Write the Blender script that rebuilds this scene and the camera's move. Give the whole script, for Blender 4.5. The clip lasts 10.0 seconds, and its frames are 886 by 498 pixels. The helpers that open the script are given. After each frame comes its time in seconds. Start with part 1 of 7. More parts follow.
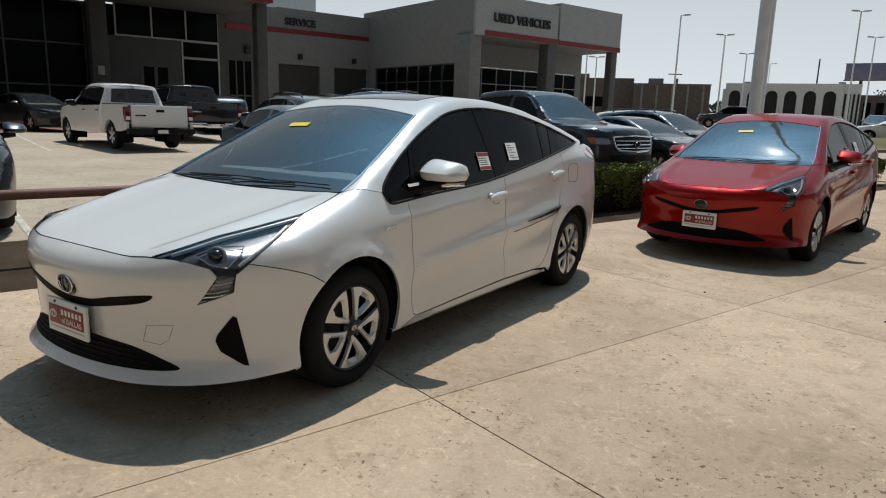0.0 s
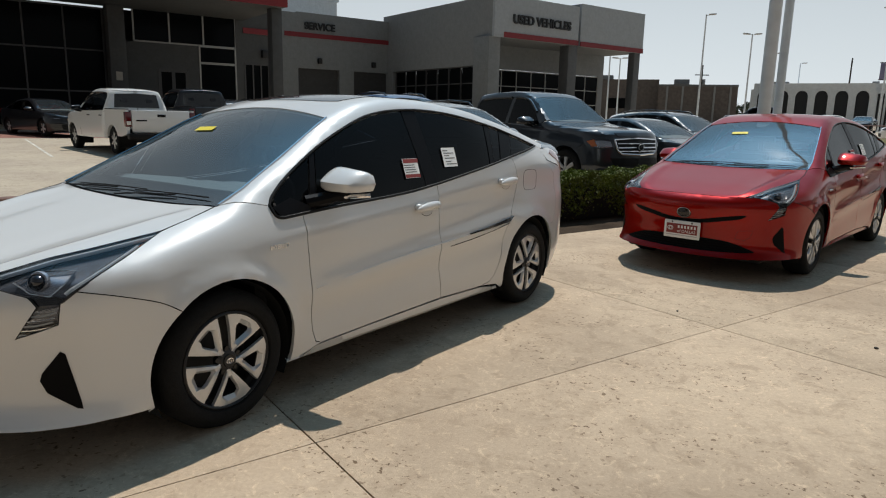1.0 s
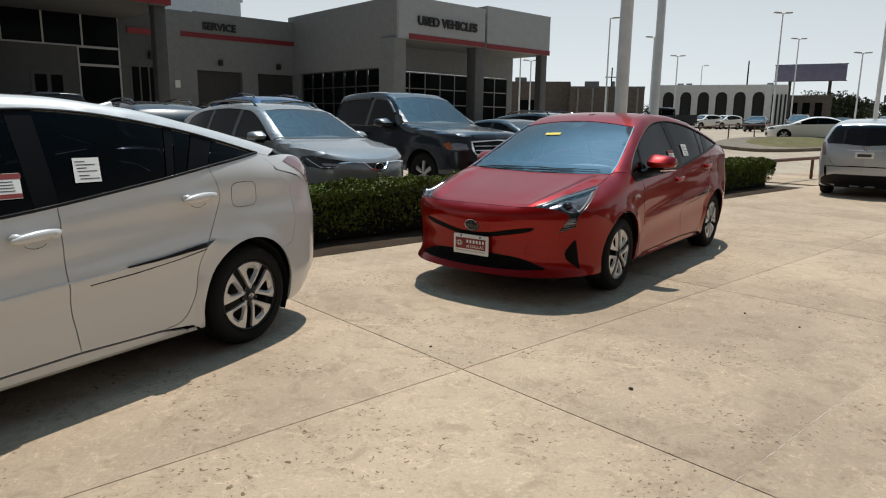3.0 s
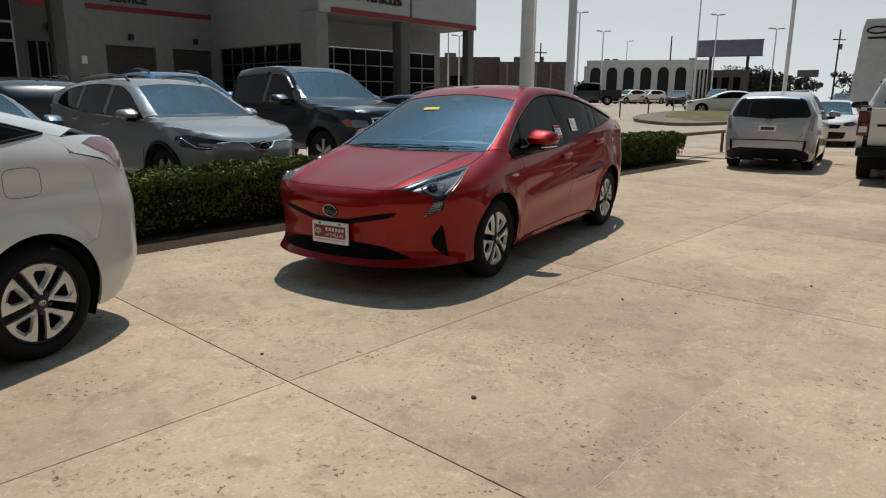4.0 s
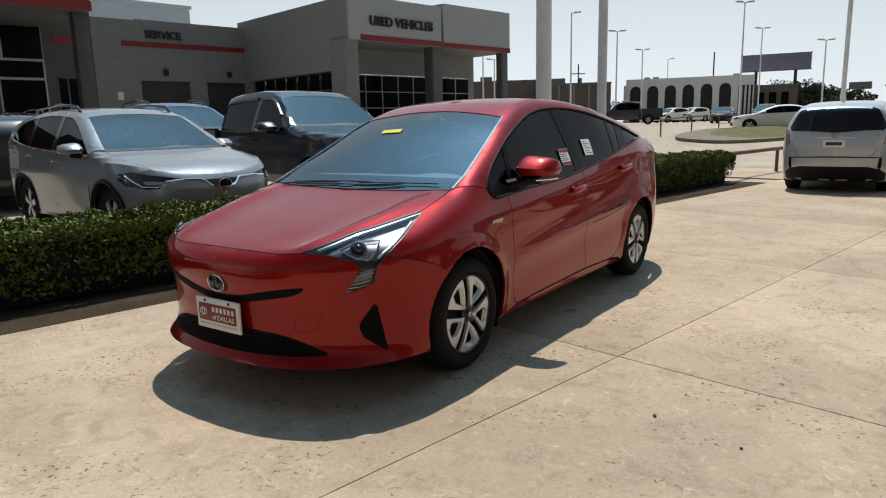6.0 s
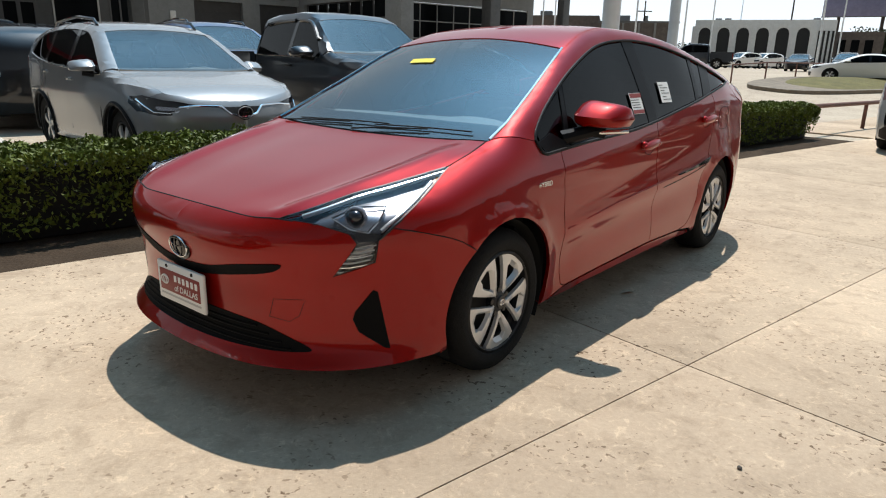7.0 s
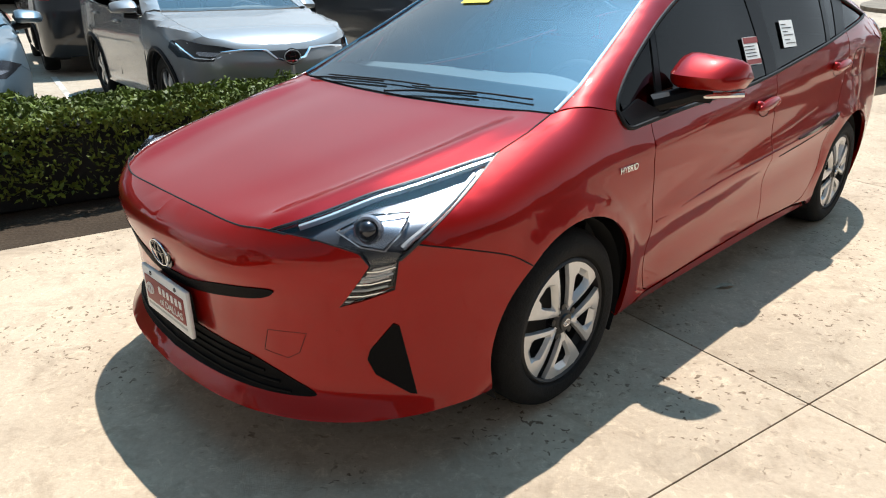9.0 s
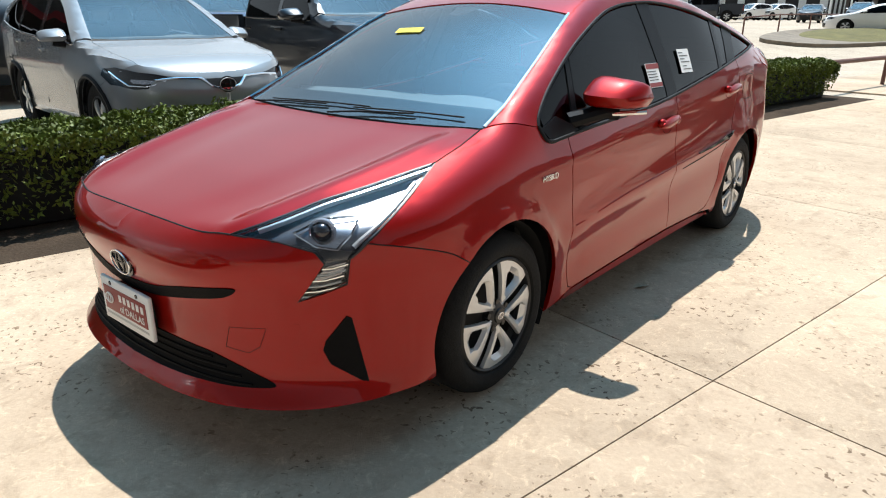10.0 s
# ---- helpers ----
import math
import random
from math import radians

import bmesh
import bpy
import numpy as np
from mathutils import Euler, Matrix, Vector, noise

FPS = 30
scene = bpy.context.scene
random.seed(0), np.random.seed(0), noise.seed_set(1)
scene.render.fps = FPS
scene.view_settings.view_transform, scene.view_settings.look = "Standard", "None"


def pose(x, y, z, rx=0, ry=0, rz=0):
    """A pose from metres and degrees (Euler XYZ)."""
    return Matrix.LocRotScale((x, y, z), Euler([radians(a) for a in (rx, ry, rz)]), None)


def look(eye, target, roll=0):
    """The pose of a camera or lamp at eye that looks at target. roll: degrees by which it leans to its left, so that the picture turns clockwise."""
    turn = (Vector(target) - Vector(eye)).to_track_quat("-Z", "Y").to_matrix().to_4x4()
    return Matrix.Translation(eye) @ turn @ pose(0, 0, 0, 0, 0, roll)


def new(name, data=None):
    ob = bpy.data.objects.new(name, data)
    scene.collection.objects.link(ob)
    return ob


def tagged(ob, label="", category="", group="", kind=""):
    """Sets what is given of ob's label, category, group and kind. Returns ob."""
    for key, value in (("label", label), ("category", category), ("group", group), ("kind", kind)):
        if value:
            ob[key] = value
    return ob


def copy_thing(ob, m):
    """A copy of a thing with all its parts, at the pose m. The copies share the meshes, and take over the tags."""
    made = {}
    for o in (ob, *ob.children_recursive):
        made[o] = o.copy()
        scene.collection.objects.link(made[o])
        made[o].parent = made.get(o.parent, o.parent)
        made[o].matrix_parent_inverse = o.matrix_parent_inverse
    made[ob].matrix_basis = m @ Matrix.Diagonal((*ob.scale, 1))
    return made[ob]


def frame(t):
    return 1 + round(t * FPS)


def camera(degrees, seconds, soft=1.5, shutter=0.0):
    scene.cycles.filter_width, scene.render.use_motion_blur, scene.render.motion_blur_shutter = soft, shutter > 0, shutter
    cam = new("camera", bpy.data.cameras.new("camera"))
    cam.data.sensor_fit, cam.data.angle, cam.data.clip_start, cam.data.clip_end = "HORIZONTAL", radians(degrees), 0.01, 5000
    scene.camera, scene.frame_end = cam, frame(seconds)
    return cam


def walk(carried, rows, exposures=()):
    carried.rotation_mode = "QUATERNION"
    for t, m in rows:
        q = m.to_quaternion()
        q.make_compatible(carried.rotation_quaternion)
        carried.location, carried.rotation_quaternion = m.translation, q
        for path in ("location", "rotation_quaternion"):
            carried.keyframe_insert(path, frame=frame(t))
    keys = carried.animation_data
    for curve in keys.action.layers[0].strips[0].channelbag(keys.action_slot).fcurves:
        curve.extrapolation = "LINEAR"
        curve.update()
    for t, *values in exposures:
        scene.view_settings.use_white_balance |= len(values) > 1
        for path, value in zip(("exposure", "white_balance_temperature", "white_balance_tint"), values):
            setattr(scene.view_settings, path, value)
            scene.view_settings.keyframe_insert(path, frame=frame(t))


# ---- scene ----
cam = camera(67.4, 10.0, 1.1)
PATH = [
    (0, (0.421, 0.351, 1.387), (0.356, 2.310, 0.991), 1.7),
    (0.5, (0.683, 0.607, 1.403), (0.623, 2.560, 0.973), 0.9),
    (1, (1.014, 0.838, 1.396), (0.870, 2.794, 1.007), 1.3),
    (1.5, (1.339, 1.099, 1.393), (1.272, 3.048, 0.947), 1.7),
    (2, (1.665, 1.318, 1.427), (1.816, 3.282, 1.074), -0.5),
    (2.5, (2.016, 1.499, 1.432), (2.038, 3.469, 1.093), -0.1),
    (3, (2.359, 1.761, 1.405), (2.428, 3.724, 1.028), 0.8),
    (4.5, (3.249, 2.523, 1.370), (3.544, 4.448, 0.916), -0.0),
    (5, (3.489, 2.940, 1.339), (3.588, 4.884, 0.882), 2.1),
    (5.5, (3.587, 3.379, 1.361), (3.773, 5.339, 1.006), 5.9),
    (6, (3.695, 3.774, 1.337), (3.824, 5.736, 0.969), -1.4),
    (7.5, (3.832, 4.917, 1.314), (3.786, 6.821, 0.701), 2.29),
    (8, (3.802, 5.140, 1.336), (3.814, 7.045, 0.726), 3.47),
    (8.5, (3.851, 5.241, 1.365), (3.871, 7.107, 0.644), -1.91),
    (9, (3.889, 5.253, 1.372), (3.669, 7.097, 0.629), -0.23),
    (9.5, (3.882, 5.128, 1.376), (3.751, 7.009, 0.708), -0.27),
    (10, (3.878, 5.008, 1.372), (3.854, 6.894, 0.707), 0.22),
]
EXPOSURE = [(0.0, -0.46, 6530, 10), (2.0, -0.38, 6530, 10), (3.0, -0.34, 6580, 10), (4.5, -0.60, 6680, 11), (5.0, -0.53, 6680, 11), (5.6, -0.32, 6530, 10), (6.2, -0.19, 6480, 10), (7.4, 0.31, 6330, 10), (8.5, 0.58, 6200, 9), (9.0, 0.58, 6200, 9), (9.5, 0.74, 6150, 9), (10.0, 0.56, 6200, 9)]
walk(cam, [(t, look(eye, target, roll)) for t, eye, target, roll in PATH], EXPOSURE)

# ---- daylight: high sun ahead of the walk, hazy bright sky ----
SUN_UP, SUN_AROUND = radians(66.5), radians(9)  # height, and bearing clockwise from +y
world = bpy.data.worlds.new("daylight")
scene.world = world
world.use_nodes = True
wn = world.node_tree
sky = wn.nodes.new("ShaderNodeTexSky")
sky.sky_type, sky.sun_disc = "NISHITA", False
sky.sun_elevation, sky.sun_rotation = SUN_UP, SUN_AROUND
sky.air_density, sky.dust_density, sky.ozone_density = 1.0, 1.2, 1.0
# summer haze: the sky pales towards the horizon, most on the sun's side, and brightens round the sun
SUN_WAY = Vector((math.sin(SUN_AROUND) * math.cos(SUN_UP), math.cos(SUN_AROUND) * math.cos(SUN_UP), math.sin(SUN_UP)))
way, split = wn.nodes.new("ShaderNodeTexCoord"), wn.nodes.new("ShaderNodeSeparateXYZ")
wn.links.new(way.outputs["Generated"], split.inputs[0])


def sky_math(kind, a, b, clamp=False):
    n = wn.nodes.new("ShaderNodeMath")
    n.operation, n.use_clamp = kind, clamp
    for k, q in enumerate((a, b)):
        if isinstance(q, (int, float)):
            n.inputs[k].default_value = q
        else:
            wn.links.new(q, n.inputs[k])
    return n.outputs[0]


def sky_light(colour, amount):
    n = wn.nodes.new("ShaderNodeVectorMath")
    n.operation = "SCALE"
    if isinstance(colour, tuple):
        n.inputs[0].default_value = colour
    else:
        wn.links.new(colour, n.inputs[0])
    if isinstance(amount, float):
        n.inputs["Scale"].default_value = amount
    else:
        wn.links.new(amount, n.inputs["Scale"])
    return n.outputs[0]


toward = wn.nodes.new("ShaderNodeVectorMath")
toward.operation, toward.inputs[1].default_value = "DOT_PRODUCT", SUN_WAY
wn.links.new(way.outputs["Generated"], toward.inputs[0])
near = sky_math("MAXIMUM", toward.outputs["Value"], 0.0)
low = sky_math("POWER", sky_math("SUBTRACT", 1.0, split.outputs["Z"], True), 2.1)
sided = sky_math("MAXIMUM", sky_math("MULTIPLY_ADD", toward.outputs["Value"], 1.1), 0.05)
sided.node.inputs[0].links[0].from_node.inputs[2].default_value = 0.55
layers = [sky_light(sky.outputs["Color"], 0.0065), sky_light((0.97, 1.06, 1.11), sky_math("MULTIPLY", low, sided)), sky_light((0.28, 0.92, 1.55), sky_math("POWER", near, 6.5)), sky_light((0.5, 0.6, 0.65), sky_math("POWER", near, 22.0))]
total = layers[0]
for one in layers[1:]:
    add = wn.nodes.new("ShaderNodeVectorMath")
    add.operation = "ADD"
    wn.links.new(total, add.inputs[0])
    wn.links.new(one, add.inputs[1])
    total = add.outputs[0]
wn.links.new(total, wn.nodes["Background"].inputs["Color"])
wn.nodes["Background"].inputs["Strength"].default_value = 1.0
sun = new("sun", bpy.data.lights.new("sun", "SUN"))
sun.data.energy, sun.data.angle, sun.data.color = 4.9, radians(0.53), (1.0, 0.95, 0.87)
sun.matrix_world = look(SUN_WAY * 50, (0, 0, 0))

# ---- materials ----


def mat(name, base, rough=0.5, metal=0.0, vary=0.0, scale=20.0, bump=0.0, bump_scale=None, coat=0.0, transmission=0.0, ior=1.45, emission=0.0, spec=0.5, second=None, second_scale=2.0, coat_rough=0.03, coat_ior=1.5):
    """A principled material whose colour varies at two scales, with fine relief."""
    m = bpy.data.materials.new(name)
    m.use_nodes = True
    nt = m.node_tree
    bs = nt.nodes["Principled BSDF"]
    bs.inputs["Base Color"].default_value = (*base, 1)
    bs.inputs["Roughness"].default_value, bs.inputs["Metallic"].default_value = rough, metal
    bs.inputs["Coat Weight"].default_value, bs.inputs["Coat Roughness"].default_value = coat, coat_rough
    bs.inputs["Coat IOR"].default_value = coat_ior
    bs.inputs["Transmission Weight"].default_value, bs.inputs["IOR"].default_value = transmission, ior
    bs.inputs["Specular IOR Level"].default_value = spec
    if emission:
        bs.inputs["Emission Color"].default_value, bs.inputs["Emission Strength"].default_value = (*base, 1), emission
    if vary or bump:
        co = nt.nodes.new("ShaderNodeTexCoord")
        fine = nt.nodes.new("ShaderNodeTexNoise")
        fine.inputs["Scale"].default_value, fine.inputs["Detail"].default_value = scale, 6
        nt.links.new(co.outputs["Object"], fine.inputs["Vector"])
    if vary:
        wide = nt.nodes.new("ShaderNodeTexNoise")
        wide.inputs["Scale"].default_value, wide.inputs["Detail"].default_value = second_scale, 3
        nt.links.new(co.outputs["Object"], wide.inputs["Vector"])
        both = nt.nodes.new("ShaderNodeMath")
        both.operation = "ADD"
        nt.links.new(fine.outputs["Fac"], both.inputs[0])
        nt.links.new(wide.outputs["Fac"], both.inputs[1])
        ramp = nt.nodes.new("ShaderNodeValToRGB")
        dark = second or tuple(c * (1 - vary) for c in base)
        ramp.color_ramp.elements[0].color, ramp.color_ramp.elements[1].color = (*dark, 1), (*(min(1, c * (1 + vary * 0.5)) for c in base), 1)
        ramp.color_ramp.elements[0].position, ramp.color_ramp.elements[1].position = 0.36, 0.64
        half = nt.nodes.new("ShaderNodeMath")
        half.operation, half.inputs[1].default_value = "MULTIPLY", 0.5
        nt.links.new(both.outputs[0], half.inputs[0])
        nt.links.new(half.outputs[0], ramp.inputs["Fac"])
        nt.links.new(ramp.outputs["Color"], bs.inputs["Base Color"])
    if bump:
        b = nt.nodes.new("ShaderNodeBump")
        b.inputs["Strength"].default_value, b.inputs["Distance"].default_value = bump, 0.01
        if bump_scale:
            n2 = nt.nodes.new("ShaderNodeTexNoise")
            n2.inputs["Scale"].default_value, n2.inputs["Detail"].default_value = bump_scale, 5
            nt.links.new(co.outputs["Object"], n2.inputs["Vector"])
            nt.links.new(n2.outputs["Fac"], b.inputs["Height"])
        else:
            nt.links.new(fine.outputs["Fac"], b.inputs["Height"])
        nt.links.new(b.outputs["Normal"], bs.inputs["Normal"])
    return m


def paint(name, base, metal=0.0, rough=0.35, flake=0.0, coat_ior=1.5, coat=1.0, gloss=0.07, spec=0.2):
    """Car paint: a coloured coat, metal flakes, and a clear coat on top."""
    return mat(name, base, rough, metal, vary=flake, scale=900.0, second_scale=1.5, coat=coat, coat_rough=gloss, spec=spec, coat_ior=coat_ior)


def glass(name, tint, ior=1.75, rough=0.0, dust=0.0):
    """A thin tinted pane: mirror-like gloss over a pane that lets a share of the light through, under a film of dust
    whose blue stands in for reflected sky.
    """
    m = bpy.data.materials.new(name)
    m.use_nodes = True
    nt = m.node_tree
    nt.nodes.remove(nt.nodes["Principled BSDF"])
    clear, shine, mix, fres = (nt.nodes.new(k) for k in ("ShaderNodeBsdfTransparent", "ShaderNodeBsdfGlossy", "ShaderNodeMixShader", "ShaderNodeFresnel"))
    clear.inputs["Color"].default_value = (*tint, 1)
    shine.inputs["Roughness"].default_value = rough
    fres.inputs["IOR"].default_value = ior
    nt.links.new(fres.outputs[0], mix.inputs[0])
    nt.links.new(clear.outputs[0], mix.inputs[1])
    nt.links.new(shine.outputs[0], mix.inputs[2])
    out = mix.outputs[0]
    if dust:
        film, over, spots = (nt.nodes.new(k) for k in ("ShaderNodeBsdfDiffuse", "ShaderNodeMixShader", "ShaderNodeTexNoise"))
        # the film's blue also paints in sky reflected by the pane
        film.inputs["Color"].default_value = (0.55, 0.7, 0.8, 1)
        spots.inputs["Scale"].default_value, spots.inputs["Detail"].default_value = 5.0, 8
        share = nt.nodes.new("ShaderNodeMath")
        share.operation, share.inputs[1].default_value = "MULTIPLY", dust * 2
        nt.links.new(spots.outputs["Fac"], share.inputs[0])
        nt.links.new(share.outputs[0], over.inputs[0])
        nt.links.new(out, over.inputs[1])
        nt.links.new(film.outputs[0], over.inputs[2])
        out = over.outputs[0]
    nt.links.new(out, nt.nodes["Material Output"].inputs["Surface"])
    return m


M = dict(
    red_paint=paint("red metallic car paint", (0.265, 0.003, 0.0006), 0.4, 0.33, 0.12, 1.43, 0.8, 0.015, 0.03),
    white_paint=paint("pearl white car paint", (0.665, 0.665, 0.66), 0.1, 0.32, 0.02, 1.55, 1.0, 0.09),
    silver_paint=paint("silver metallic car paint", (0.33, 0.334, 0.338), 0.4, 0.25, 0.08, 1.4, 0.7, 0.03),
    black_paint=paint("black car paint", (0.012, 0.013, 0.016), 0.0, 0.3),
    navy_paint=paint("dark slate metallic car paint", (0.03, 0.036, 0.045), 0.3, 0.3),
    blue_paint=paint("blue metallic car paint", (0.03, 0.09, 0.22), 0.4, 0.3),
    cool_white=paint("pale silver car paint", (0.46, 0.49, 0.52), 0.35, 0.35, 0.04),
    clear_tail=mat("clear lamp lens with a red tint", (0.36, 0.22, 0.22), 0.1, 0.4, coat=0.8),
    steel_paint=paint("pale blue grey metallic car paint", (0.12, 0.165, 0.2), 0.4, 0.3),
    truck_white=paint("plain white truck paint", (0.8, 0.8, 0.79), 0.0, 0.4),
    rubber=mat("black tyre rubber", (0.011, 0.011, 0.011), 0.8, spec=0.25, vary=0.3, scale=60, bump=0.3, bump_scale=140),
    trim=mat("black plastic trim", (0.010, 0.010, 0.011), 0.5, spec=0.2, bump=0.15, scale=300, vary=0.2),
    mouth=mat("black grille plastic", (0.004, 0.004, 0.0045), 0.6, spec=0.1, bump=0.15, scale=300, vary=0.2),
    satin_black=mat("satin black trim", (0.006, 0.006, 0.007), 0.3, spec=0.12),
    gloss_black=mat("gloss black trim", (0.008, 0.008, 0.009), 0.12, coat=0.5),
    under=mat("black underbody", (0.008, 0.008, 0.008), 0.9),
    alloy=mat("silver painted alloy", (0.62, 0.62, 0.62), 0.3, 0.55, vary=0.06, scale=40, coat=0.4),
    rim_dark=mat("dark grey wheel recess", (0.02, 0.02, 0.021), 0.5),
    chrome=mat("chrome", (0.8, 0.8, 0.82), 0.07, 1.0),
    lamp_inner=mat("silver lamp reflector", (0.34, 0.345, 0.38), 0.25, 0.8),
    lamp_dark=mat("smoked lamp housing", (0.06, 0.062, 0.07), 0.2, 0.8),
    lamp_grey=mat("smoked satin lamp bowl", (0.14, 0.145, 0.165), 0.25, 0.6),
    badge_steel=mat("dark steel badge", (0.09, 0.09, 0.095), 0.2, 1.0),
    light_tube=mat("white running light tube", (0.5, 0.53, 0.57), 0.2, 0.3, coat=0.5),
    lamp_black=mat("black lamp edge", (0.01, 0.01, 0.011), 0.3),
    amber=mat("amber reflector", (0.5, 0.12, 0.02), 0.2, coat=0.5),
    tail=mat("red lamp lens", (0.1, 0.004, 0.006), 0.15, coat=0.8),
    lens=glass("clear lamp lens", (0.95, 0.97, 0.98), 1.5),
    windscreen=glass("blue tinted laminated glass", (0.5, 0.7, 0.82), 3.8, 0.05, 0.025),
    screen=glass("pale green laminated glass", (0.5, 0.58, 0.6), 2.3, 0.05, 0.03),
    tinted=glass("dark tinted glass", (0.018, 0.022, 0.028), 1.33, 0.02),
    far_glass=mat("dark window glass", (0.005, 0.006, 0.007), 0.15, spec=0.06),
    # far_glass made greyer, so the haze of distance is painted into the panes
    hazed_glass=mat("grey tinted window glass", (0.03, 0.032, 0.035), 0.3, spec=0.2),
    dash=mat("grey dashboard plastic", (0.2, 0.22, 0.225), 0.6, bump=0.2, scale=200, vary=0.1),
    seat=mat("dark grey seat cloth", (0.06, 0.06, 0.065), 0.85, bump=0.3, scale=300, vary=0.2),
    inside=mat("dark cabin lining", (0.03, 0.03, 0.032), 0.8),
    paper=mat("white paper sticker", (0.8, 0.8, 0.78), 0.6),
    print_red=mat("brown red print", (0.24, 0.035, 0.03), 0.5),
    print_dark=mat("dark print", (0.05, 0.05, 0.05), 0.6),
    yellow=mat("yellow paper label", (0.75, 0.62, 0.05), 0.6),
)
# ---- vehicle bodies: each is one smooth solid, from which panels are cut ----
# local axes: x forward, y to the vehicle's left, z up, origin on the ground between the axles


def curve(pts, s=0.05):
    """A smooth function through about these (x, y) pairs."""
    pts = sorted(pts)
    xs, ys = np.array([p[0] for p in pts], float), np.array([p[1] for p in pts], float)
    g = np.arange(xs[0] - 0.6, xs[-1] + 0.6, 0.01)
    lo = ys[0] + (g - xs[0]) * (ys[1] - ys[0]) / (xs[1] - xs[0])
    hi = ys[-1] + (g - xs[-1]) * (ys[-1] - ys[-2]) / (xs[-1] - xs[-2])
    v = np.where(g < xs[0], lo, np.where(g > xs[-1], hi, np.interp(g, xs, ys)))
    n = max(1, int(3 * s / 0.01))
    k = np.exp(-0.5 * (np.arange(-n, n + 1) * 0.01 / s) ** 2)
    w = np.convolve(np.pad(v, n, mode="edge"), k / k.sum(), mode="valid")
    return lambda x: np.interp(x, g, w)


def smax(p, q, k):
    h = np.maximum(k - np.abs(p - q), 0) / k
    return np.maximum(p, q) + h * h * k * 0.25


class Shape:
    """top: height of the middle line over x; wide: half width over x; flank: change of half width over z;
    belt: the height where the sides begin to lean in by lean; nose/tail: front and rear over z, and how far they draw back over |y|."""

    def __init__(s, top, crown, wide, flank, belt, lean, front, front_y, rear, rear_y, bottom=0.17, soft=0.06, lean2=0.0, ridges=None):
        s.top, s.crown, s.wide, s.flank, s.belt = curve(top, 0.045), curve(crown, 0.08), curve(wide, 0.1), curve(flank, 0.025), curve(belt, 0.08)
        s.lean, s.front, s.front_y, s.rear, s.rear_y = curve(lean, 0.08), curve(front, 0.018), curve(front_y, 0.04), curve(rear, 0.03), curve(rear_y, 0.04)
        s.bottom, s.soft, s.lean2, s.ridges = bottom, soft, lean2, ridges

    def f(s, p):
        x, y, z = p[..., 0], np.abs(p[..., 1]), p[..., 2]
        up = z - s.belt(x)
        up = 0.5 * (up + np.sqrt(up * up + 0.0016))
        side = y - (s.wide(x) + s.flank(z) - s.lean(x) * up - s.lean2 * up * up)
        over = (z - (s.top(x) - s.crown(x) * (y / 0.6) ** 2)) * 0.93
        if s.ridges:
            lift, swell = s.ridges(x, y, z)
            over, side = over - lift, side - swell
        d = smax(side * 0.95, over, s.soft)
        d = smax(d, (x - s.front(z) + s.front_y(y)) * 0.9, s.soft)
        d = smax(d, (s.rear(z) + s.rear_y(y) - x) * 0.9, s.soft)
        return smax(d, s.bottom - z, 0.04)

    def cast(s, p, d, reach=2.6):
        """First meeting of rays from p along d (both n x 3) with the solid; where they miss, the nearest pass."""
        p, d = np.atleast_2d(np.asarray(p, float)), np.atleast_2d(np.asarray(d, float))
        d = np.broadcast_to(d / np.linalg.norm(d, axis=1, keepdims=True), p.shape)
        k = np.linspace(0, reach, 90)
        v = s.f(p[:, None, :] + d[:, None, :] * k[None, :, None])
        inside = v < 0
        i = np.where(inside.any(1), inside.argmax(1), v.argmin(1))
        hit, lo, hi = inside.any(1), k[np.maximum(i - 1, 0)], k[i]
        for _ in range(18):
            m = 0.5 * (lo + hi)
            neg = s.f(p + d * m[:, None]) < 0
            lo, hi = np.where(neg, lo, m), np.where(neg, m, hi)
        return p + d * np.where(hit, hi, k[i])[:, None]

    def normal(s, p, e=0.004):
        g = np.stack([s.f(p + np.eye(3)[i] * e) - s.f(p - np.eye(3)[i] * e) for i in range(3)], -1)
        return g / np.maximum(np.linalg.norm(g, axis=-1, keepdims=True), 1e-9)

    def snap(s, p):
        """Pulls points that lie near the solid onto it."""
        p = np.array(p, float)
        for _ in range(4):
            p = p - s.f(p)[:, None] * s.normal(p)
        return p

    def side(s, xz):
        a = np.array([(x, 1.3, z) for x, z in xz])
        return s.cast(a, (0, -1, 0))

    def over(s, xy):
        a = np.array([(x, y, 2.4) for x, y in xy])
        return s.cast(a, (0, 0, -1))

    def ahead(s, yz, sign=1):
        a = np.array([(sign * 3.6, y, z) for y, z in yz])
        return s.cast(a, (-sign, 0, 0))


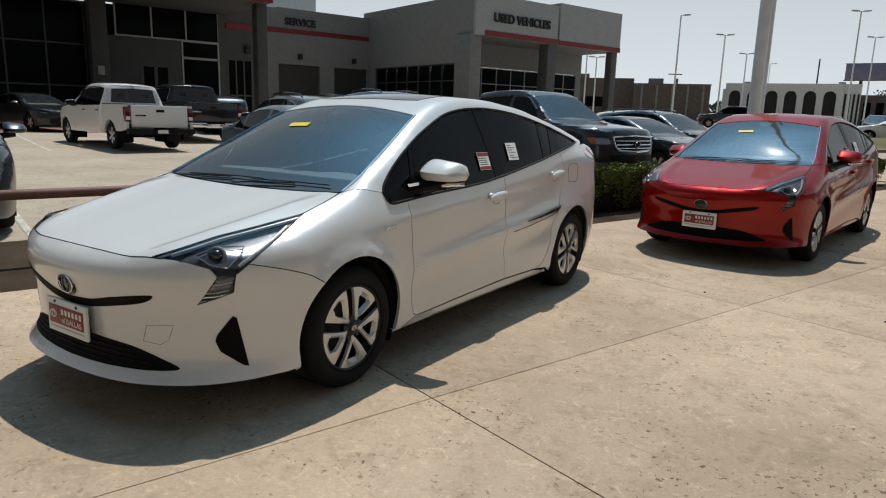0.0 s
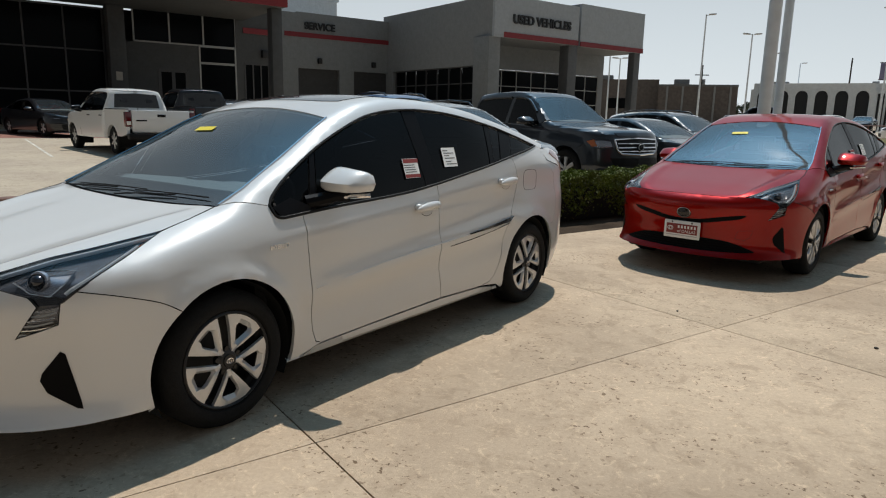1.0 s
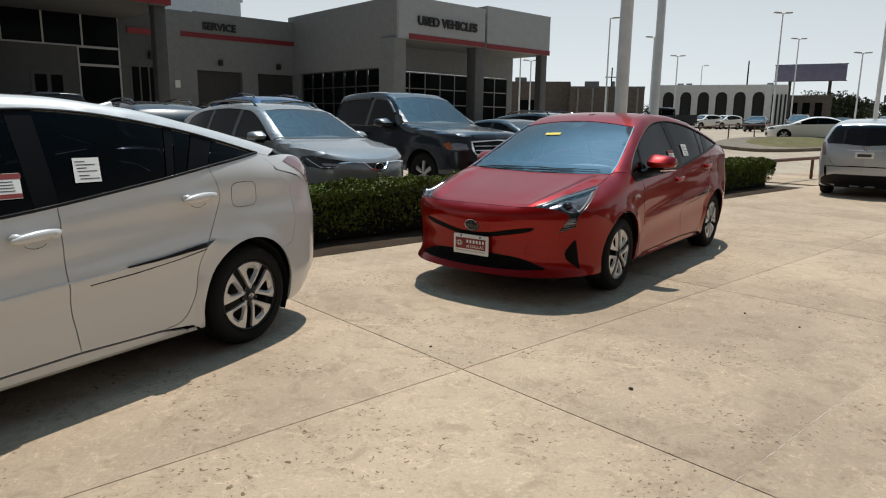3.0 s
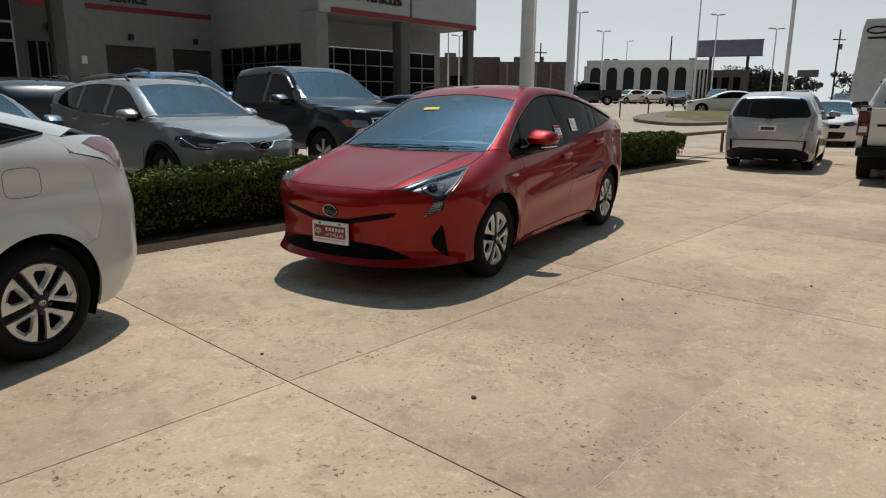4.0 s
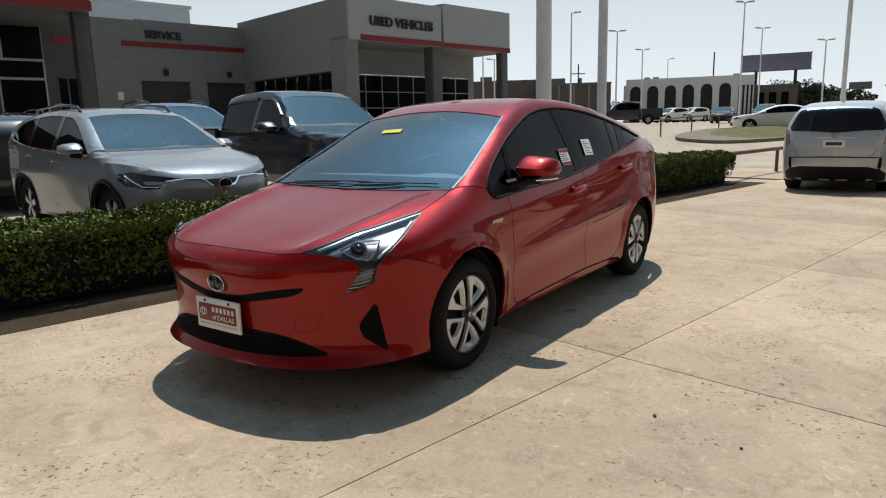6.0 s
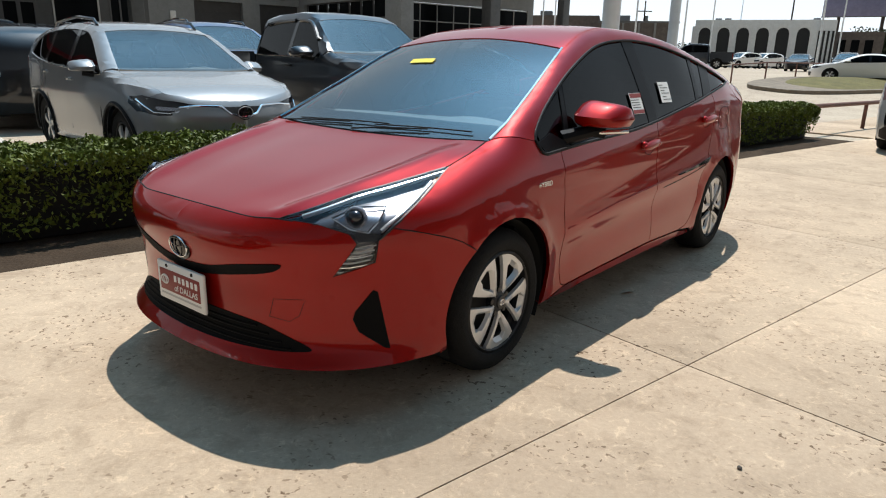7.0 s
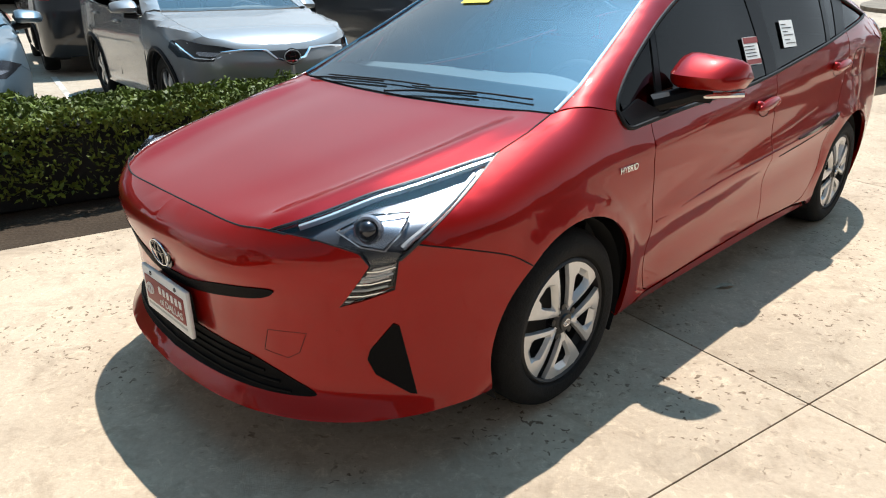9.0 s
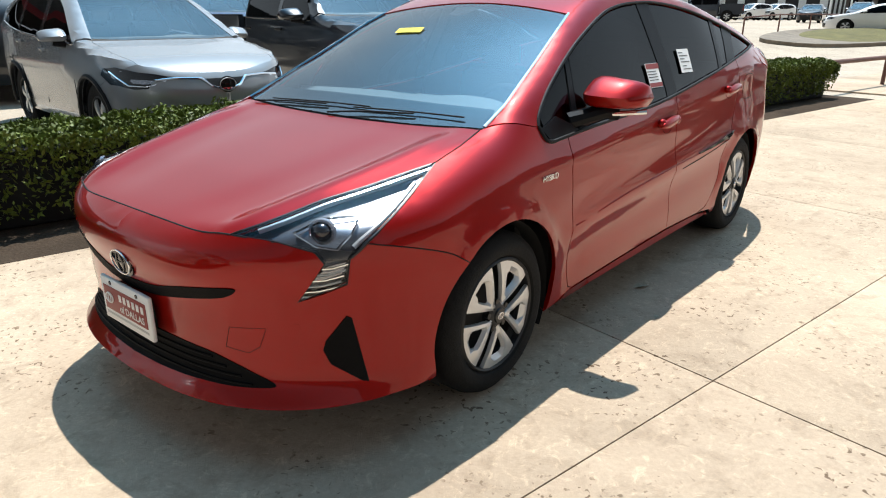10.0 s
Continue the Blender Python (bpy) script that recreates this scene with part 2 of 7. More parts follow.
def hatch_ridges(x, y, z):
    """Creases: two along the bonnet, one rising along the doors, a waist above it, and lips round the wheels."""
    bonnet = np.clip((x - 1.25) * 4, 0, 1) * np.clip((2.25 - x) * 6, 0, 1)
    lift = bonnet * (0.014 * np.exp(-(((y - (0.42 + 0.22 * (1 - np.exp((x - 2.25) * 2.2)))) / 0.042) ** 2)) - 0.003 * np.exp(-(((y - (0.24 + 0.2 * (1 - np.exp((x - 2.25) * 2.2)))) / 0.1) ** 2)))
    doors = np.clip((x + 1.3) * 3, 0, 1) * np.clip((1.0 - x) * 4, 0, 1)
    low = z - (0.6 - 0.085 * x)
    swell = doors * (0.012 * np.exp(-((low / 0.035) ** 2)) - 0.014 * np.exp(-(((low + 0.13) / 0.08) ** 2)) - 0.008 * np.exp(-(((low - 0.12) / 0.06) ** 2)))
    swell = swell + 0.010 * np.exp(-(((z - (0.9 - 0.07 * x)) / 0.03) ** 2)) * np.clip((1.2 - np.abs(x)) * 3, 0, 1)
    for cx in (1.35, -1.35):
        r = np.sqrt((x - cx) ** 2 + (z - 0.315) ** 2)
        swell = swell + 0.016 * np.exp(-(((r - 0.385) / 0.035) ** 2)) * np.clip((z - 0.2) * 5, 0, 1)
    return lift, swell


def hatch_shape():
    return Shape(
        top=[(2.42, 0.685), (2.32, 0.73), (2.2, 0.768), (2.05, 0.803), (1.9, 0.838), (1.6, 0.9), (1.3, 0.965), (1.2, 1.018), (1.0, 1.15), (0.8, 1.266), (0.6, 1.36), (0.4, 1.435), (0.2, 1.49), (-0.05, 1.525), (-0.4, 1.52), (-0.8, 1.475), (-1.2, 1.39), (-1.6, 1.295), (-1.9, 1.215), (-2.05, 1.18), (-2.2, 1.1)],
        crown=[(2.4, 0.0), (1.9, -0.01), (1.3, -0.005), (1.1, 0.02), (0.8, 0.06), (0.4, 0.042), (0.2, 0.03), (-0.5, 0.028), (-1.5, 0.03), (-2.1, 0.03)],
        wide=[(2.4, 0.86), (1.6, 0.875), (1.35, 0.882), (1.0, 0.868), (0.5, 0.866), (0, 0.866), (-0.6, 0.87), (-1.0, 0.878), (-1.35, 0.882), (-1.8, 0.86), (-2.2, 0.8)],
        flank=[(0.1, -0.06), (0.2, -0.03), (0.3, -0.025), (0.45, -0.012), (0.58, 0.0), (0.7, -0.004), (0.8, -0.012), (0.9, -0.03), (1.6, -0.03)],
        belt=[(2.4, 0.62), (2.0, 0.712), (1.8, 0.78), (1.6, 0.842), (1.4, 0.885), (1.2, 0.9), (0.8, 0.92), (0, 0.97), (-0.7, 1.06), (-1.4, 1.1), (-2.2, 1.02)],
        lean=[(2.4, 0.4), (2.1, 1.2), (1.92, 2.1), (1.6, 2.2), (1.4, 1.5), (1.2, 0.75), (1.05, 0.55), (0.8, 0.47), (-0.8, 0.47), (-1.4, 0.6), (-2.2, 0.8)],
        front=[(0.08, 2.27), (0.15, 2.335), (0.2, 2.357), (0.235, 2.352), (0.265, 2.292), (0.35, 2.28), (0.42, 2.285), (0.5, 2.288), (0.56, 2.297), (0.61, 2.316), (0.66, 2.322), (0.71, 2.316), (0.76, 2.295), (0.82, 2.245), (1.0, 2.1)],
        front_y=[(0, 0), (0.15, 0.005), (0.3, 0.022), (0.45, 0.06), (0.6, 0.138), (0.7, 0.23), (0.78, 0.35), (0.84, 0.5), (0.9, 0.75)],
        rear=[(0.1, -1.98), (0.25, -2.14), (0.4, -2.25), (0.75, -2.26), (1.0, -2.2), (1.15, -2.15), (1.3, -2.0)],
        rear_y=[(0, 0), (0.3, 0.01), (0.5, 0.04), (0.65, 0.09), (0.76, 0.18), (0.84, 0.34), (0.9, 0.6)],
        bottom=0.188, soft=0.055, lean2=0.1, ridges=hatch_ridges)

# ---- builders ----
from mathutils.geometry import delaunay_2d_cdt


class Soup:
    """Vertices and faces of one mesh."""

    def __init__(s):
        s.v, s.f = [], []

    def add(s, v, f):
        n = len(s.v)
        s.v += [tuple(p) for p in v]
        s.f += [tuple(i + n for i in q) for q in f]
        return s

    def mirror(s):
        """Adds the mirror image across y = 0."""
        n = len(s.v)
        s.v += [(x, -y, z) for x, y, z in s.v]
        s.f += [tuple(i + n for i in reversed(q)) for q in s.f]
        return s

    def flipped(s):
        o = Soup()
        return o.add([(x, -y, z) for x, y, z in s.v], [tuple(reversed(q)) for q in s.f])

    def moved(s, m):
        return Soup().add([tuple(m @ Vector(p)) for p in s.v], s.f)

    def mesh(s, name, sharp=35, weld=0.0004):
        bm = bmesh.new()
        vs = [bm.verts.new(p) for p in s.v]
        for q in s.f:
            try:
                bm.faces.new([vs[i] for i in q])
            except ValueError:
                pass
        if weld:
            bmesh.ops.remove_doubles(bm, verts=bm.verts, dist=weld)
        return from_bm(name, bm, sharp)


def from_bm(name, bm, sharp=35):
    me = bpy.data.meshes.new(name)
    bm.to_mesh(me)
    bm.free()
    for p in me.polygons:
        p.use_smooth = True
    me.set_sharp_from_angle(angle=radians(sharp))
    return me


def part(name, shape, material, parent=None, label="", m=None, sharp=35):
    """Links a Soup, bmesh or mesh as one object, under parent if there is one."""
    me = shape.mesh(name, sharp) if isinstance(shape, Soup) else from_bm(name, shape, sharp) if isinstance(shape, bmesh.types.BMesh) else shape
    ob = new(name, me)
    if material is not None:
        if len(me.materials):
            ob.material_slots[0].link = "OBJECT"
            ob.material_slots[0].material = material
        else:
            me.materials.append(material)
    if parent is not None:
        ob.parent = parent
    if m is not None:
        ob.matrix_basis = m
    if label:
        ob["label"] = label
    return ob


def thing(name, m, label, category, group="", kind=""):
    ob = new(name)
    ob.matrix_basis = m
    ob.empty_display_size = 0.2
    return tagged(ob, label, category, group, kind)


def box(bm, lo, hi, bevel=0.0, seg=2):
    c, d = [(p + q) / 2 for p, q in zip(lo, hi)], [abs(q - p) for p, q in zip(lo, hi)]
    r = bmesh.ops.create_cube(bm, size=1, matrix=Matrix.Translation(c) @ Matrix.Diagonal((*d, 1)))
    if bevel:
        es = {e for v in r["verts"] for e in v.link_edges}
        bmesh.ops.bevel(bm, geom=list(es), offset=min(bevel, min(d) * 0.45), segments=seg, profile=0.5, affect="EDGES")
    return bm


def boxes(*items, bevel=0.0):
    bm = bmesh.new()
    for lo, hi in items:
        box(bm, lo, hi, bevel)
    return bm


def tube(path, r, n=10, closed=False, ends=True):
    """A round bar along a path of points; r may be one radius or one for each point."""
    s = Soup()
    p = [Vector(q) for q in path]
    k = len(p)
    rs = [r] * k if not hasattr(r, "__len__") else r
    rings = []
    side = None
    for i in range(k):
        t = (p[(i + 1) % k] - p[i - 1]) if closed else (p[min(i + 1, k - 1)] - p[max(i - 1, 0)])
        t.normalize()
        if side is None:
            side = t.orthogonal().normalized()
        side = (side - t * side.dot(t)).normalized()
        up = t.cross(side)
        rings.append([p[i] + (side * math.cos(a) + up * math.sin(a)) * rs[i] for a in (j * math.tau / n for j in range(n))])
    v = [q for ring in rings for q in ring]
    f = []
    for i in range(k if closed else k - 1):
        j = (i + 1) % k
        f += [(i * n + c, i * n + (c + 1) % n, j * n + (c + 1) % n, j * n + c) for c in range(n)]
    if ends and not closed:
        f += [tuple(reversed(range(n))), tuple(range((k - 1) * n, k * n))]
    return s.add(v, f)


def lathe(profile, n=48, axis="y"):
    """Turns (radius, along) pairs round the y axis."""
    s = Soup()
    k = len(profile)
    v = [(r * math.cos(a), h, r * math.sin(a)) for a in (j * math.tau / n for j in range(n)) for r, h in profile]
    f = [(j * k + i, ((j + 1) % n) * k + i, ((j + 1) % n) * k + i + 1, j * k + i + 1) for j in range(n) for i in range(k - 1)]
    return s.add(v, f)


def resample(p, step, closed=False):
    p = np.asarray(p, float)
    if closed:
        p = np.vstack([p, p[:1]])
    out = []
    for q, r in zip(p[:-1], p[1:]):
        n = max(1, int(round(np.linalg.norm(r - q) / step)))
        out += [q + (r - q) * i / n for i in range(n)]
    if not closed:
        out.append(p[-1])
    return np.array(out)


def spline(pts, n=6):
    """A soft curve through the points, of any dimension."""
    p = np.asarray(pts, float)
    if len(p) < 3:
        return p
    q = np.vstack([2 * p[0] - p[1], p, 2 * p[-1] - p[-2]])
    out = []
    for i in range(1, len(q) - 2):
        for t in np.arange(n) / n:
            out.append(0.5 * (2 * q[i] + (q[i + 1] - q[i - 1]) * t + (2 * q[i - 1] - 5 * q[i] + 4 * q[i + 1] - q[i + 2]) * t * t + (3 * q[i] - q[i - 1] - 3 * q[i + 1] + q[i + 2]) * t ** 3))
    return np.array(out + [p[-1]])


def inside_poly(pts, poly):
    x, y = pts[:, 0][:, None], pts[:, 1][:, None]
    x0, y0 = poly[:, 0][None], poly[:, 1][None]
    x1, y1 = np.roll(x0, -1, 1), np.roll(y0, -1, 1)
    cross = ((y0 > y) != (y1 > y)) & (x < (x1 - x0) * (y - y0) / np.where(y1 == y0, 1e-12, y1 - y0) + x0)
    return cross.sum(1) % 2 == 1


def patch(shape, loop, way, cell=0.04, inset=0.0025, off=0.0, thick=0.02):
    """A panel cut from the solid: loop is its outline in space, way the direction (inwards) from which it is seen whole."""
    d = np.array(way, float)
    d /= np.linalg.norm(d)
    u = np.cross(d, (0, 0, 1.0)) if abs(d[2]) < 0.95 else np.array((1.0, 0, 0)) - d * d[0]
    u /= np.linalg.norm(u)
    w = np.cross(u, d)
    p = shape.snap(resample(loop, cell, True))
    b = np.stack([p @ u, p @ w], 1)
    keep = np.linalg.norm(b - np.roll(b, 1, 0), axis=1) > 0.002
    p, b = p[keep], b[keep]
    area = 0.5 * np.sum(b[:, 0] * np.roll(b[:, 1], -1) - np.roll(b[:, 0], -1) * b[:, 1])
    if area < 0:
        p, b = p[::-1], b[::-1]
    if inset:
        t = np.roll(b, -1, 0) - b
        t /= np.maximum(np.linalg.norm(t, axis=1, keepdims=True), 1e-9)
        nn = np.stack([-t[:, 1], t[:, 0]], 1)
        avg = nn + np.roll(nn, 1, 0)
        avg /= np.maximum(np.linalg.norm(avg, axis=1, keepdims=True), 0.5)
        b = b + avg * inset
    lo, hi = b.min(0), b.max(0)
    g = np.stack(np.meshgrid(np.arange(lo[0] + cell * 0.5, hi[0], cell), np.arange(lo[1] + cell * 0.5, hi[1], cell)), -1).reshape(-1, 2)
    if len(g):
        g = g[inside_poly(g, b)]
    if len(g):
        dist = np.min(np.linalg.norm(g[:, None] - b[None], axis=2), 1)
        g = g[dist > cell * 0.45]
    n = len(b)
    pts = [Vector(q) for q in np.vstack([b, g])]
    vv, _, ff, orig, _, _ = delaunay_2d_cdt(pts, [(i, (i + 1) % n) for i in range(n)], [], 1, 1e-5)
    v2 = np.array([tuple(q) for q in vv])
    tri = np.array([tuple(q) for q in ff])
    tri = tri[inside_poly(v2[tri].mean(1), b)]
    start = p @ d
    base = v2[:, :1] * u + v2[:, 1:] * w + d * (start.min() - 0.35)
    s3 = shape.cast(base, d, start.max() - start.min() + 0.9)
    nrm = shape.normal(s3)
    s3 = s3 + nrm * off
    s = Soup()
    s.add(s3, [tuple(q) for q in tri])
    if thick:
        e = {}
        for q in tri:
            for i, j in ((0, 1), (1, 2), (2, 0)):
                e[(q[i], q[j])] = 1
        rim = [(i, j) for i, j in e if (j, i) not in e]
        k = len(s.v)
        idx = {}
        for i, j in rim:
            for c in (i, j):
                if c not in idx:
                    idx[c] = len(idx)
        order = sorted(idx, key=idx.get)
        s.v += [tuple(s3[c]) for c in order] + [tuple(s3[c] - nrm[c] * thick) for c in order]
        m = len(order)
        s.f += [(k + idx[j], k + idx[i], k + m + idx[i], k + m + idx[j]) for i, j in rim]
    # faces look outwards
    q = s.f[0]
    a = np.cross(np.array(s.v[q[1]]) - s.v[q[0]], np.array(s.v[q[2]]) - s.v[q[0]])
    if a @ d > 0:
        s.f = [tuple(reversed(q)) for q in s.f]
    return s

# ---- the lot: p runs along the paving joints, q away from the walk ----
LOT = pose(0, 0, 0, 0, 0, 40.01)


def concrete(name, base, dark, seed=0.0, stain=True):
    """Worn broom-finished concrete: pitted grain, wide stains, each slab a little different."""
    m = bpy.data.materials.new(name)
    m.use_nodes = True
    nt = m.node_tree
    L = nt.links.new
    bs = nt.nodes["Principled BSDF"]
    bs.inputs["Roughness"].default_value, bs.inputs["Specular IOR Level"].default_value = 0.85, 0.25
    geo = nt.nodes.new("ShaderNodeNewGeometry")

    def noise_at(scale, detail=5, rough=0.6, distort=0.0):
        n = nt.nodes.new("ShaderNodeTexNoise")
        n.inputs["Scale"].default_value, n.inputs["Detail"].default_value = scale, detail
        n.inputs["Roughness"].default_value, n.inputs["Distortion"].default_value = rough, distort
        L(geo.outputs["Position"], n.inputs["Vector"])
        return n

    def ramp(src, a, b, ca, cb):
        r = nt.nodes.new("ShaderNodeValToRGB")
        r.color_ramp.elements[0].position, r.color_ramp.elements[1].position = a, b
        r.color_ramp.elements[0].color, r.color_ramp.elements[1].color = (*ca, 1), (*cb, 1)
        L(src, r.inputs["Fac"])
        return r

    def mix(kind, fac, a, b):
        x = nt.nodes.new("ShaderNodeMix")
        x.data_type, x.blend_type = "RGBA", kind
        x.inputs[0].default_value = fac
        L(a, x.inputs[6])
        L(b, x.inputs[7])
        return x

    wide = ramp(noise_at(0.55, 6, 0.62, 0.4).outputs["Fac"], 0.34, 0.66, dark, base)
    grain = ramp(noise_at(55, 4, 0.7).outputs["Fac"], 0.3, 0.7, (0.88, 0.88, 0.88), (1.07, 1.07, 1.07))
    a = mix("MULTIPLY", 1.0, wide.outputs["Color"], grain.outputs["Color"])
    patchy = ramp(noise_at(5.5, 6, 0.75, 0.6).outputs["Fac"], 0.5, 0.64, (1, 1, 1), (0.70, 0.68, 0.66))
    c = mix("MULTIPLY", 0.62, a.outputs[2], patchy.outputs["Color"])
    pit = ramp(noise_at(34, 2, 0.55, 0.4).outputs["Fac"], 0.615, 0.65, (1, 1, 1), (0.34, 0.29, 0.25))
    where = ramp(noise_at(1.7, 5, 0.72).outputs["Fac"], 0.46, 0.6, (0, 0, 0), (1, 1, 1))
    d = nt.nodes.new("ShaderNodeMix")
    d.data_type, d.blend_type = "RGBA", "MULTIPLY"
    L(where.outputs["Color"], d.inputs[0])
    L(c.outputs[2], d.inputs[6])
    L(pit.outputs["Color"], d.inputs[7])
    pale = ramp(noise_at(11, 7, 0.85, 1.5).outputs["Fac"], 0.54, 0.62, (1, 1, 1), (1.34, 1.33, 1.3))
    d2 = mix("MULTIPLY", 0.8, d.outputs[2], pale.outputs["Color"])
    dots = nt.nodes.new("ShaderNodeTexVoronoi")
    dots.inputs["Scale"].default_value = 11.0
    L(geo.outputs["Position"], dots.inputs["Vector"])
    dot = ramp(dots.outputs["Distance"], 0.03, 0.06, (0.3, 0.27, 0.24), (1, 1, 1))
    few = ramp(noise_at(5.3, 1, 0.5).outputs["Fac"], 0.6, 0.61, (0, 0, 0), (0.9, 0.9, 0.9))
    d = mix("MULTIPLY", 0.0, d2.outputs[2], dot.outputs["Color"])
    L(few.outputs["Color"], d.inputs[0])
    info = nt.nodes.new("ShaderNodeObjectInfo")
    own = ramp(info.outputs["Random"], 0, 1, (0.94, 0.94, 0.94), (1.05, 1.04, 1.03))
    e = mix("MULTIPLY", 1.0, d.outputs[2], own.outputs["Color"])
    L(e.outputs[2], bs.inputs["Base Color"])
    bump = nt.nodes.new("ShaderNodeBump")
    bump.inputs["Strength"].default_value, bump.inputs["Distance"].default_value = 0.7, 0.004
    L(noise_at(90, 5, 0.75).outputs["Fac"], bump.inputs["Height"])
    L(bump.outputs["Normal"], bs.inputs["Normal"])
    return m


M.update(
    slab=concrete("warm pale concrete", (0.53, 0.415, 0.30), (0.37, 0.285, 0.205)),
    far_lot=concrete("pale grey lot concrete", (0.45, 0.385, 0.30), (0.37, 0.31, 0.245)),
    island_kerb=mat("brown stained kerb concrete", (0.2, 0.165, 0.125), 0.85, vary=0.3, scale=12, bump=0.3),
    kerb=mat("kerb concrete", (0.42, 0.40, 0.36), 0.85, vary=0.25, scale=30, bump=0.3),
    soil=mat("dark brown mulch", (0.06, 0.043, 0.03), 0.95, spec=0.1, vary=0.5, scale=60, bump=1.0, bump_scale=40),
    joint=mat("dirt in paving joints", (0.03, 0.024, 0.018), 0.95, spec=0.1, vary=0.4, scale=40),
    grass=mat("dry lawn", (0.13, 0.115, 0.035), 0.9, vary=0.4, scale=80, bump=0.8),
    # the grey stucco again, darkened to paint in the shade under the canopy
    stucco_shaded=mat("dark warm grey stucco", (0.08, 0.083, 0.085), 0.85, vary=0.12, scale=6, bump=0.25, bump_scale=60),
    stucco=mat("grey stucco", (0.235, 0.245, 0.25), 0.85, vary=0.12, scale=6, bump=0.25, bump_scale=60),
    stucco_pale=mat("pale grey stucco", (0.25, 0.26, 0.268), 0.85, vary=0.1, scale=5, bump=0.2, bump_scale=60),
    stucco_light=mat("white stucco", (0.67, 0.715, 0.75), 0.85, vary=0.1, scale=5, bump=0.2, bump_scale=60),
    stucco_dark=mat("dark grey stucco", (0.13, 0.135, 0.14), 0.8, vary=0.15, scale=5, bump=0.2, bump_scale=60),
    stripe=mat("red metal stripe", (0.22, 0.02, 0.026), 0.5, vary=0.1, scale=4),
    sign_dark=mat("black sign letters", (0.015, 0.015, 0.016), 0.5),
    mullion=mat("pale window frame", (0.4, 0.4, 0.39), 0.5),
    mullion_dark=mat("grey window frame", (0.07, 0.07, 0.072), 0.5),
    garage=mat("dark garage door", (0.05, 0.05, 0.052), 0.6, vary=0.15, scale=3),
    # paler than the canopy stucco, for the light on its front face
    fascia=mat("pale blue grey metal panel", (0.38, 0.405, 0.43), 0.6, vary=0.08, scale=4),
    pole=mat("white painted steel", (0.78, 0.83, 0.87), 0.5, vary=0.1, scale=6),
    rust=mat("red brown painted pipe", (0.16, 0.075, 0.055), 0.6, vary=0.3, scale=20, bump=0.2),
    brick_dark=mat("brown brick", (0.125, 0.108, 0.10), 0.85, vary=0.25, scale=3),
    billboard=mat("violet grey billboard", (0.21, 0.21, 0.33), 0.7, vary=0.15, scale=0.6),
    line=mat("worn white road paint", (0.6, 0.57, 0.5), 0.85, vary=0.5, scale=30),
    lamp_head=mat("grey lamp head", (0.5, 0.5, 0.5), 0.5),
    wood=mat("dark wooden pole", (0.05, 0.04, 0.035), 0.9),
    leaf=mat("hedge leaves", (0.115, 0.15, 0.02), 0.55, vary=0.5, scale=9, second_scale=4, spec=0.25),
    tree_leaf=mat("far tree leaves", (0.035, 0.05, 0.02), 0.8, vary=0.4, scale=1.0),
    bark=mat("brown bark", (0.08, 0.06, 0.045), 0.9, vary=0.3, scale=20, bump=0.5),
)


def lot_part(name, shape, material, parent=None, label="", kind="", category="", sharp=35):
    ob = part(name, shape, material, parent, label, LOT if parent is None else None, sharp)
    return tagged(ob, label, category, "", kind)


# ground: one sheet to the horizon, with the paved slabs laid on it
g = bmesh.new()
box(g, (-1500, -1500, -0.5), (1500, 1500, -0.03))
ground = lot_part("ground", g, M["far_lot"], None, "pale concrete lot that runs to the horizon", "structure", "ground")


def lot_z(p, q):
    """The lot rises away from the forecourt, faster past the end of the hedge."""
    a, b = min(1.0, max(0.0, (p - 24) / 14)), min(1.0, max(0.0, (q - 7.9) / 7))
    return min(0.95, 0.014 * max(0.0, q - 7.9) + 0.6 * a * a * (3 - 2 * a) * b * b * (3 - 2 * b))


sheet = bmesh.new()
sheet_p = [-90.0, 0.0, 20.0] + [24 + 0.7 * k for k in range(21)] + [45.0, 60.0, 90.0, 140.0]
sheet_q = [7.9 + 0.7 * k for k in range(11)] + [20.0, 30.0, 45.0, 60.0, 75.0]
grid = [[sheet.verts.new((p, q, lot_z(p, q) - 0.004)) for q in sheet_q] for p in sheet_p]
for i in range(len(sheet_p) - 1):
    for j in range(len(sheet_q) - 1):
        sheet.faces.new((grid[i][j], grid[i + 1][j], grid[i + 1][j + 1], grid[i][j + 1]))
lot_sheet = lot_part("pavement", sheet, M["far_lot"], None, "pale concrete parking lot behind the hedge", "structure", "pavement")

# worn bay lines and a red brown painted walk on the lot
def bay_line(p, q0, q1, w=0.075):
    steps = [q0 + (q1 - q0) * k / 8 for k in range(9)]
    s = Soup().add([(p + e * w / 2, q, lot_z(p, q) + 0.002) for q in steps for e in (-1, 1)], [(2 * k, 2 * k + 1, 2 * k + 3, 2 * k + 2) for k in range(8)])
    lot_part("parking_line", s, M["line"], None, "worn white parking bay line on the concrete", "structure", "line")


for k in range(-4, 8):
    bay_line(1.38 + 2.85 * k, 8.0, 13.4)
for p in (0.35, 3.18, 6.0, 8.85):
    bay_line(p, 19.9, 28.5)
walk_q = [29.2, 31.0, 33.0, 35.0]
s = Soup().add([(p, q, lot_z(p, q) + 0.002) for q in walk_q for p in (-14.0, 7.2)], [(2 * k, 2 * k + 1, 2 * k + 3, 2 * k + 2) for k in range(3)])
lot_part("painted_walk", s, mat("red brown paving", (0.26, 0.12, 0.09), 0.85, vary=0.3, scale=12), None, "red brown paved walk before the showroom", "structure", "pavement")

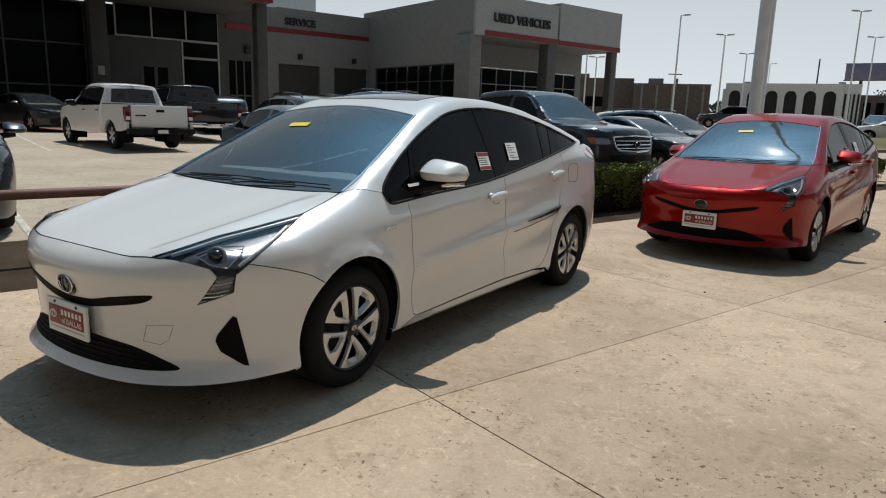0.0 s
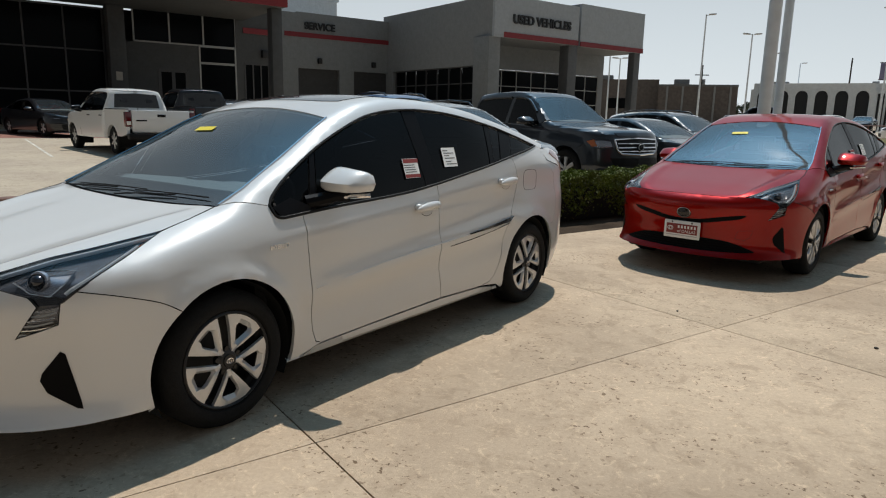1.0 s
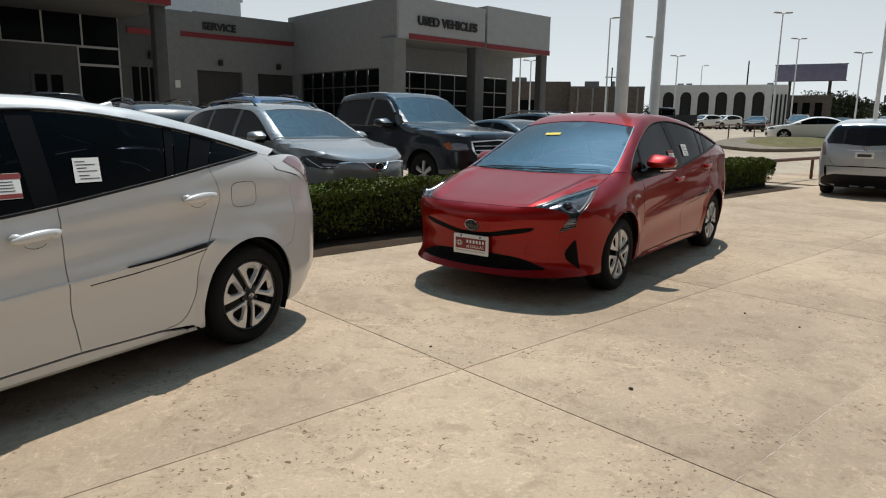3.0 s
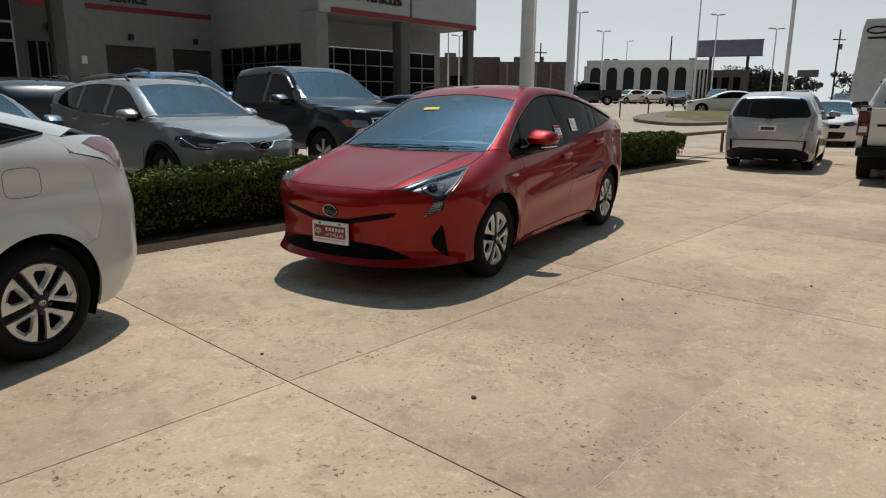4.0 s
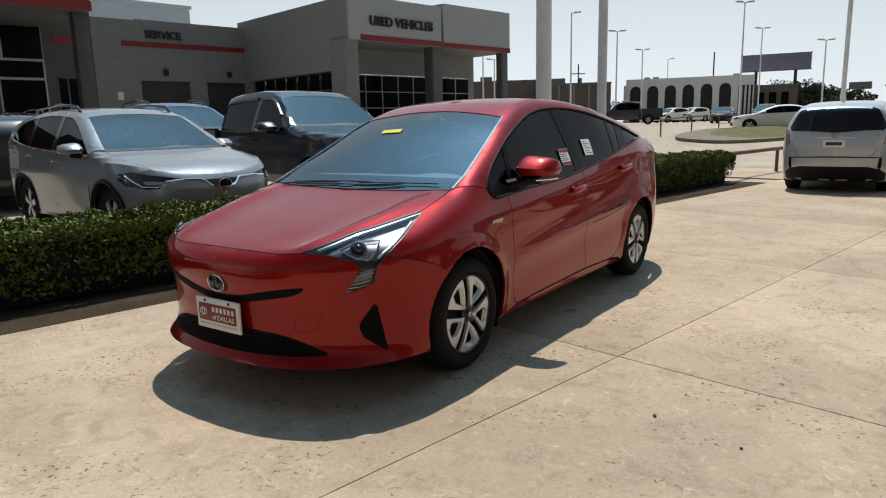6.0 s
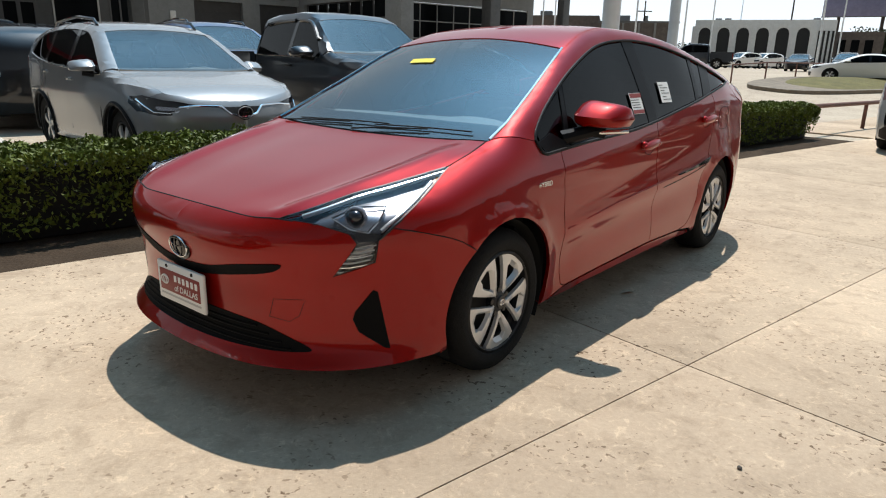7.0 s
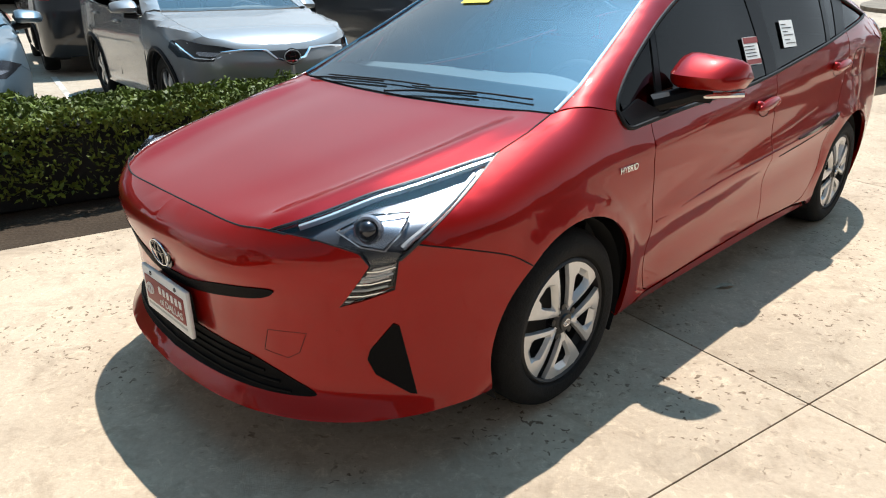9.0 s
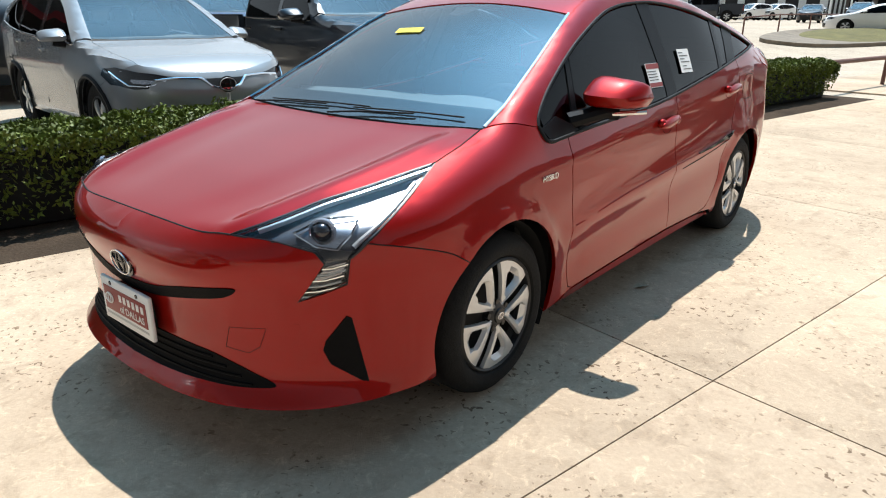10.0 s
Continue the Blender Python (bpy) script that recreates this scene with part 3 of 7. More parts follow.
# planting bed and hedge between forecourt and lot
lot_part("planting_bed", boxes(((-20, 5.75, -0.03), (19.6, 7.9, 0.0))), M["soil"], None, "dark mulch bed along the forecourt edge", "structure", "ground")


def hedge(name, p0, p1, q0, q1, h, seed, n):
    rnd = random.Random(seed)
    ob = thing(name, LOT, "clipped green hedge with small leaves along the forecourt", "hedge")
    # near-black box paints the shade inside the hedge, behind the leaves
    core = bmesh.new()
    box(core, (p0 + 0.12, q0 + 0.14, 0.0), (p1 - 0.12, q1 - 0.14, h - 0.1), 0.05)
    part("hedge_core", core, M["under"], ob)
    v, f = [], []
    while len(f) < n:
        face = rnd.random()
        x, y, z = rnd.uniform(p0, p1), rnd.uniform(q0, q1), rnd.uniform(0.08, h)
        if face < 0.34:
            y = q0 + abs(rnd.gauss(0, 0.07))
        elif face < 0.84:
            z = h - abs(rnd.gauss(0, 0.05))
        elif face < 0.92:
            x = p1 - abs(rnd.gauss(0, 0.06))
        else:
            y = q1 - abs(rnd.gauss(0, 0.06))
        wob = 0.05 * noise.noise(Vector((x * 2.2, y * 2.2, z * 3))) + 0.04 * noise.noise(Vector((x * 7, y * 7, z * 7)))
        z += wob * 1.6
        y -= wob if face < 0.34 else 0
        if z < h * 0.8 and rnd.random() < 0.95 - z / h * 0.62 - 0.5 * noise.noise(Vector((x * 1.7, y * 1.7, z * 2.5 + 9))):
            continue
        s = rnd.uniform(0.011, 0.024)
        c = Vector((x, y, z))
        d = Vector((rnd.gauss(0, 1), rnd.gauss(0, 1) - 0.3, rnd.gauss(0.5, 0.8))).normalized()
        a = d.orthogonal().normalized()
        a.rotate(Matrix.Rotation(rnd.uniform(0, math.tau), 3, d))
        b2 = d.cross(a)
        k = len(v)
        v += [c - a * s * 1.3, c - b2 * s * 0.6 + d * s * 0.2, c + a * s * 1.3, c + b2 * s * 0.6 + d * s * 0.2]
        f.append((k, k + 1, k + 2, k + 3))
    part("foliage", Soup().add(v, f).mesh("foliage", 180, 0), M["leaf"], ob)
    return ob


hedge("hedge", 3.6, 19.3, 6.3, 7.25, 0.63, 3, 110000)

# ---- the dealership ----


def words(text, size, depth, material, m, parent, name="letter_sign"):
    cu = bpy.data.curves.new(name, "FONT")
    cu.offset = 0.03 * size if size > 0.5 else 0.0
    cu.body, cu.size, cu.extrude, cu.align_x, cu.align_y = text, size, depth, "CENTER", "CENTER"
    tmp = bpy.data.objects.new(name, cu)
    scene.collection.objects.link(tmp)
    dep = bpy.context.evaluated_depsgraph_get()
    me = bpy.data.meshes.new_from_object(tmp.evaluated_get(dep))
    bpy.data.objects.remove(tmp)
    me.materials.clear()
    return part(name, me, material, parent, "", m)


def facing(p, q, z):
    """Upright, readable from the forecourt side of a wall that runs along p."""
    return pose(p, q, z, 90, 0, 0)


def window_wall(parent, p0, p1, q, z0, z1, cols, rows, depth=0.12, mull="mullion", bar=0.09):
    """Glazing in a wall that runs along p: each pane its own piece, bars between them."""
    name = "window"
    frame_bm = bmesh.new()
    for i in range(cols + 1):
        x = p0 + (p1 - p0) * i / cols
        box(frame_bm, (x - bar / 2, q - 0.03, z0), (x + bar / 2, q + depth, z1))
    for j in range(rows + 1):
        z = z0 + (z1 - z0) * j / rows
        box(frame_bm, (p0, q - 0.025, z - bar / 2), (p1, q + depth, z + bar / 2))
    fr = part("window_frame", frame_bm, M[mull], parent)
    for i in range(cols):
        for j in range(rows):
            x0, x1 = p0 + (p1 - p0) * i / cols, p0 + (p1 - p0) * (i + 1) / cols
            y0, y1 = z0 + (z1 - z0) * j / rows, z0 + (z1 - z0) * (j + 1) / rows
            part("pane", boxes(((x0 + bar / 2, q + 0.04, y0 + bar / 2), (x1 - bar / 2, q + 0.055, y1 - bar / 2))), M["far_glass"], fr)
    return fr




def nearer(k, shift=(0, 0, 0)):
    """The same block at k times its distance and size, seen from the walk."""
    c = Matrix.Translation((2.0, 2.0, 1.4))
    return Matrix.Translation(shift) @ c @ Matrix.Scale(k, 4) @ c.inverted() @ LOT


NEAR_SHOP, NEAR_MAIN = nearer(0.871, (0.3, 0, -0.25)), nearer(0.945, (0.1, 0, -0.15))
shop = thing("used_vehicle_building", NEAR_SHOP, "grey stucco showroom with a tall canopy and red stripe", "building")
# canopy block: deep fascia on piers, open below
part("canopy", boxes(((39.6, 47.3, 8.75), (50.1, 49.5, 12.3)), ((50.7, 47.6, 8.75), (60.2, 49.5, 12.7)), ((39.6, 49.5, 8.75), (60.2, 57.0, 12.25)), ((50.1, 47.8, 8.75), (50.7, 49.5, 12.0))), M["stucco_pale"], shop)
# front boxes coloured lighter than the canopy: light on the front, painted in
part("fascia_panel", boxes(((39.6, 47.0, 8.75), (50.1, 47.3, 12.3))), M["fascia"], shop)
part("fascia_panel", boxes(((50.7, 47.3, 8.75), (60.2, 47.6, 12.7))), M["fascia"], shop)
part("stripe", boxes(((40.7, 46.93, 8.75), (50.1, 47.0, 9.2)), ((50.7, 47.23, 8.75), (60.2, 47.3, 9.2))), M["stripe"], shop)
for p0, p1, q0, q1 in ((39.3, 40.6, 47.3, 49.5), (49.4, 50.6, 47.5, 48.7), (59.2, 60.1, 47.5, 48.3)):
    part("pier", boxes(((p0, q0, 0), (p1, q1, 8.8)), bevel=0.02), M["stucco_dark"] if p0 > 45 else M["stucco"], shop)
for lo, hi in (((39.6, 57.0, 6.4), (41.0, 66, 12.25)), ((39.6, 49.5, 6.4), (41.0, 57.0, 8.75)), ((39.6, 64, 0), (41.0, 66, 6.4)), ((41.0, 52.3, 6.5), (60, 52.7, 9)), ((59.2, 52.3, 0), (60.0, 52.7, 6.5)), ((41.0, 53.5, 0), (60, 66, 6.0)), ((41.0, 57, 8.7), (60, 66, 11.6))):
    part("wall", boxes((lo, hi)), M["stucco_pale"], shop)
window_wall(shop, 41.1, 59.2, 52.35, 0.3, 6.4, 9, 4)
words("USED VEHICLES", 1.05, 0.06, M["sign_dark"], facing(45.3, 46.9, 10.35), shop)
# glazing of the flank, which runs along q
fl = bmesh.new()
for i in range(8):
    box(fl, (39.75, 50 + 13.6 * i / 7 - 0.05, 0.3), (39.87, 50 + 13.6 * i / 7 + 0.05, 6.35))
for j in range(5):
    box(fl, (39.75, 50, 0.3 + 6.05 * j / 4 - 0.05), (39.87, 63.6, 0.3 + 6.05 * j / 4 + 0.05))
flf = part("window_frame", fl, M["mullion_dark"], shop)
for i in range(7):
    for j in range(4):
        part("pane", boxes(((39.88, 50.05 + 13.6 * i / 7, 0.35 + 6.05 * j / 4), (39.9, 49.95 + 13.6 * (i + 1) / 7, 0.25 + 6.05 * (j + 1) / 4))), M["far_glass"], flf)

service = thing("service_building", NEAR_SHOP, "grey service wing with two garage doors and red stripe", "building")
for lo, hi in (((18, 65, 0), (29.1, 66, 11.2)), ((29.1, 65, 6.25), (41.0, 66, 11.65)), ((33.7, 65, 0), (35.4, 66, 6.25)), ((40.0, 65, 0), (41.0, 66, 6.25)), ((18, 65.02, 11.2), (29.1, 66, 11.55))):
    part("wall", boxes((lo, hi)), M["stucco"], service)
part("roof", boxes(((18, 66, 10.8), (41.0, 80, 11.1))), M["stucco"], service)
# white stucco here paints in the sunlight on the block behind the wing
part("roof_block", boxes(((28, 80, 11), (41.0, 90, 15.6)), ((27.8, 79.8, 15.6), (41.2, 90.2, 15.95))), M["stucco_light"], service)
part("stripe", boxes(((27.7, 64.92, 9.25), (41.0, 65.0, 9.7))), M["stripe"], service)
for p0, p1 in ((29.1, 33.7), (35.4, 40.0)):
    dr = part("garage_door", boxes(((p0, 65.5, 0), (p1, 65.56, 6.25))), M["garage"], service)
    for k in range(7):
        part("door_panel", boxes(((p0 + 0.05, 65.46, 0.05 + 0.88 * k), (p1 - 0.05, 65.5, 0.05 + 0.88 * k + 0.84))), M["garage"], dr)
words("SERVICE", 0.95, 0.06, M["sign_dark"], facing(31.5, 64.9, 10.35) @ Matrix.Diagonal((0.98, 1, 1, 1)), service)
for p in (31.4, 37.7):
    part("wall_lamp", boxes(((p - 0.2, 64.6, 6.75), (p + 0.2, 65.0, 7.3)), bevel=0.05), M["sign_dark"], service)
part("notice_board", boxes(((26.9, 64.9, 4.5), (27.4, 64.99, 5.2)), bevel=0.02), M["paper"], service)

# walls, columns and canopy carry the shade in their stucco colour
main = thing("main_showroom", NEAR_MAIN, "main showroom darkened for shade, with a red edged canopy", "building")
part("roof_canopy", boxes(((-20, 37.8, 7.5), (16.95, 45, 9.6)), bevel=0.03), M["stucco_shaded"], main)
part("stripe", boxes(((-20, 37.7, 7.5), (17.0, 37.8, 7.95))), M["stripe"], main)
part("column", boxes(((16.3, 38.4, 0), (16.93, 39.1, 7.5)), bevel=0.03), M["stucco_shaded"], main)
part("column", boxes(((8.6, 43.8, 0), (9.5, 44.99, 7.5)), bevel=0.03), M["stucco_shaded"], main)
for lo, hi in (((16.4, 45, 4.8), (19.1, 60, 10.9)), ((18.62, 45, 0), (19.1, 60, 4.8)), ((16.4, 45, 0), (16.93, 46, 4.8)), ((9.5, 45, 4.1), (14.0, 46, 5.65)), ((9.5, 45, 0), (11.5, 46, 4.1)), ((13.25, 45, 0), (14.0, 46, 4.1)), ((-20, 45, 8.05), (16.4, 46, 10.9)), ((-20, 50, 0), (16.4, 50.4, 8.05)), ((-20, 46, 10.5), (16.4, 60, 10.9))):
    part("wall", boxes((lo, hi)), M["stucco_shaded"], main)
part("showroom_floor", boxes(((-20, 46, 0.0), (16.4, 50, 0.06))), M["garage"], main)
window_wall(main, 10.2, 16.4, 45.05, 5.7, 8.0, 3, 1)
window_wall(main, 14.05, 16.35, 45.0, 0.2, 4.6, 1, 1)
window_wall(main, 14.05, 16.35, 45.0, 4.65, 5.65, 1, 1)
window_wall(main, 11.55, 13.2, 45.0, 0.1, 4.05, 2, 1, 0.12, "mullion_dark", 0.2)
window_wall(main, 16.97, 18.6, 45.0, 0.1, 4.75, 3, 2, 0.12, "mullion_dark")
part("wall_lamp", boxes(((18.1, 44.7, 5.2), (18.5, 45.0, 5.7)), bevel=0.04), M["sign_dark"], main)
part("notice_board", boxes(((8.85, 43.7, 3.25), (9.2, 43.8, 3.75)), bevel=0.02), M["kerb"], main)
window_wall(main, -18, 8.6, 45.5, 0.2, 7.4, 13, 3, 0.12, "mullion_dark")
part("stripe", boxes(((16.9, 44.92, 6.7), (19.05, 45.0, 7.05))), M["stripe"], main)

# ---- the two hybrid hatchbacks ----


def arch(cx, cz, r, a0, a1, n=18):
    return [(cx + r * math.cos(radians(a0 + (a1 - a0) * i / n)), cz + r * math.sin(radians(a0 + (a1 - a0) * i / n))) for i in range(n + 1)]


def wheel_meshes(R=0.318, rim=0.208, width=0.2, spokes=5, style="blade"):
    """Outer face at y = 0, turned round the y axis: tyre, barrel, spokes, cap."""
    w = width
    tyre = lathe([(rim, -0.012), (rim + 0.012, 0.004), (rim + 0.04, 0.012), (R - 0.035, 0.006), (R - 0.012, -0.012), (R, -0.04), (R, -w + 0.04), (R - 0.02, -w + 0.008), (rim + 0.02, -w), (rim, -w + 0.02)], 56)
    barrel = lathe([(rim, -0.012), (rim - 0.008, -0.01), (rim - 0.012, -0.03), (rim - 0.03, -0.05), (rim - 0.035, -0.13), (0.03, -0.12), (0.001, -0.12)], 40)
    sp = Soup()
    for k in range(spokes):
        c = k * math.tau / spokes
        if style == "blade":
            # a broad petal with a dark hole in it, slots of even width between the petals
            rs = [0.034, 0.056, 0.076, 0.09, 0.112, 0.14, 0.16, 0.172, 0.19, rim - 0.006]
            half = [math.pi / spokes - math.asin(min(0.019 + 0.03 * (r - 0.05), r * 0.55) / r) for r in rs]
            hole = {3: (-0.04, 0.05), 4: (-0.13, 0.15), 5: (-0.19, 0.24), 6: (-0.2, 0.27), 7: (-0.12, 0.24)}
            v, f = [], []
            for i, r in enumerate(rs):
                h = half[i]
                lo, hi = hole.get(i, (-0.1, 0.12) if i > 7 else (-0.02, 0.03))
                deep = -0.016 if 3 <= i <= 7 else 0
                dome = -0.009 + 0.009 * math.sin(math.pi * min(1, i / 9 * 0.8 + 0.12))
                for q, dy in ((-h, -0.014), (-h + 0.003 / r, 0), ((lo - h) / 2, 0.003), (lo - 0.006 / r, 0.0), (lo, deep), (hi, deep), (hi + 0.012 / r, 0.0), ((hi + h) / 2, 0.003), (h - 0.003 / r, 0), (h, -0.014)):
                    v.append((r * math.cos(c + q), dome + dy, r * math.sin(c + q)))
            for i in range(len(rs) - 1):
                for j in range(9):
                    if not (j == 4 and 3 <= i < 7):
                        f.append((i * 10 + 10 + j, i * 10 + 11 + j, i * 10 + j + 1, i * 10 + j))
            sp.add(v, f)
            continue
        v, f = [], []
        rows = 7
        for i in range(rows):
            t = i / (rows - 1)
            r = 0.052 + t * (rim - 0.014 - 0.052)
            wide_ = (0.36 - 0.2 * t) if spokes > 5 else 0.34 - 0.1 * t
            dome = -0.016 + 0.012 * math.sin(math.pi * min(1, 0.25 + t * 0.7))
            for a, dy in ((-wide_, -0.02), (0.03 - wide_, 0.0), (0, 0.004), (wide_ - 0.03, 0.0), (wide_, -0.02)):
                v.append((r * math.cos(c + a), dome + dy, r * math.sin(c + a)))
        for i in range(rows - 1):
            for j in range(4):
                f.append((i * 5 + 5 + j, i * 5 + 6 + j, i * 5 + j + 1, i * 5 + j))
        sp.add(v, f)
    ring = lathe([(rim - 0.002, -0.03), (rim + 0.002, -0.004), (rim - 0.005, 0.002), (rim - 0.012, -0.004), (rim - 0.014, -0.03)], 48)
    cap = lathe([(0.056, -0.035), (0.053, -0.012), (0.042, -0.003), (0.033, 0.0), (0.03, 0.0), (0.0005, 0.0005)], 24)
    return [tyre.mesh("tyre"), barrel.mesh("wheel_barrel"), sp.mesh("wheel_spoke", 28), ring.mesh("rim_edge"), cap.mesh("hub_cap")]


def fit_wheels(car, meshes, axles, y, z, mats=("rubber", "rim_dark", "alloy", "rim_dark", "alloy"), dull=None):
    for ax in axles:
        for sgn in (1, -1):
            turn = pose(ax, sgn * y, z, 0, 17 * ax, 0 if sgn > 0 else 180)
            base = part("wheel", meshes[1], M[mats[1]], car, "", turn)
            for me, k in ((meshes[0], 0), (meshes[2], 2), (meshes[3], 3), (meshes[4], 4)):
                part(me.name.split(".")[0], me, M[mats[k]], base)


def arch_liner(car, axles, r=0.36, y0=0.45, y1=0.83, z=0.315):
    for ax in axles:
        s = Soup()
        n = 20
        v, f = [], []
        for i in range(n + 1):
            a = math.pi * (-0.15 + 1.3 * i / n)
            for y in (y0, y1):
                v.append((ax + r * math.cos(a), y, z + r * math.sin(a)))
        for i in range(n):
            f.append((2 * i, 2 * i + 1, 2 * i + 3, 2 * i + 2))
        f.append(tuple(range(0, 2 * n + 2, 2)))
        s.add(v, f)
        part("wheel_liner", s, M["under"], car)
        part("wheel_liner", s.flipped(), M["under"], car)


def emblem(parent, m, w=0.06, h=0.042, mt="chrome"):
    """An oval badge: a ring, and two darker crossed ovals, as plain shapes."""
    def oval(a, b2, dz, r):
        return tube([(0, a * math.cos(k * math.tau / 28), dz + b2 * math.sin(k * math.tau / 28)) for k in range(28)], r, 6, True)

    part("badge_ring", oval(w, h, 0, w * 0.05), M[mt], parent, "", m)
    inner = oval(w * 0.34, h * 0.88, 0, w * 0.05)
    inner.add(*(lambda t: (t.v, t.f))(oval(w * 0.78, h * 0.4, h * 0.42, w * 0.05)))
    part("badge_mark", inner, M["badge_steel"], parent, "", m)


def cabin(car, floor_z=0.25, dash=(1.12, 0.93), seats=((0.0, 0.38), (0.0, -0.38)), rear=-0.85, half=0.7, seat_top=1.12, tail=-1.5):
    """Dashboard, steering wheel, seats and lining behind the glass."""
    bm = boxes(((tail, -half, floor_z), (dash[0] + 0.25, half, floor_z + 0.03)))
    part("cabin_floor", bm, M["inside"], car)
    dx, dz = dash
    s = Soup()
    prof = [(dx + 0.15, dz + 0.015, 0.0), (dx + 0.03, dz + 0.05, 0.0), (dx - 0.12, dz + 0.08, 0.05), (dx - 0.3, dz + 0.09, 0.18), (dx - 0.39, dz + 0.075, 0.24), (dx - 0.42, dz + 0.03, 0.25), (dx - 0.36, dz - 0.35, 0.2)]
    ys = np.linspace(-half * 0.97, half * 0.97, 21)
    v = [(x + back * (y / half) ** 2 - 0.12 * (1 - back * 4) * (y / half) ** 2, y, z + 0.022 * back * 4 * math.exp(-((y - 0.36) / 0.17) ** 4)) for x, z, back in prof for y in ys]
    n = len(ys)
    s.add(v, [(i * n + j, i * n + j + 1, (i + 1) * n + j + 1, (i + 1) * n + j) for i in range(len(prof) - 1) for j in range(n - 1)])
    part("dashboard", s, M["dash"], car)
    wheel_at = Matrix.Translation((dx - 0.42, 0.36, dz - 0.03)) @ pose(0, 0, 0, 0, 65, 0)
    rim_ = tube([(0.18 * math.cos(a), 0.18 * math.sin(a), 0) for a in (k * math.tau / 28 for k in range(28))], 0.015, 8, True)
    rim_.add(*(lambda t: (t.v, t.f))(tube([(0, -0.17, 0), (0, 0.17, 0)], 0.018, 8)))
    part("steering_wheel", rim_, M["inside"], car, "", wheel_at)
    for row, ys2 in ((seats[0][0], [q[1] for q in seats]), (rear, [q[1] for q in seats])):
        for y in ys2:
            bm = bmesh.new()
            box(bm, (row - 0.2, y - 0.25, floor_z), (row + 0.32, y + 0.25, floor_z + 0.3), 0.08, 3)
            back = bmesh.ops.create_cube(bm, size=1, matrix=Matrix.Translation((row - 0.3, y, (floor_z + seat_top - 0.12) / 2 + 0.12)) @ pose(0, 0, 0, 0, -14, 0) @ Matrix.Diagonal((0.16, 0.48, seat_top - floor_z - 0.2, 1)))
            bmesh.ops.bevel(bm, geom=list({e for q in back["verts"] for e in q.link_edges}), offset=0.05, segments=3, affect="EDGES")
            head = bmesh.ops.create_cube(bm, size=1, matrix=Matrix.Translation((row - 0.42, y, seat_top + 0.02)) @ Matrix.Diagonal((0.11, 0.27, 0.19, 1)))
            bmesh.ops.bevel(bm, geom=list({e for q in head["verts"] for e in q.link_edges}), offset=0.045, segments=3, affect="EDGES")
            part("seat", bm, M["seat"], car)


def strip(shape, line, r, off=0.0, n=6):
    """A thin bar that lies along a line on the solid."""
    p = resample(line, 0.04)
    q = p + shape.normal(p) * off
    return tube(q, r, n)


def mirror_housing(s=1.0):
    """A rounded door mirror, longest across y, flat behind."""
    v, f = [], []
    n, k = 20, 12
    for i in range(k + 1):
        t = -1 + 2 * i / k
        y = 0.125 * s * t
        g = max(0.0, 1 - abs(t) ** 4.5) ** 0.5
        for j in range(n):
            a = j * math.tau / n
            cx, cz = math.cos(a), math.sin(a)
            rx = (0.115 - 0.042 * max(cz, 0) if cx > 0 else 0.045) * g * (1 - 0.18 * t)
            rz = (0.066 if cz > 0 else 0.055) * g * (1 - 0.12 * t)
            e = 0.62
            if cx > 0 and cz > 0:
                e = 1.2  # the top slopes straight down to the front edge
            v.append((s * rx * math.copysign(abs(cx) ** e, cx) - 0.05 * s * max(t, 0) ** 2, y, max(-0.046 * s, s * (rz * math.copysign(abs(cz) ** e, cz) - 0.006 * t))))
    for i in range(k):
        for j in range(n):
            f.append((i * n + j, i * n + (j + 1) % n, (i + 1) * n + (j + 1) % n, (i + 1) * n + j))
    return Soup().add(v, f)


CLEAR = (M["lens"], M["windscreen"], M["screen"])


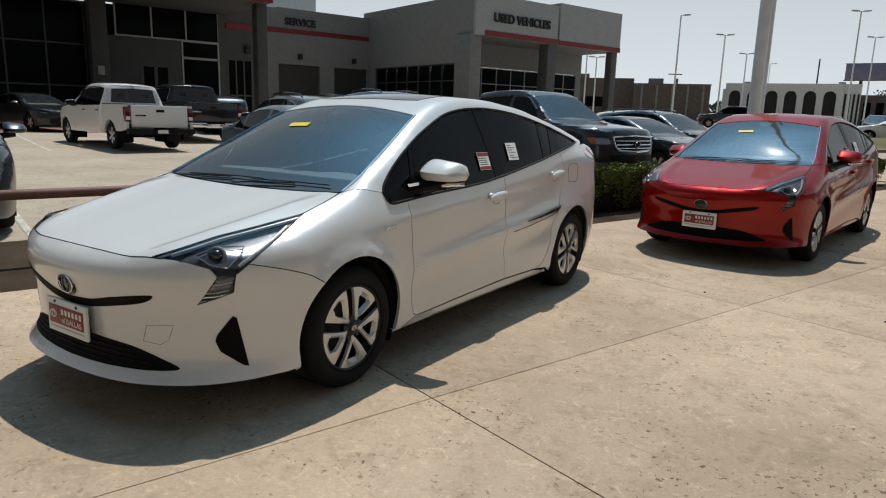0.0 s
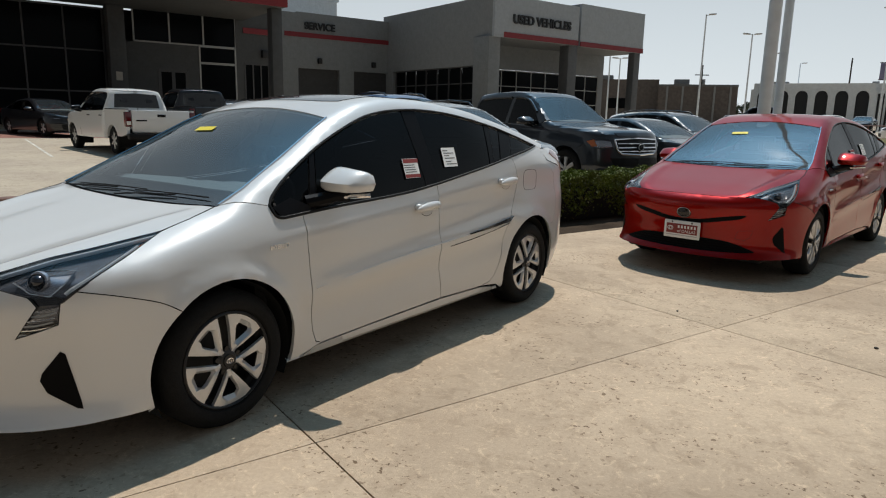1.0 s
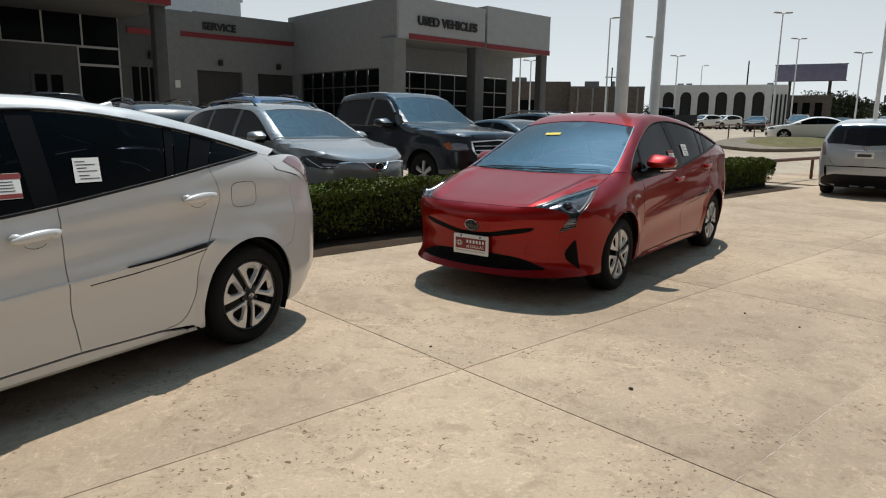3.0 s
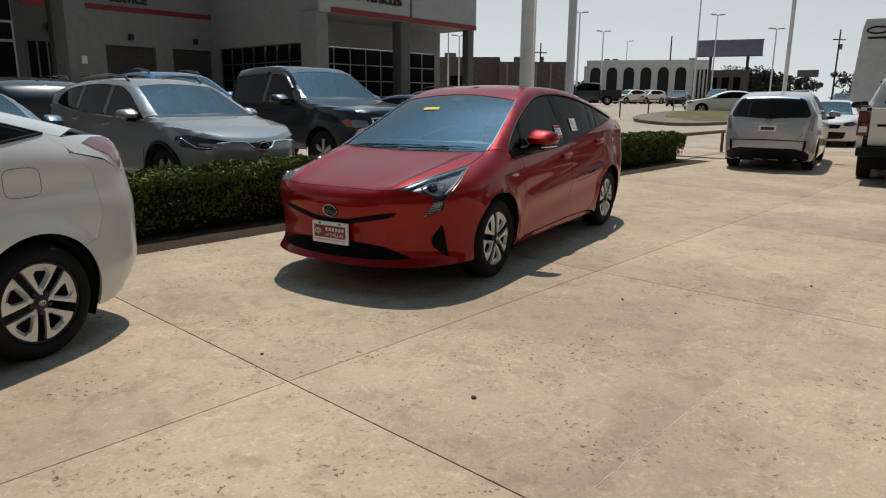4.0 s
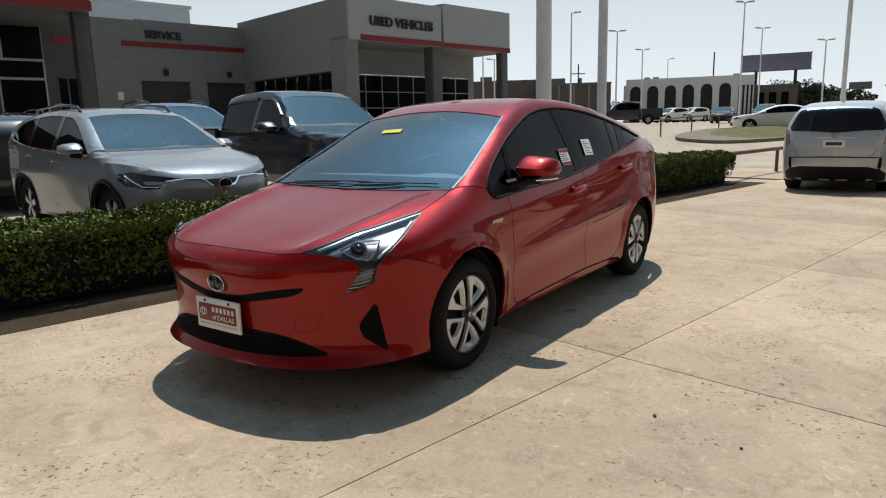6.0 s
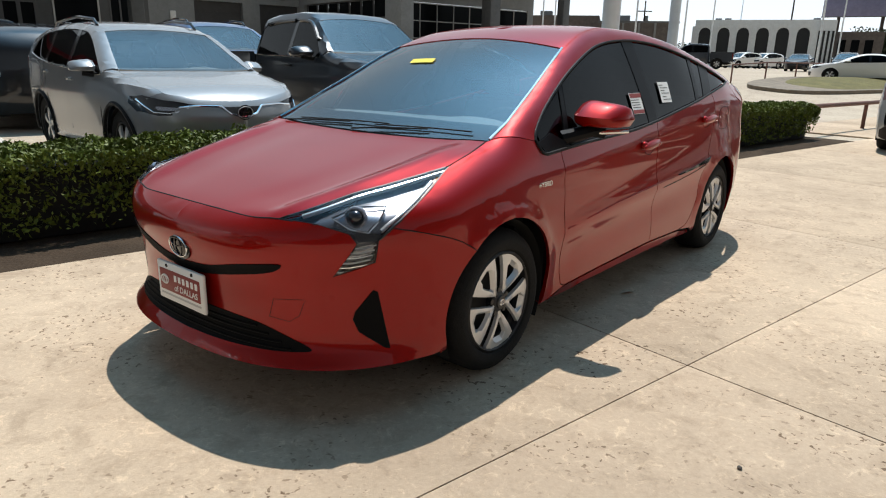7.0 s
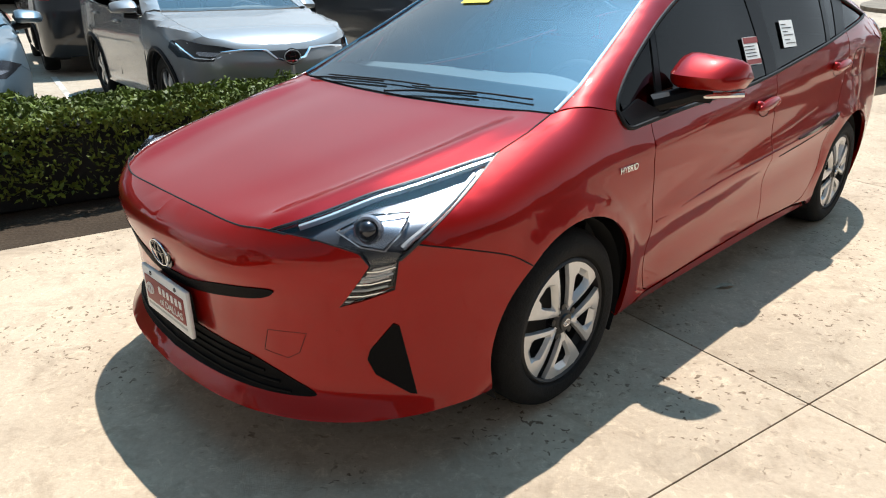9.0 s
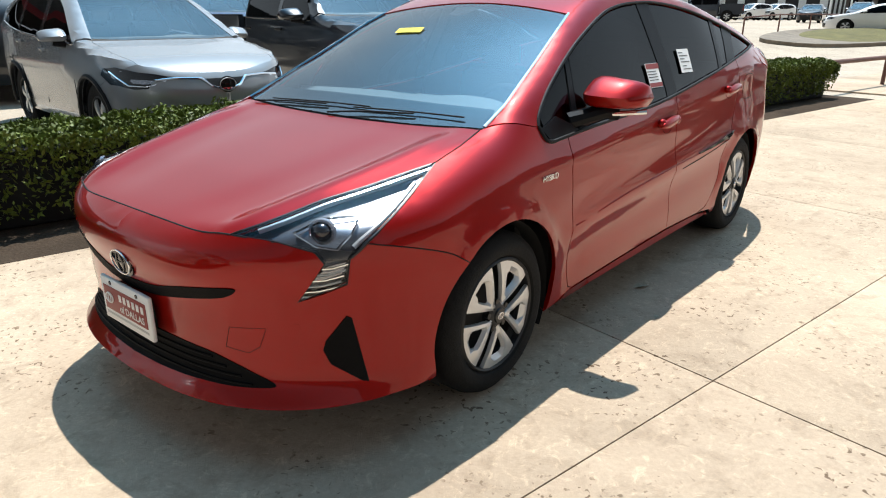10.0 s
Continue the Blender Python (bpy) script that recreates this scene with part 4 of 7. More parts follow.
def hatchback(m, label):
    H = hatch_shape()
    S, O, A = H.side, H.over, H.ahead
    car = thing("hatchback_car", m, label, "car", "hatchbacks on the forecourt")
    col = M["white_paint"]
    left = []  # panels with a twin on the other side: name, soup, material, label

    N = lambda pts: H.snap(np.array(pts, float))
    hood_edge = N(spline([(2.236, 0, 0.757), (2.235, 0.15, 0.756), (2.226, 0.35, 0.75), (2.19, 0.475, 0.754)]))
    lamp_top = N(spline([(2.19, 0.475, 0.754), (2.105, 0.54, 0.79), (1.95, 0.592, 0.832), (1.8, 0.64, 0.862), (1.65, 0.682, 0.89), (1.548, 0.71, 0.905)]))
    seam = O([(1.548, 0.71), (1.42, 0.71), (1.28, 0.69)])
    hood_rear = O(spline([(1.28, 0.69), (1.305, 0.45), (1.32, 0.2), (1.325, 0)]))
    hood_half = np.vstack([hood_edge[1:], lamp_top, seam, hood_rear[:-1]])
    hood = patch(H, np.vstack([hood_edge[:1], hood_half, hood_rear[-1:], (hood_half * (1, -1, 1))[::-1]]), (-0.1, 0, -1), 0.024, 0.0)
    lamp_low = N(spline([(1.548, 0.71, 0.905), (1.648, 0.735, 0.864), (1.78, 0.768, 0.816), (1.915, 0.785, 0.757), (1.96, 0.776, 0.725)]))
    bump_seam = S(spline([(1.94, 0.735), (1.81, 0.7), (1.67, 0.652), (1.585, 0.6)]))
    lamp_in = N([(1.99, 0.757, 0.695), (2.0, 0.75, 0.616), (2.105, 0.646, 0.568), (2.053, 0.712, 0.688), (2.068, 0.694, 0.72), (2.137, 0.6, 0.748), (2.175, 0.52, 0.753)])
    lamp_loop = np.vstack([lamp_top, lamp_low, lamp_in])
    bottom = np.vstack([S([(1.72, 0.215), (1.8, 0.217), (1.88, 0.22)]), A(spline([(0.76, 0.22), (0.6, 0.22), (0.38, 0.216), (0.15, 0.214), (0.0, 0.214)]))])
    bumper_loop = np.vstack([hood_edge, lamp_in[::-1], bump_seam, S(arch(1.35, 0.315, 0.37, 50, -20)), bottom, A([(0, 0.25), (0, 0.4), (0, 0.55), (0, 0.65)]), A([(0, 0.69), (0, 0.725)])])
    bumper = patch(H, bumper_loop, (-0.72, -0.62, -0.22), 0.035, 0.0)
    part("hood", hood, col, car)
    part("front_bumper", bumper.mirror(), col, car)
    full_edge = np.vstack([hood_edge, lamp_top[:3]])
    part("hood_gap", strip(H, np.vstack([(full_edge * (1, -1, 1))[::-1], full_edge[1:]]), 0.0032, -0.0012, 6), M["under"], car)
    left.append(("hood_gap", strip(H, np.vstack([lamp_top[-2:], seam]), 0.0032, -0.0012, 6), M["under"], ""))
    left.append(("bumper_gap", strip(H, bump_seam, 0.0022, -0.001, 6), M["under"], ""))

    dlo_low = spline([(1.06, 0.975), (1.045, 0.93), (1.01, 0.916), (0.94, 0.919), (0.64, 0.938), (0.02, 0.97), (-0.65, 1.06), (-1.12, 1.135), (-1.52, 1.195)])
    dlo_up = spline([(1.06, 0.975), (1.02, 1.02), (0.90, 1.10), (0.66, 1.225), (0.46, 1.308), (0.25, 1.38), (0.1, 1.412), (-0.06, 1.43), (-0.29, 1.436), (-0.58, 1.412), (-0.97, 1.342), (-1.2, 1.285), (-1.4, 1.228), (-1.52, 1.195)])
    low_z = lambda x: np.interp(x, dlo_low[::-1, 0], dlo_low[::-1, 1])
    up_z = lambda x: np.interp(x, dlo_up[::-1, 0], dlo_up[::-1, 1])

    def belt(x0, x1, n=12):
        return [(x, float(low_z(x))) for x in np.linspace(x0, x1, n)]

    def crest(x0, x1, n=16):
        return [(x, float(up_z(x))) for x in np.linspace(x0, x1, n)]

    door_front = [(0.885, 0.918), (0.882, 0.76), (0.868, 0.53), (0.846, 0.32), (0.825, 0.262), (0.79, 0.246)]
    fender_loop = np.vstack([seam, S(dlo_low[:10:2]), S([(0.94, 0.92)] + door_front), S([(0.99, 0.2)]), S(arch(1.35, 0.315, 0.37, 200, 50)), bump_seam[::-1], lamp_low[::-1]])
    left.append(("fender", patch(H, fender_loop, (-0.2, -0.85, -0.5), 0.035), col, ""))
    b_seam = [(-0.2, float(low_z(-0.2))), (-0.195, 0.64), (-0.215, 0.45), (-0.245, 0.268)]
    f_door = door_front[::-1] + belt(0.88, -0.2) + b_seam + [(0.4, 0.256)]
    left.append(("front_door", patch(H, S(f_door), (0, -1, -0.15), 0.04, 0.003), col, ""))
    r_edge = spline([(-1.09, 1.128), (-1.14, 0.97), (-1.1, 0.85), (-0.97, 0.61), (-0.92, 0.41), (-0.84, 0.285), (-0.7, 0.256)])
    r_door = b_seam[::-1] + belt(-0.21, -1.08) + [tuple(q) for q in r_edge] + [(-0.5, 0.26)]
    left.append(("rear_door", patch(H, S(r_door), (0, -1, -0.15), 0.04, 0.003), col, ""))
    sill = [(1.0, 0.185), (0.83, 0.242), (0.4, 0.252), (-0.25, 0.262), (-0.7, 0.25), (-0.85, 0.226), (-0.95, 0.185), (-0.94, 0.15), (0, 0.15), (0.98, 0.15)]
    left.append(("sill", patch(H, S(sill), (0, -1, -0.1), 0.05), col, ""))
    quarter = [tuple(q) for q in r_edge[::-1]] + belt(-1.09, -1.52, 6) + [(-1.62, 1.175), (-1.63, 1.09), (-1.75, 0.98), (-1.78, 0.75), (-1.72, 0.6)] + arch(-1.35, 0.315, 0.37, 135, -20) + [(-0.9, 0.235)]
    left.append(("rear_quarter_panel", patch(H, S(quarter), (0.15, -1, -0.25), 0.04), col, ""))

    ws_side = O([(1.26, 0.695), (1.12, 0.685), (0.8, 0.625), (0.56, 0.58), (0.45, 0.555)])
    ws_top = O(spline([(0.45, 0.555), (0.425, 0.3), (0.41, 0.1), (0.41, 0)]))
    roof_loop = np.vstack([ws_top[::-1], ws_side[::-1], S(dlo_up), S([(-1.62, 1.175)]), O([(-1.8, 0.66), (-2.0, 0.55), (-2.06, 0.3), (-2.08, 0)]), O([(-1.5, 0), (-1.0, 0), (-0.5, 0), (0, 0)])])
    roof = patch(H, roof_loop, (0, -0.4, -0.9), 0.04, 0.0)
    part("roof", roof.mirror(), col, car)
    ws_low = O(spline([(1.3, 0), (1.295, 0.3), (1.28, 0.5), (1.26, 0.695)]))
    ws = patch(H, np.vstack([ws_low, ws_side, ws_top, O([(0.7, 0), (1.0, 0)])]), (-0.5, 0, -0.9), 0.05, 0.0, -0.004, 0)
    part("windscreen", ws.mirror(), M["windscreen"], car).visible_shadow = False
    # black band printed along the foot and head of the windscreen
    band = patch(H, np.vstack([ws_low, O([(1.14, 0.655), (1.155, 0.4), (1.16, 0)])]), (-0.5, 0, -0.9), 0.04, 0.0, -0.008, 0)
    part("cowl_band", band.mirror(), M["gloss_black"], car)
    cowl = patch(H, np.vstack([O([(1.33, 0), (1.315, 0.4), (1.28, 0.69)]), O([(1.25, 0.68), (1.275, 0.4), (1.295, 0)])]), (-0.3, 0, -1), 0.04, 0.0, -0.012, 0)
    part("cowl", cowl.mirror(), M["trim"], car)

    def pane(x0, x1, slant0=0.0, slant1=0.0, inset=0.012):
        lo, hi = belt(x0, x1, 10), crest(x1 + slant1, x0 + slant0, 12)
        return patch(H, S(lo + hi), (0, -1, -0.35), 0.05, inset, -0.006, 0)

    left.append(("side_window", pane(0.80, -0.11, -0.12, -0.02), M["tinted"], ""))
    left.append(("side_window", pane(-0.2, -0.81, -0.03, -0.1), M["tinted"], ""))
    left.append(("quarter_window", pane(-0.85, -0.95, -0.1, -0.13), M["tinted"], ""))
    left.append(("quarter_window", pane(-1.08, -1.49, -0.12, 0.0), M["tinted"], ""))
    left.append(("front_quarter_window", pane(1.03, 0.83, 0.0, -0.12), M["tinted"], ""))
    for x0, x1, q0, q1 in ((-0.1, -0.21, -0.02, -0.03), (-0.805, -0.855, -0.1, -0.1), (-0.945, -1.085, -0.13, -0.12), (0.835, 0.795, -0.12, -0.12)):
        left.append(("window_pillar", patch(H, S(belt(x0, x1, 4) + crest(x1 + q1, x0 + q0, 4)), (0, -1, -0.35), 0.04, 0.0, -0.003, 0.01), M["satin_black"], ""))
    left.append(("window_trim", strip(H, S(dlo_low), 0.008, 0.002).add(*(lambda t: (t.v, t.f))(strip(H, S(dlo_up), 0.007, 0.0))), M["trim"], ""))

    # chrome finish stands in for the sun glint along the pillar edge
    left.append(("windscreen_moulding", strip(H, ws_side, 0.006, 0.002, 6), M["chrome"], ""))
    # headlamps: dark bowl, reflector blades, projector, clear lens
    left.append(("headlamp", patch(H, lamp_loop, (-0.7, -0.65, -0.45), 0.03, 0.002, -0.035, 0), M["lamp_grey"], ""))
    left.append(("lamp_edge", strip(H, np.vstack([lamp_loop, lamp_loop[:1]]), 0.005, -0.004, 6), M["lamp_black"], ""))
    left.append(("headlamp_lens", patch(H, lamp_loop, (-0.7, -0.65, -0.45), 0.03, 0.003, -0.001, 0.006), M["lens"], ""))
    blade = N([(2.09, 0.63, 0.772), (2.0, 0.66, 0.803), (1.9, 0.708, 0.806), (1.955, 0.733, 0.758), (2.015, 0.732, 0.722), (2.06, 0.69, 0.735)])
    left.append(("lamp_reflector", patch(H, blade, (-0.7, -0.65, -0.45), 0.02, 0.004, -0.026, 0.008), M["lamp_inner"], ""))
    left.append(("bowl_edge", strip(H, np.vstack([blade, blade[:1]]), 0.0035, -0.012, 6), M["chrome"], ""))
    low_blade = N([(1.99, 0.76, 0.685), (2.01, 0.745, 0.64), (2.09, 0.665, 0.612), (2.045, 0.72, 0.675)])
    left.append(("lamp_reflector", patch(H, low_blade, (-0.7, -0.65, -0.3), 0.02, 0.003, -0.024, 0.008), M["lamp_inner"], ""))
    left.append(("running_light", strip(H, lamp_top[4:] - np.array((0.0, -0.012, 0.006)), 0.009, -0.012, 8), M["light_tube"], ""))
    left.append(("running_light", strip(H, lamp_low[6:] + np.array((0.012, -0.02, 0.0)), 0.008, -0.012, 8), M["light_tube"], ""))
    for k in range(6):
        za = 0.69 - 0.018 * k
        left.append(("lamp_rib", strip(H, N([(2.0 + 0.006 * k, 0.758 - 0.004 * k, za - 0.01), (2.035 + 0.008 * k, 0.728 - 0.007 * k, za - 0.02), (2.06 + 0.009 * k, 0.71 - 0.011 * k, za - 0.02)]), 0.0035, -0.008, 6), M["light_tube" if k % 2 else "chrome"], ""))
    left.append(("lamp_shade", patch(H, N([(1.975, 0.775, 0.715), (1.99, 0.76, 0.69), (2.05, 0.72, 0.69), (2.07, 0.71, 0.725), (2.14, 0.62, 0.757), (2.09, 0.675, 0.742), (2.04, 0.73, 0.735)]), (-0.7, -0.65, -0.35), 0.02, 0.001, -0.012, 0.006), M["lamp_dark"], ""))
    pc = N([(2.045, 0.69, 0.775)])[0] - np.array((0.018, 0.01, 0.004))
    pr = lathe([(0.001, 0.026), (0.014, 0.022), (0.024, 0.012), (0.028, 0.0)], 28).moved(Matrix.Translation(pc) @ Vector((-0.75, -0.55, -0.2)).to_track_quat("-Y", "Z").to_matrix().to_4x4())
    left.append(("lamp_projector", pr, M["lamp_dark"], ""))
    bezel = lathe([(0.028, 0.002), (0.031, 0.007), (0.037, 0.004), (0.041, -0.01)], 28).moved(Matrix.Translation(pc) @ Vector((-0.75, -0.55, -0.2)).to_track_quat("-Y", "Z").to_matrix().to_4x4())
    left.append(("lamp_bezel", bezel, M["lamp_inner"], ""))
    left.append(("side_marker", patch(H, N([(1.6, 0.716, 0.884), (1.7, 0.745, 0.845), (1.89, 0.777, 0.772), (1.9, 0.766, 0.785), (1.72, 0.73, 0.86), (1.62, 0.708, 0.888)]), (-0.4, -0.7, -0.7), 0.03, 0.002, -0.02, 0), M["amber"], ""))

    # slot under the badge, lower intake, corner vents
    slot = A(spline([(0.0, 0.53), (0.15, 0.54), (0.32, 0.577), (0.5, 0.604), (0.46, 0.568), (0.3, 0.532), (0.15, 0.505), (0.0, 0.495)]))
    part("upper_grille", patch(H, slot, (-1, -0.3, -0.1), 0.025, 0.0, 0.003, 0.01).mirror(), M["mouth"], car)
    intake = A(spline([(0.0, 0.375), (0.2, 0.37), (0.34, 0.362), (0.43, 0.345), (0.515, 0.314), (0.585, 0.28), (0.53, 0.268), (0.37, 0.262), (0.19, 0.258), (0, 0.256)], 4))
    part("lower_grille", patch(H, intake, (-1, -0.25, -0.1), 0.025, 0.0, 0.003, 0.01).mirror(), M["mouth"], car)
    for z in (0.275, 0.298, 0.321, 0.344):
        w = 0.52 - max(0, z - 0.28) * 2.2
        part("grille_slat", strip(H, A([(y, z) for y in np.linspace(-w, w, 25)]), 0.0045, 0.005), M["mouth"], car)
    left.append(("corner_vent", patch(H, N([(1.998, 0.735, 0.51), (1.985, 0.745, 0.5), (1.945, 0.768, 0.275), (1.965, 0.76, 0.28), (2.035, 0.695, 0.35), (2.052, 0.684, 0.4), (2.045, 0.69, 0.43)]), (-0.6, -0.8, 0), 0.025, 0.0, 0.003, 0.01), M["mouth"], ""))
    flap = A(resample([(0.433, 0.39), (0.455, 0.462), (0.565, 0.472), (0.54, 0.405), (0.505, 0.38), (0.433, 0.39)], 0.02))
    left.append(("tow_flap", strip(H, flap, 0.001, -0.0003, 5), M["under"], ""))
    left.append(("bumper_sensor", lathe([(0.011, -0.002), (0.011, 0.001), (0.0005, 0.0015)], 14).moved(Matrix.Translation(N([(2.109, 0.638, 0.482)])[0]) @ Vector((-0.72, -0.69, 0)).to_track_quat("-Y", "Z").to_matrix().to_4x4()), col, ""))

    # handles, mirror, badges
    for hx, hz in ((-0.075, 0.872), (-0.985, 0.966)):
        c = S([(hx, hz)])[0]
        bm = bmesh.new()
        bmesh.ops.create_uvsphere(bm, u_segments=20, v_segments=12, radius=1, matrix=Matrix.Translation(c + np.array((0, 0.022, 0))) @ pose(0, 0, 0, 0, 5, 3) @ Matrix.Diagonal((0.122, 0.02, 0.025, 1)))
        bmesh.ops.create_uvsphere(bm, u_segments=14, v_segments=8, radius=1, matrix=Matrix.Translation(c + np.array((-0.085, 0.01, 0.0))) @ Matrix.Diagonal((0.034, 0.026, 0.024, 1)))
        bmesh.ops.create_uvsphere(bm, u_segments=14, v_segments=8, radius=1, matrix=Matrix.Translation(c + np.array((0.085, 0.01, 0.0))) @ Matrix.Diagonal((0.03, 0.024, 0.023, 1)))
        s = Soup()
        s.add([tuple(q.co) for q in bm.verts], [tuple(w.index for w in q.verts) for q in (bm.verts.index_update() or bm.faces)])
        bm.free()
        left.append(("door_handle", s, col, ""))
        cup = patch(H, S([(hx + 0.06 * math.cos(a), hz - 0.022 + 0.036 * math.sin(a)) for a in np.linspace(0, math.tau, 16)[:-1]]), (0, -1, 0), 0.02, 0, 0.0015, 0)
        left.append(("handle_cup", cup, col, ""))
        # dark arc paints the shade in the lower edge of the handle cup
        left.append(("handle_gap", strip(H, S([(hx + 0.056 * math.cos(a), hz - 0.024 + 0.034 * math.sin(a)) for a in np.linspace(math.pi * 1.15, math.pi * 1.85, 10)]), 0.0014, 0.0015, 5), M["under"], ""))
    mh = mirror_housing().moved(pose(0.65, 0.912, 1.068, 0, 0, 0))
    left.append(("mirror", mh, col, ""))
    left.append(("mirror_arm", tube([(0.82, 0.78, 0.965), (0.76, 0.82, 0.98), (0.69, 0.87, 1.0), (0.65, 0.91, 1.005)], [0.04, 0.035, 0.03, 0.04], 10), M["satin_black"], ""))
    left.append(("mirror_foot", tube([(0.71, 0.82, 1.0), (0.68, 0.92, 0.996), (0.62, 1.02, 1.006)], 0.011, 8), M["chrome"], ""))
    left.append(("mirror_sail", patch(H, S([(1.05, 0.965), (1.02, 0.925), (0.83, 0.928), (0.83, 0.955), (0.93, 1.0)]), (0, -1, -0.3), 0.04, 0, 0.004, 0.012), M["satin_black"], ""))
    # side moulding along the doors
    left.append(("side_moulding", patch(H, S([(-0.5, 0.655), (-0.72, 0.672), (-1.06, 0.713), (-0.995, 0.682), (-0.7, 0.658), (-0.5, 0.648)]), (0, -1, 0), 0.03, 0, 0.008, 0.012), M["gloss_black"], ""))
    # dark line paints the shadow along the moulding's lower edge
    left.append(("moulding_edge", strip(H, S([(-0.3, 0.598), (-0.55, 0.612), (-0.8, 0.638), (-1.0, 0.668)]), 0.0026, 0.0008, 5), M["under"], ""))
    left.append(("door_crease", strip(H, S([(0.84, 0.55), (0.33, 0.6), (-0.15, 0.63), (-0.5, 0.648)]), 0.006, -0.0035), col, ""))
    tail_loop = S([(-1.56, 1.165), (-1.75, 1.175), (-1.95, 1.16), (-2.03, 1.07), (-1.98, 0.95), (-1.85, 1.04), (-1.66, 1.085)])
    left.append(("tail_panel", patch(H, tail_loop, (0.5, -1, -0.3), 0.03, 0.0, 0.0005, 0.015), col, ""))
    left.append(("tail_lamp", patch(H, S([(-1.74, 1.135), (-1.82, 1.16), (-1.95, 1.155), (-2.03, 1.07), (-1.98, 0.97), (-1.9, 1.05), (-1.8, 1.1)]), (0.5, -1, -0.3), 0.03, 0.003, 0.005, 0.015), M["clear_tail"], ""))
    fuel = [(-1.33 + 0.1 * math.copysign(abs(math.cos(a)) ** 0.5, math.cos(a)), 0.955 + 0.075 * math.copysign(abs(math.sin(a)) ** 0.5, math.sin(a))) for a in np.linspace(0, math.tau, 25)]
    fuel_soup = strip(H, S(fuel), 0.0016, 0.0, 5)
    rear_bump = np.vstack([S([(-1.63, 1.085), (-1.75, 0.98), (-1.78, 0.75), (-1.72, 0.6)]), S(arch(-1.35, 0.315, 0.37, 135, 200)), A([(0.78, 0.2), (0.6, 0.18), (0, 0.18)], -1), A([(0, 0.5), (0, 0.8), (0, 0.95)], -1), A([(0.5, 0.98)], -1), S([(-1.98, 0.95), (-1.85, 1.03)])])
    part("rear_bumper", patch(H, rear_bump, (0.72, -0.6, -0.2), 0.05, 0.0).mirror(), col, car)
    gate = np.vstack([A([(0, 0.955), (0.5, 0.985)], -1), S([(-1.98, 0.955), (-2.03, 1.07), (-1.95, 1.165)]), O([(-2.02, 0.5), (-2.085, 0.3), (-2.09, 0)])])
    part("tailgate", patch(H, gate, (0.9, -0.3, -0.35), 0.05, 0.0).mirror(), col, car)
    rear_glass = O([(-0.95, 0), (-0.97, 0.45), (-1.1, 0.56), (-1.5, 0.62), (-1.7, 0.6), (-1.85, 0.45), (-1.87, 0)])
    part("rear_window", patch(H, rear_glass, (0, 0, -1), 0.05, 0.0, 0.003, 0.006).mirror(), M["gloss_black"], car)
    sunroof = O([(0.24, 0), (0.23, 0.3), (0.2, 0.4), (-0.28, 0.42), (-0.3, 0)])
    roof_glass = patch(H, sunroof, (0, 0, -1), 0.05, 0.0, 0.003, 0.006).mirror()
    fin = Soup().add([(-1.08, 0, 1.50), (-0.86, 0.0, 1.445), (-0.86, 0.022, 1.44), (-0.86, -0.022, 1.44), (-1.1, 0.028, 1.40), (-1.1, -0.028, 1.40), (-1.09, 0.008, 1.495), (-1.09, -0.008, 1.495)], [(0, 6, 2, 1), (0, 1, 3, 7), (6, 4, 2), (7, 3, 5), (0, 7, 5, 4, 6)])
    part("roof_antenna", fin, col, car, "", None, 60)

    for name, s, material, lab in left:
        for side, shift in ((s, None), (s.flipped(), Matrix.Translation((0.02, 0.0, -0.03)) if name in ("mirror", "mirror_arm", "mirror_foot") else None)):
            part(name, side, material, car, lab, shift).visible_shadow = material not in CLEAR
    part("fuel_flap", fuel_soup, M["under"], car)
    part("underbody", boxes(((-2.0, -0.62, 0.17), (2.1, 0.62, 0.22)), ((-0.955, -0.805, 0.18), (0.955, 0.805, 0.22)), bevel=0.02), M["under"], car)
    # unseen slabs added behind the wheels to stop sunlight leaking through the body
    for x0, x1 in ((0.9, 0.955), (-0.955, -0.9)):
        part("wheel_well", boxes(((x0, -0.81, 0.2), (x1, 0.81, 0.62))), M["under"], car)
    part("firewall", boxes(((1.05, -0.75, 0.2), (1.12, 0.75, 0.9))), M["under"], car)
    part("boot_wall", boxes(((-2.05, -0.6, 0.2), (-1.9, 0.6, 1.05))), M["under"], car)
    arch_liner(car, (1.35, -1.35))
    meshes = wheel_meshes(0.316, 0.221)
    fit_wheels(car, meshes, (1.35, -1.35), 0.845, 0.314, ("rubber", "rim_dark", "alloy", "rim_dark", "rim_dark"))
    cabin(car)
    emb = Matrix.Translation((2.303, 0, 0.59)) @ pose(0, 0, 0, 0, 6, 0)
    disc = lathe([(0.066, -0.01), (0.066, 0.004), (0.05, 0.009), (0.0005, 0.012)], 32)
    bz = part("badge", disc, M["gloss_black"], car, "", emb @ pose(0, 0, 0, 0, 0, -90) @ Matrix.Diagonal((1, 1, 0.86, 1)))
    emblem(bz, pose(0, 0.012, 0, 0, 0, 90) @ Matrix.Diagonal((1, 1, 1.16, 1)))
    badge_centre = part("hub_badge", lathe([(0.031, -0.002), (0.028, 0.004), (0.0005, 0.005)], 20), M["lamp_black"], car)
    badge_centre.matrix_basis = pose(1.35, 0.848, 0.314)
    part("hub_badge", badge_centre.data, M["lamp_black"], car, "", pose(-1.35, 0.848, 0.314))
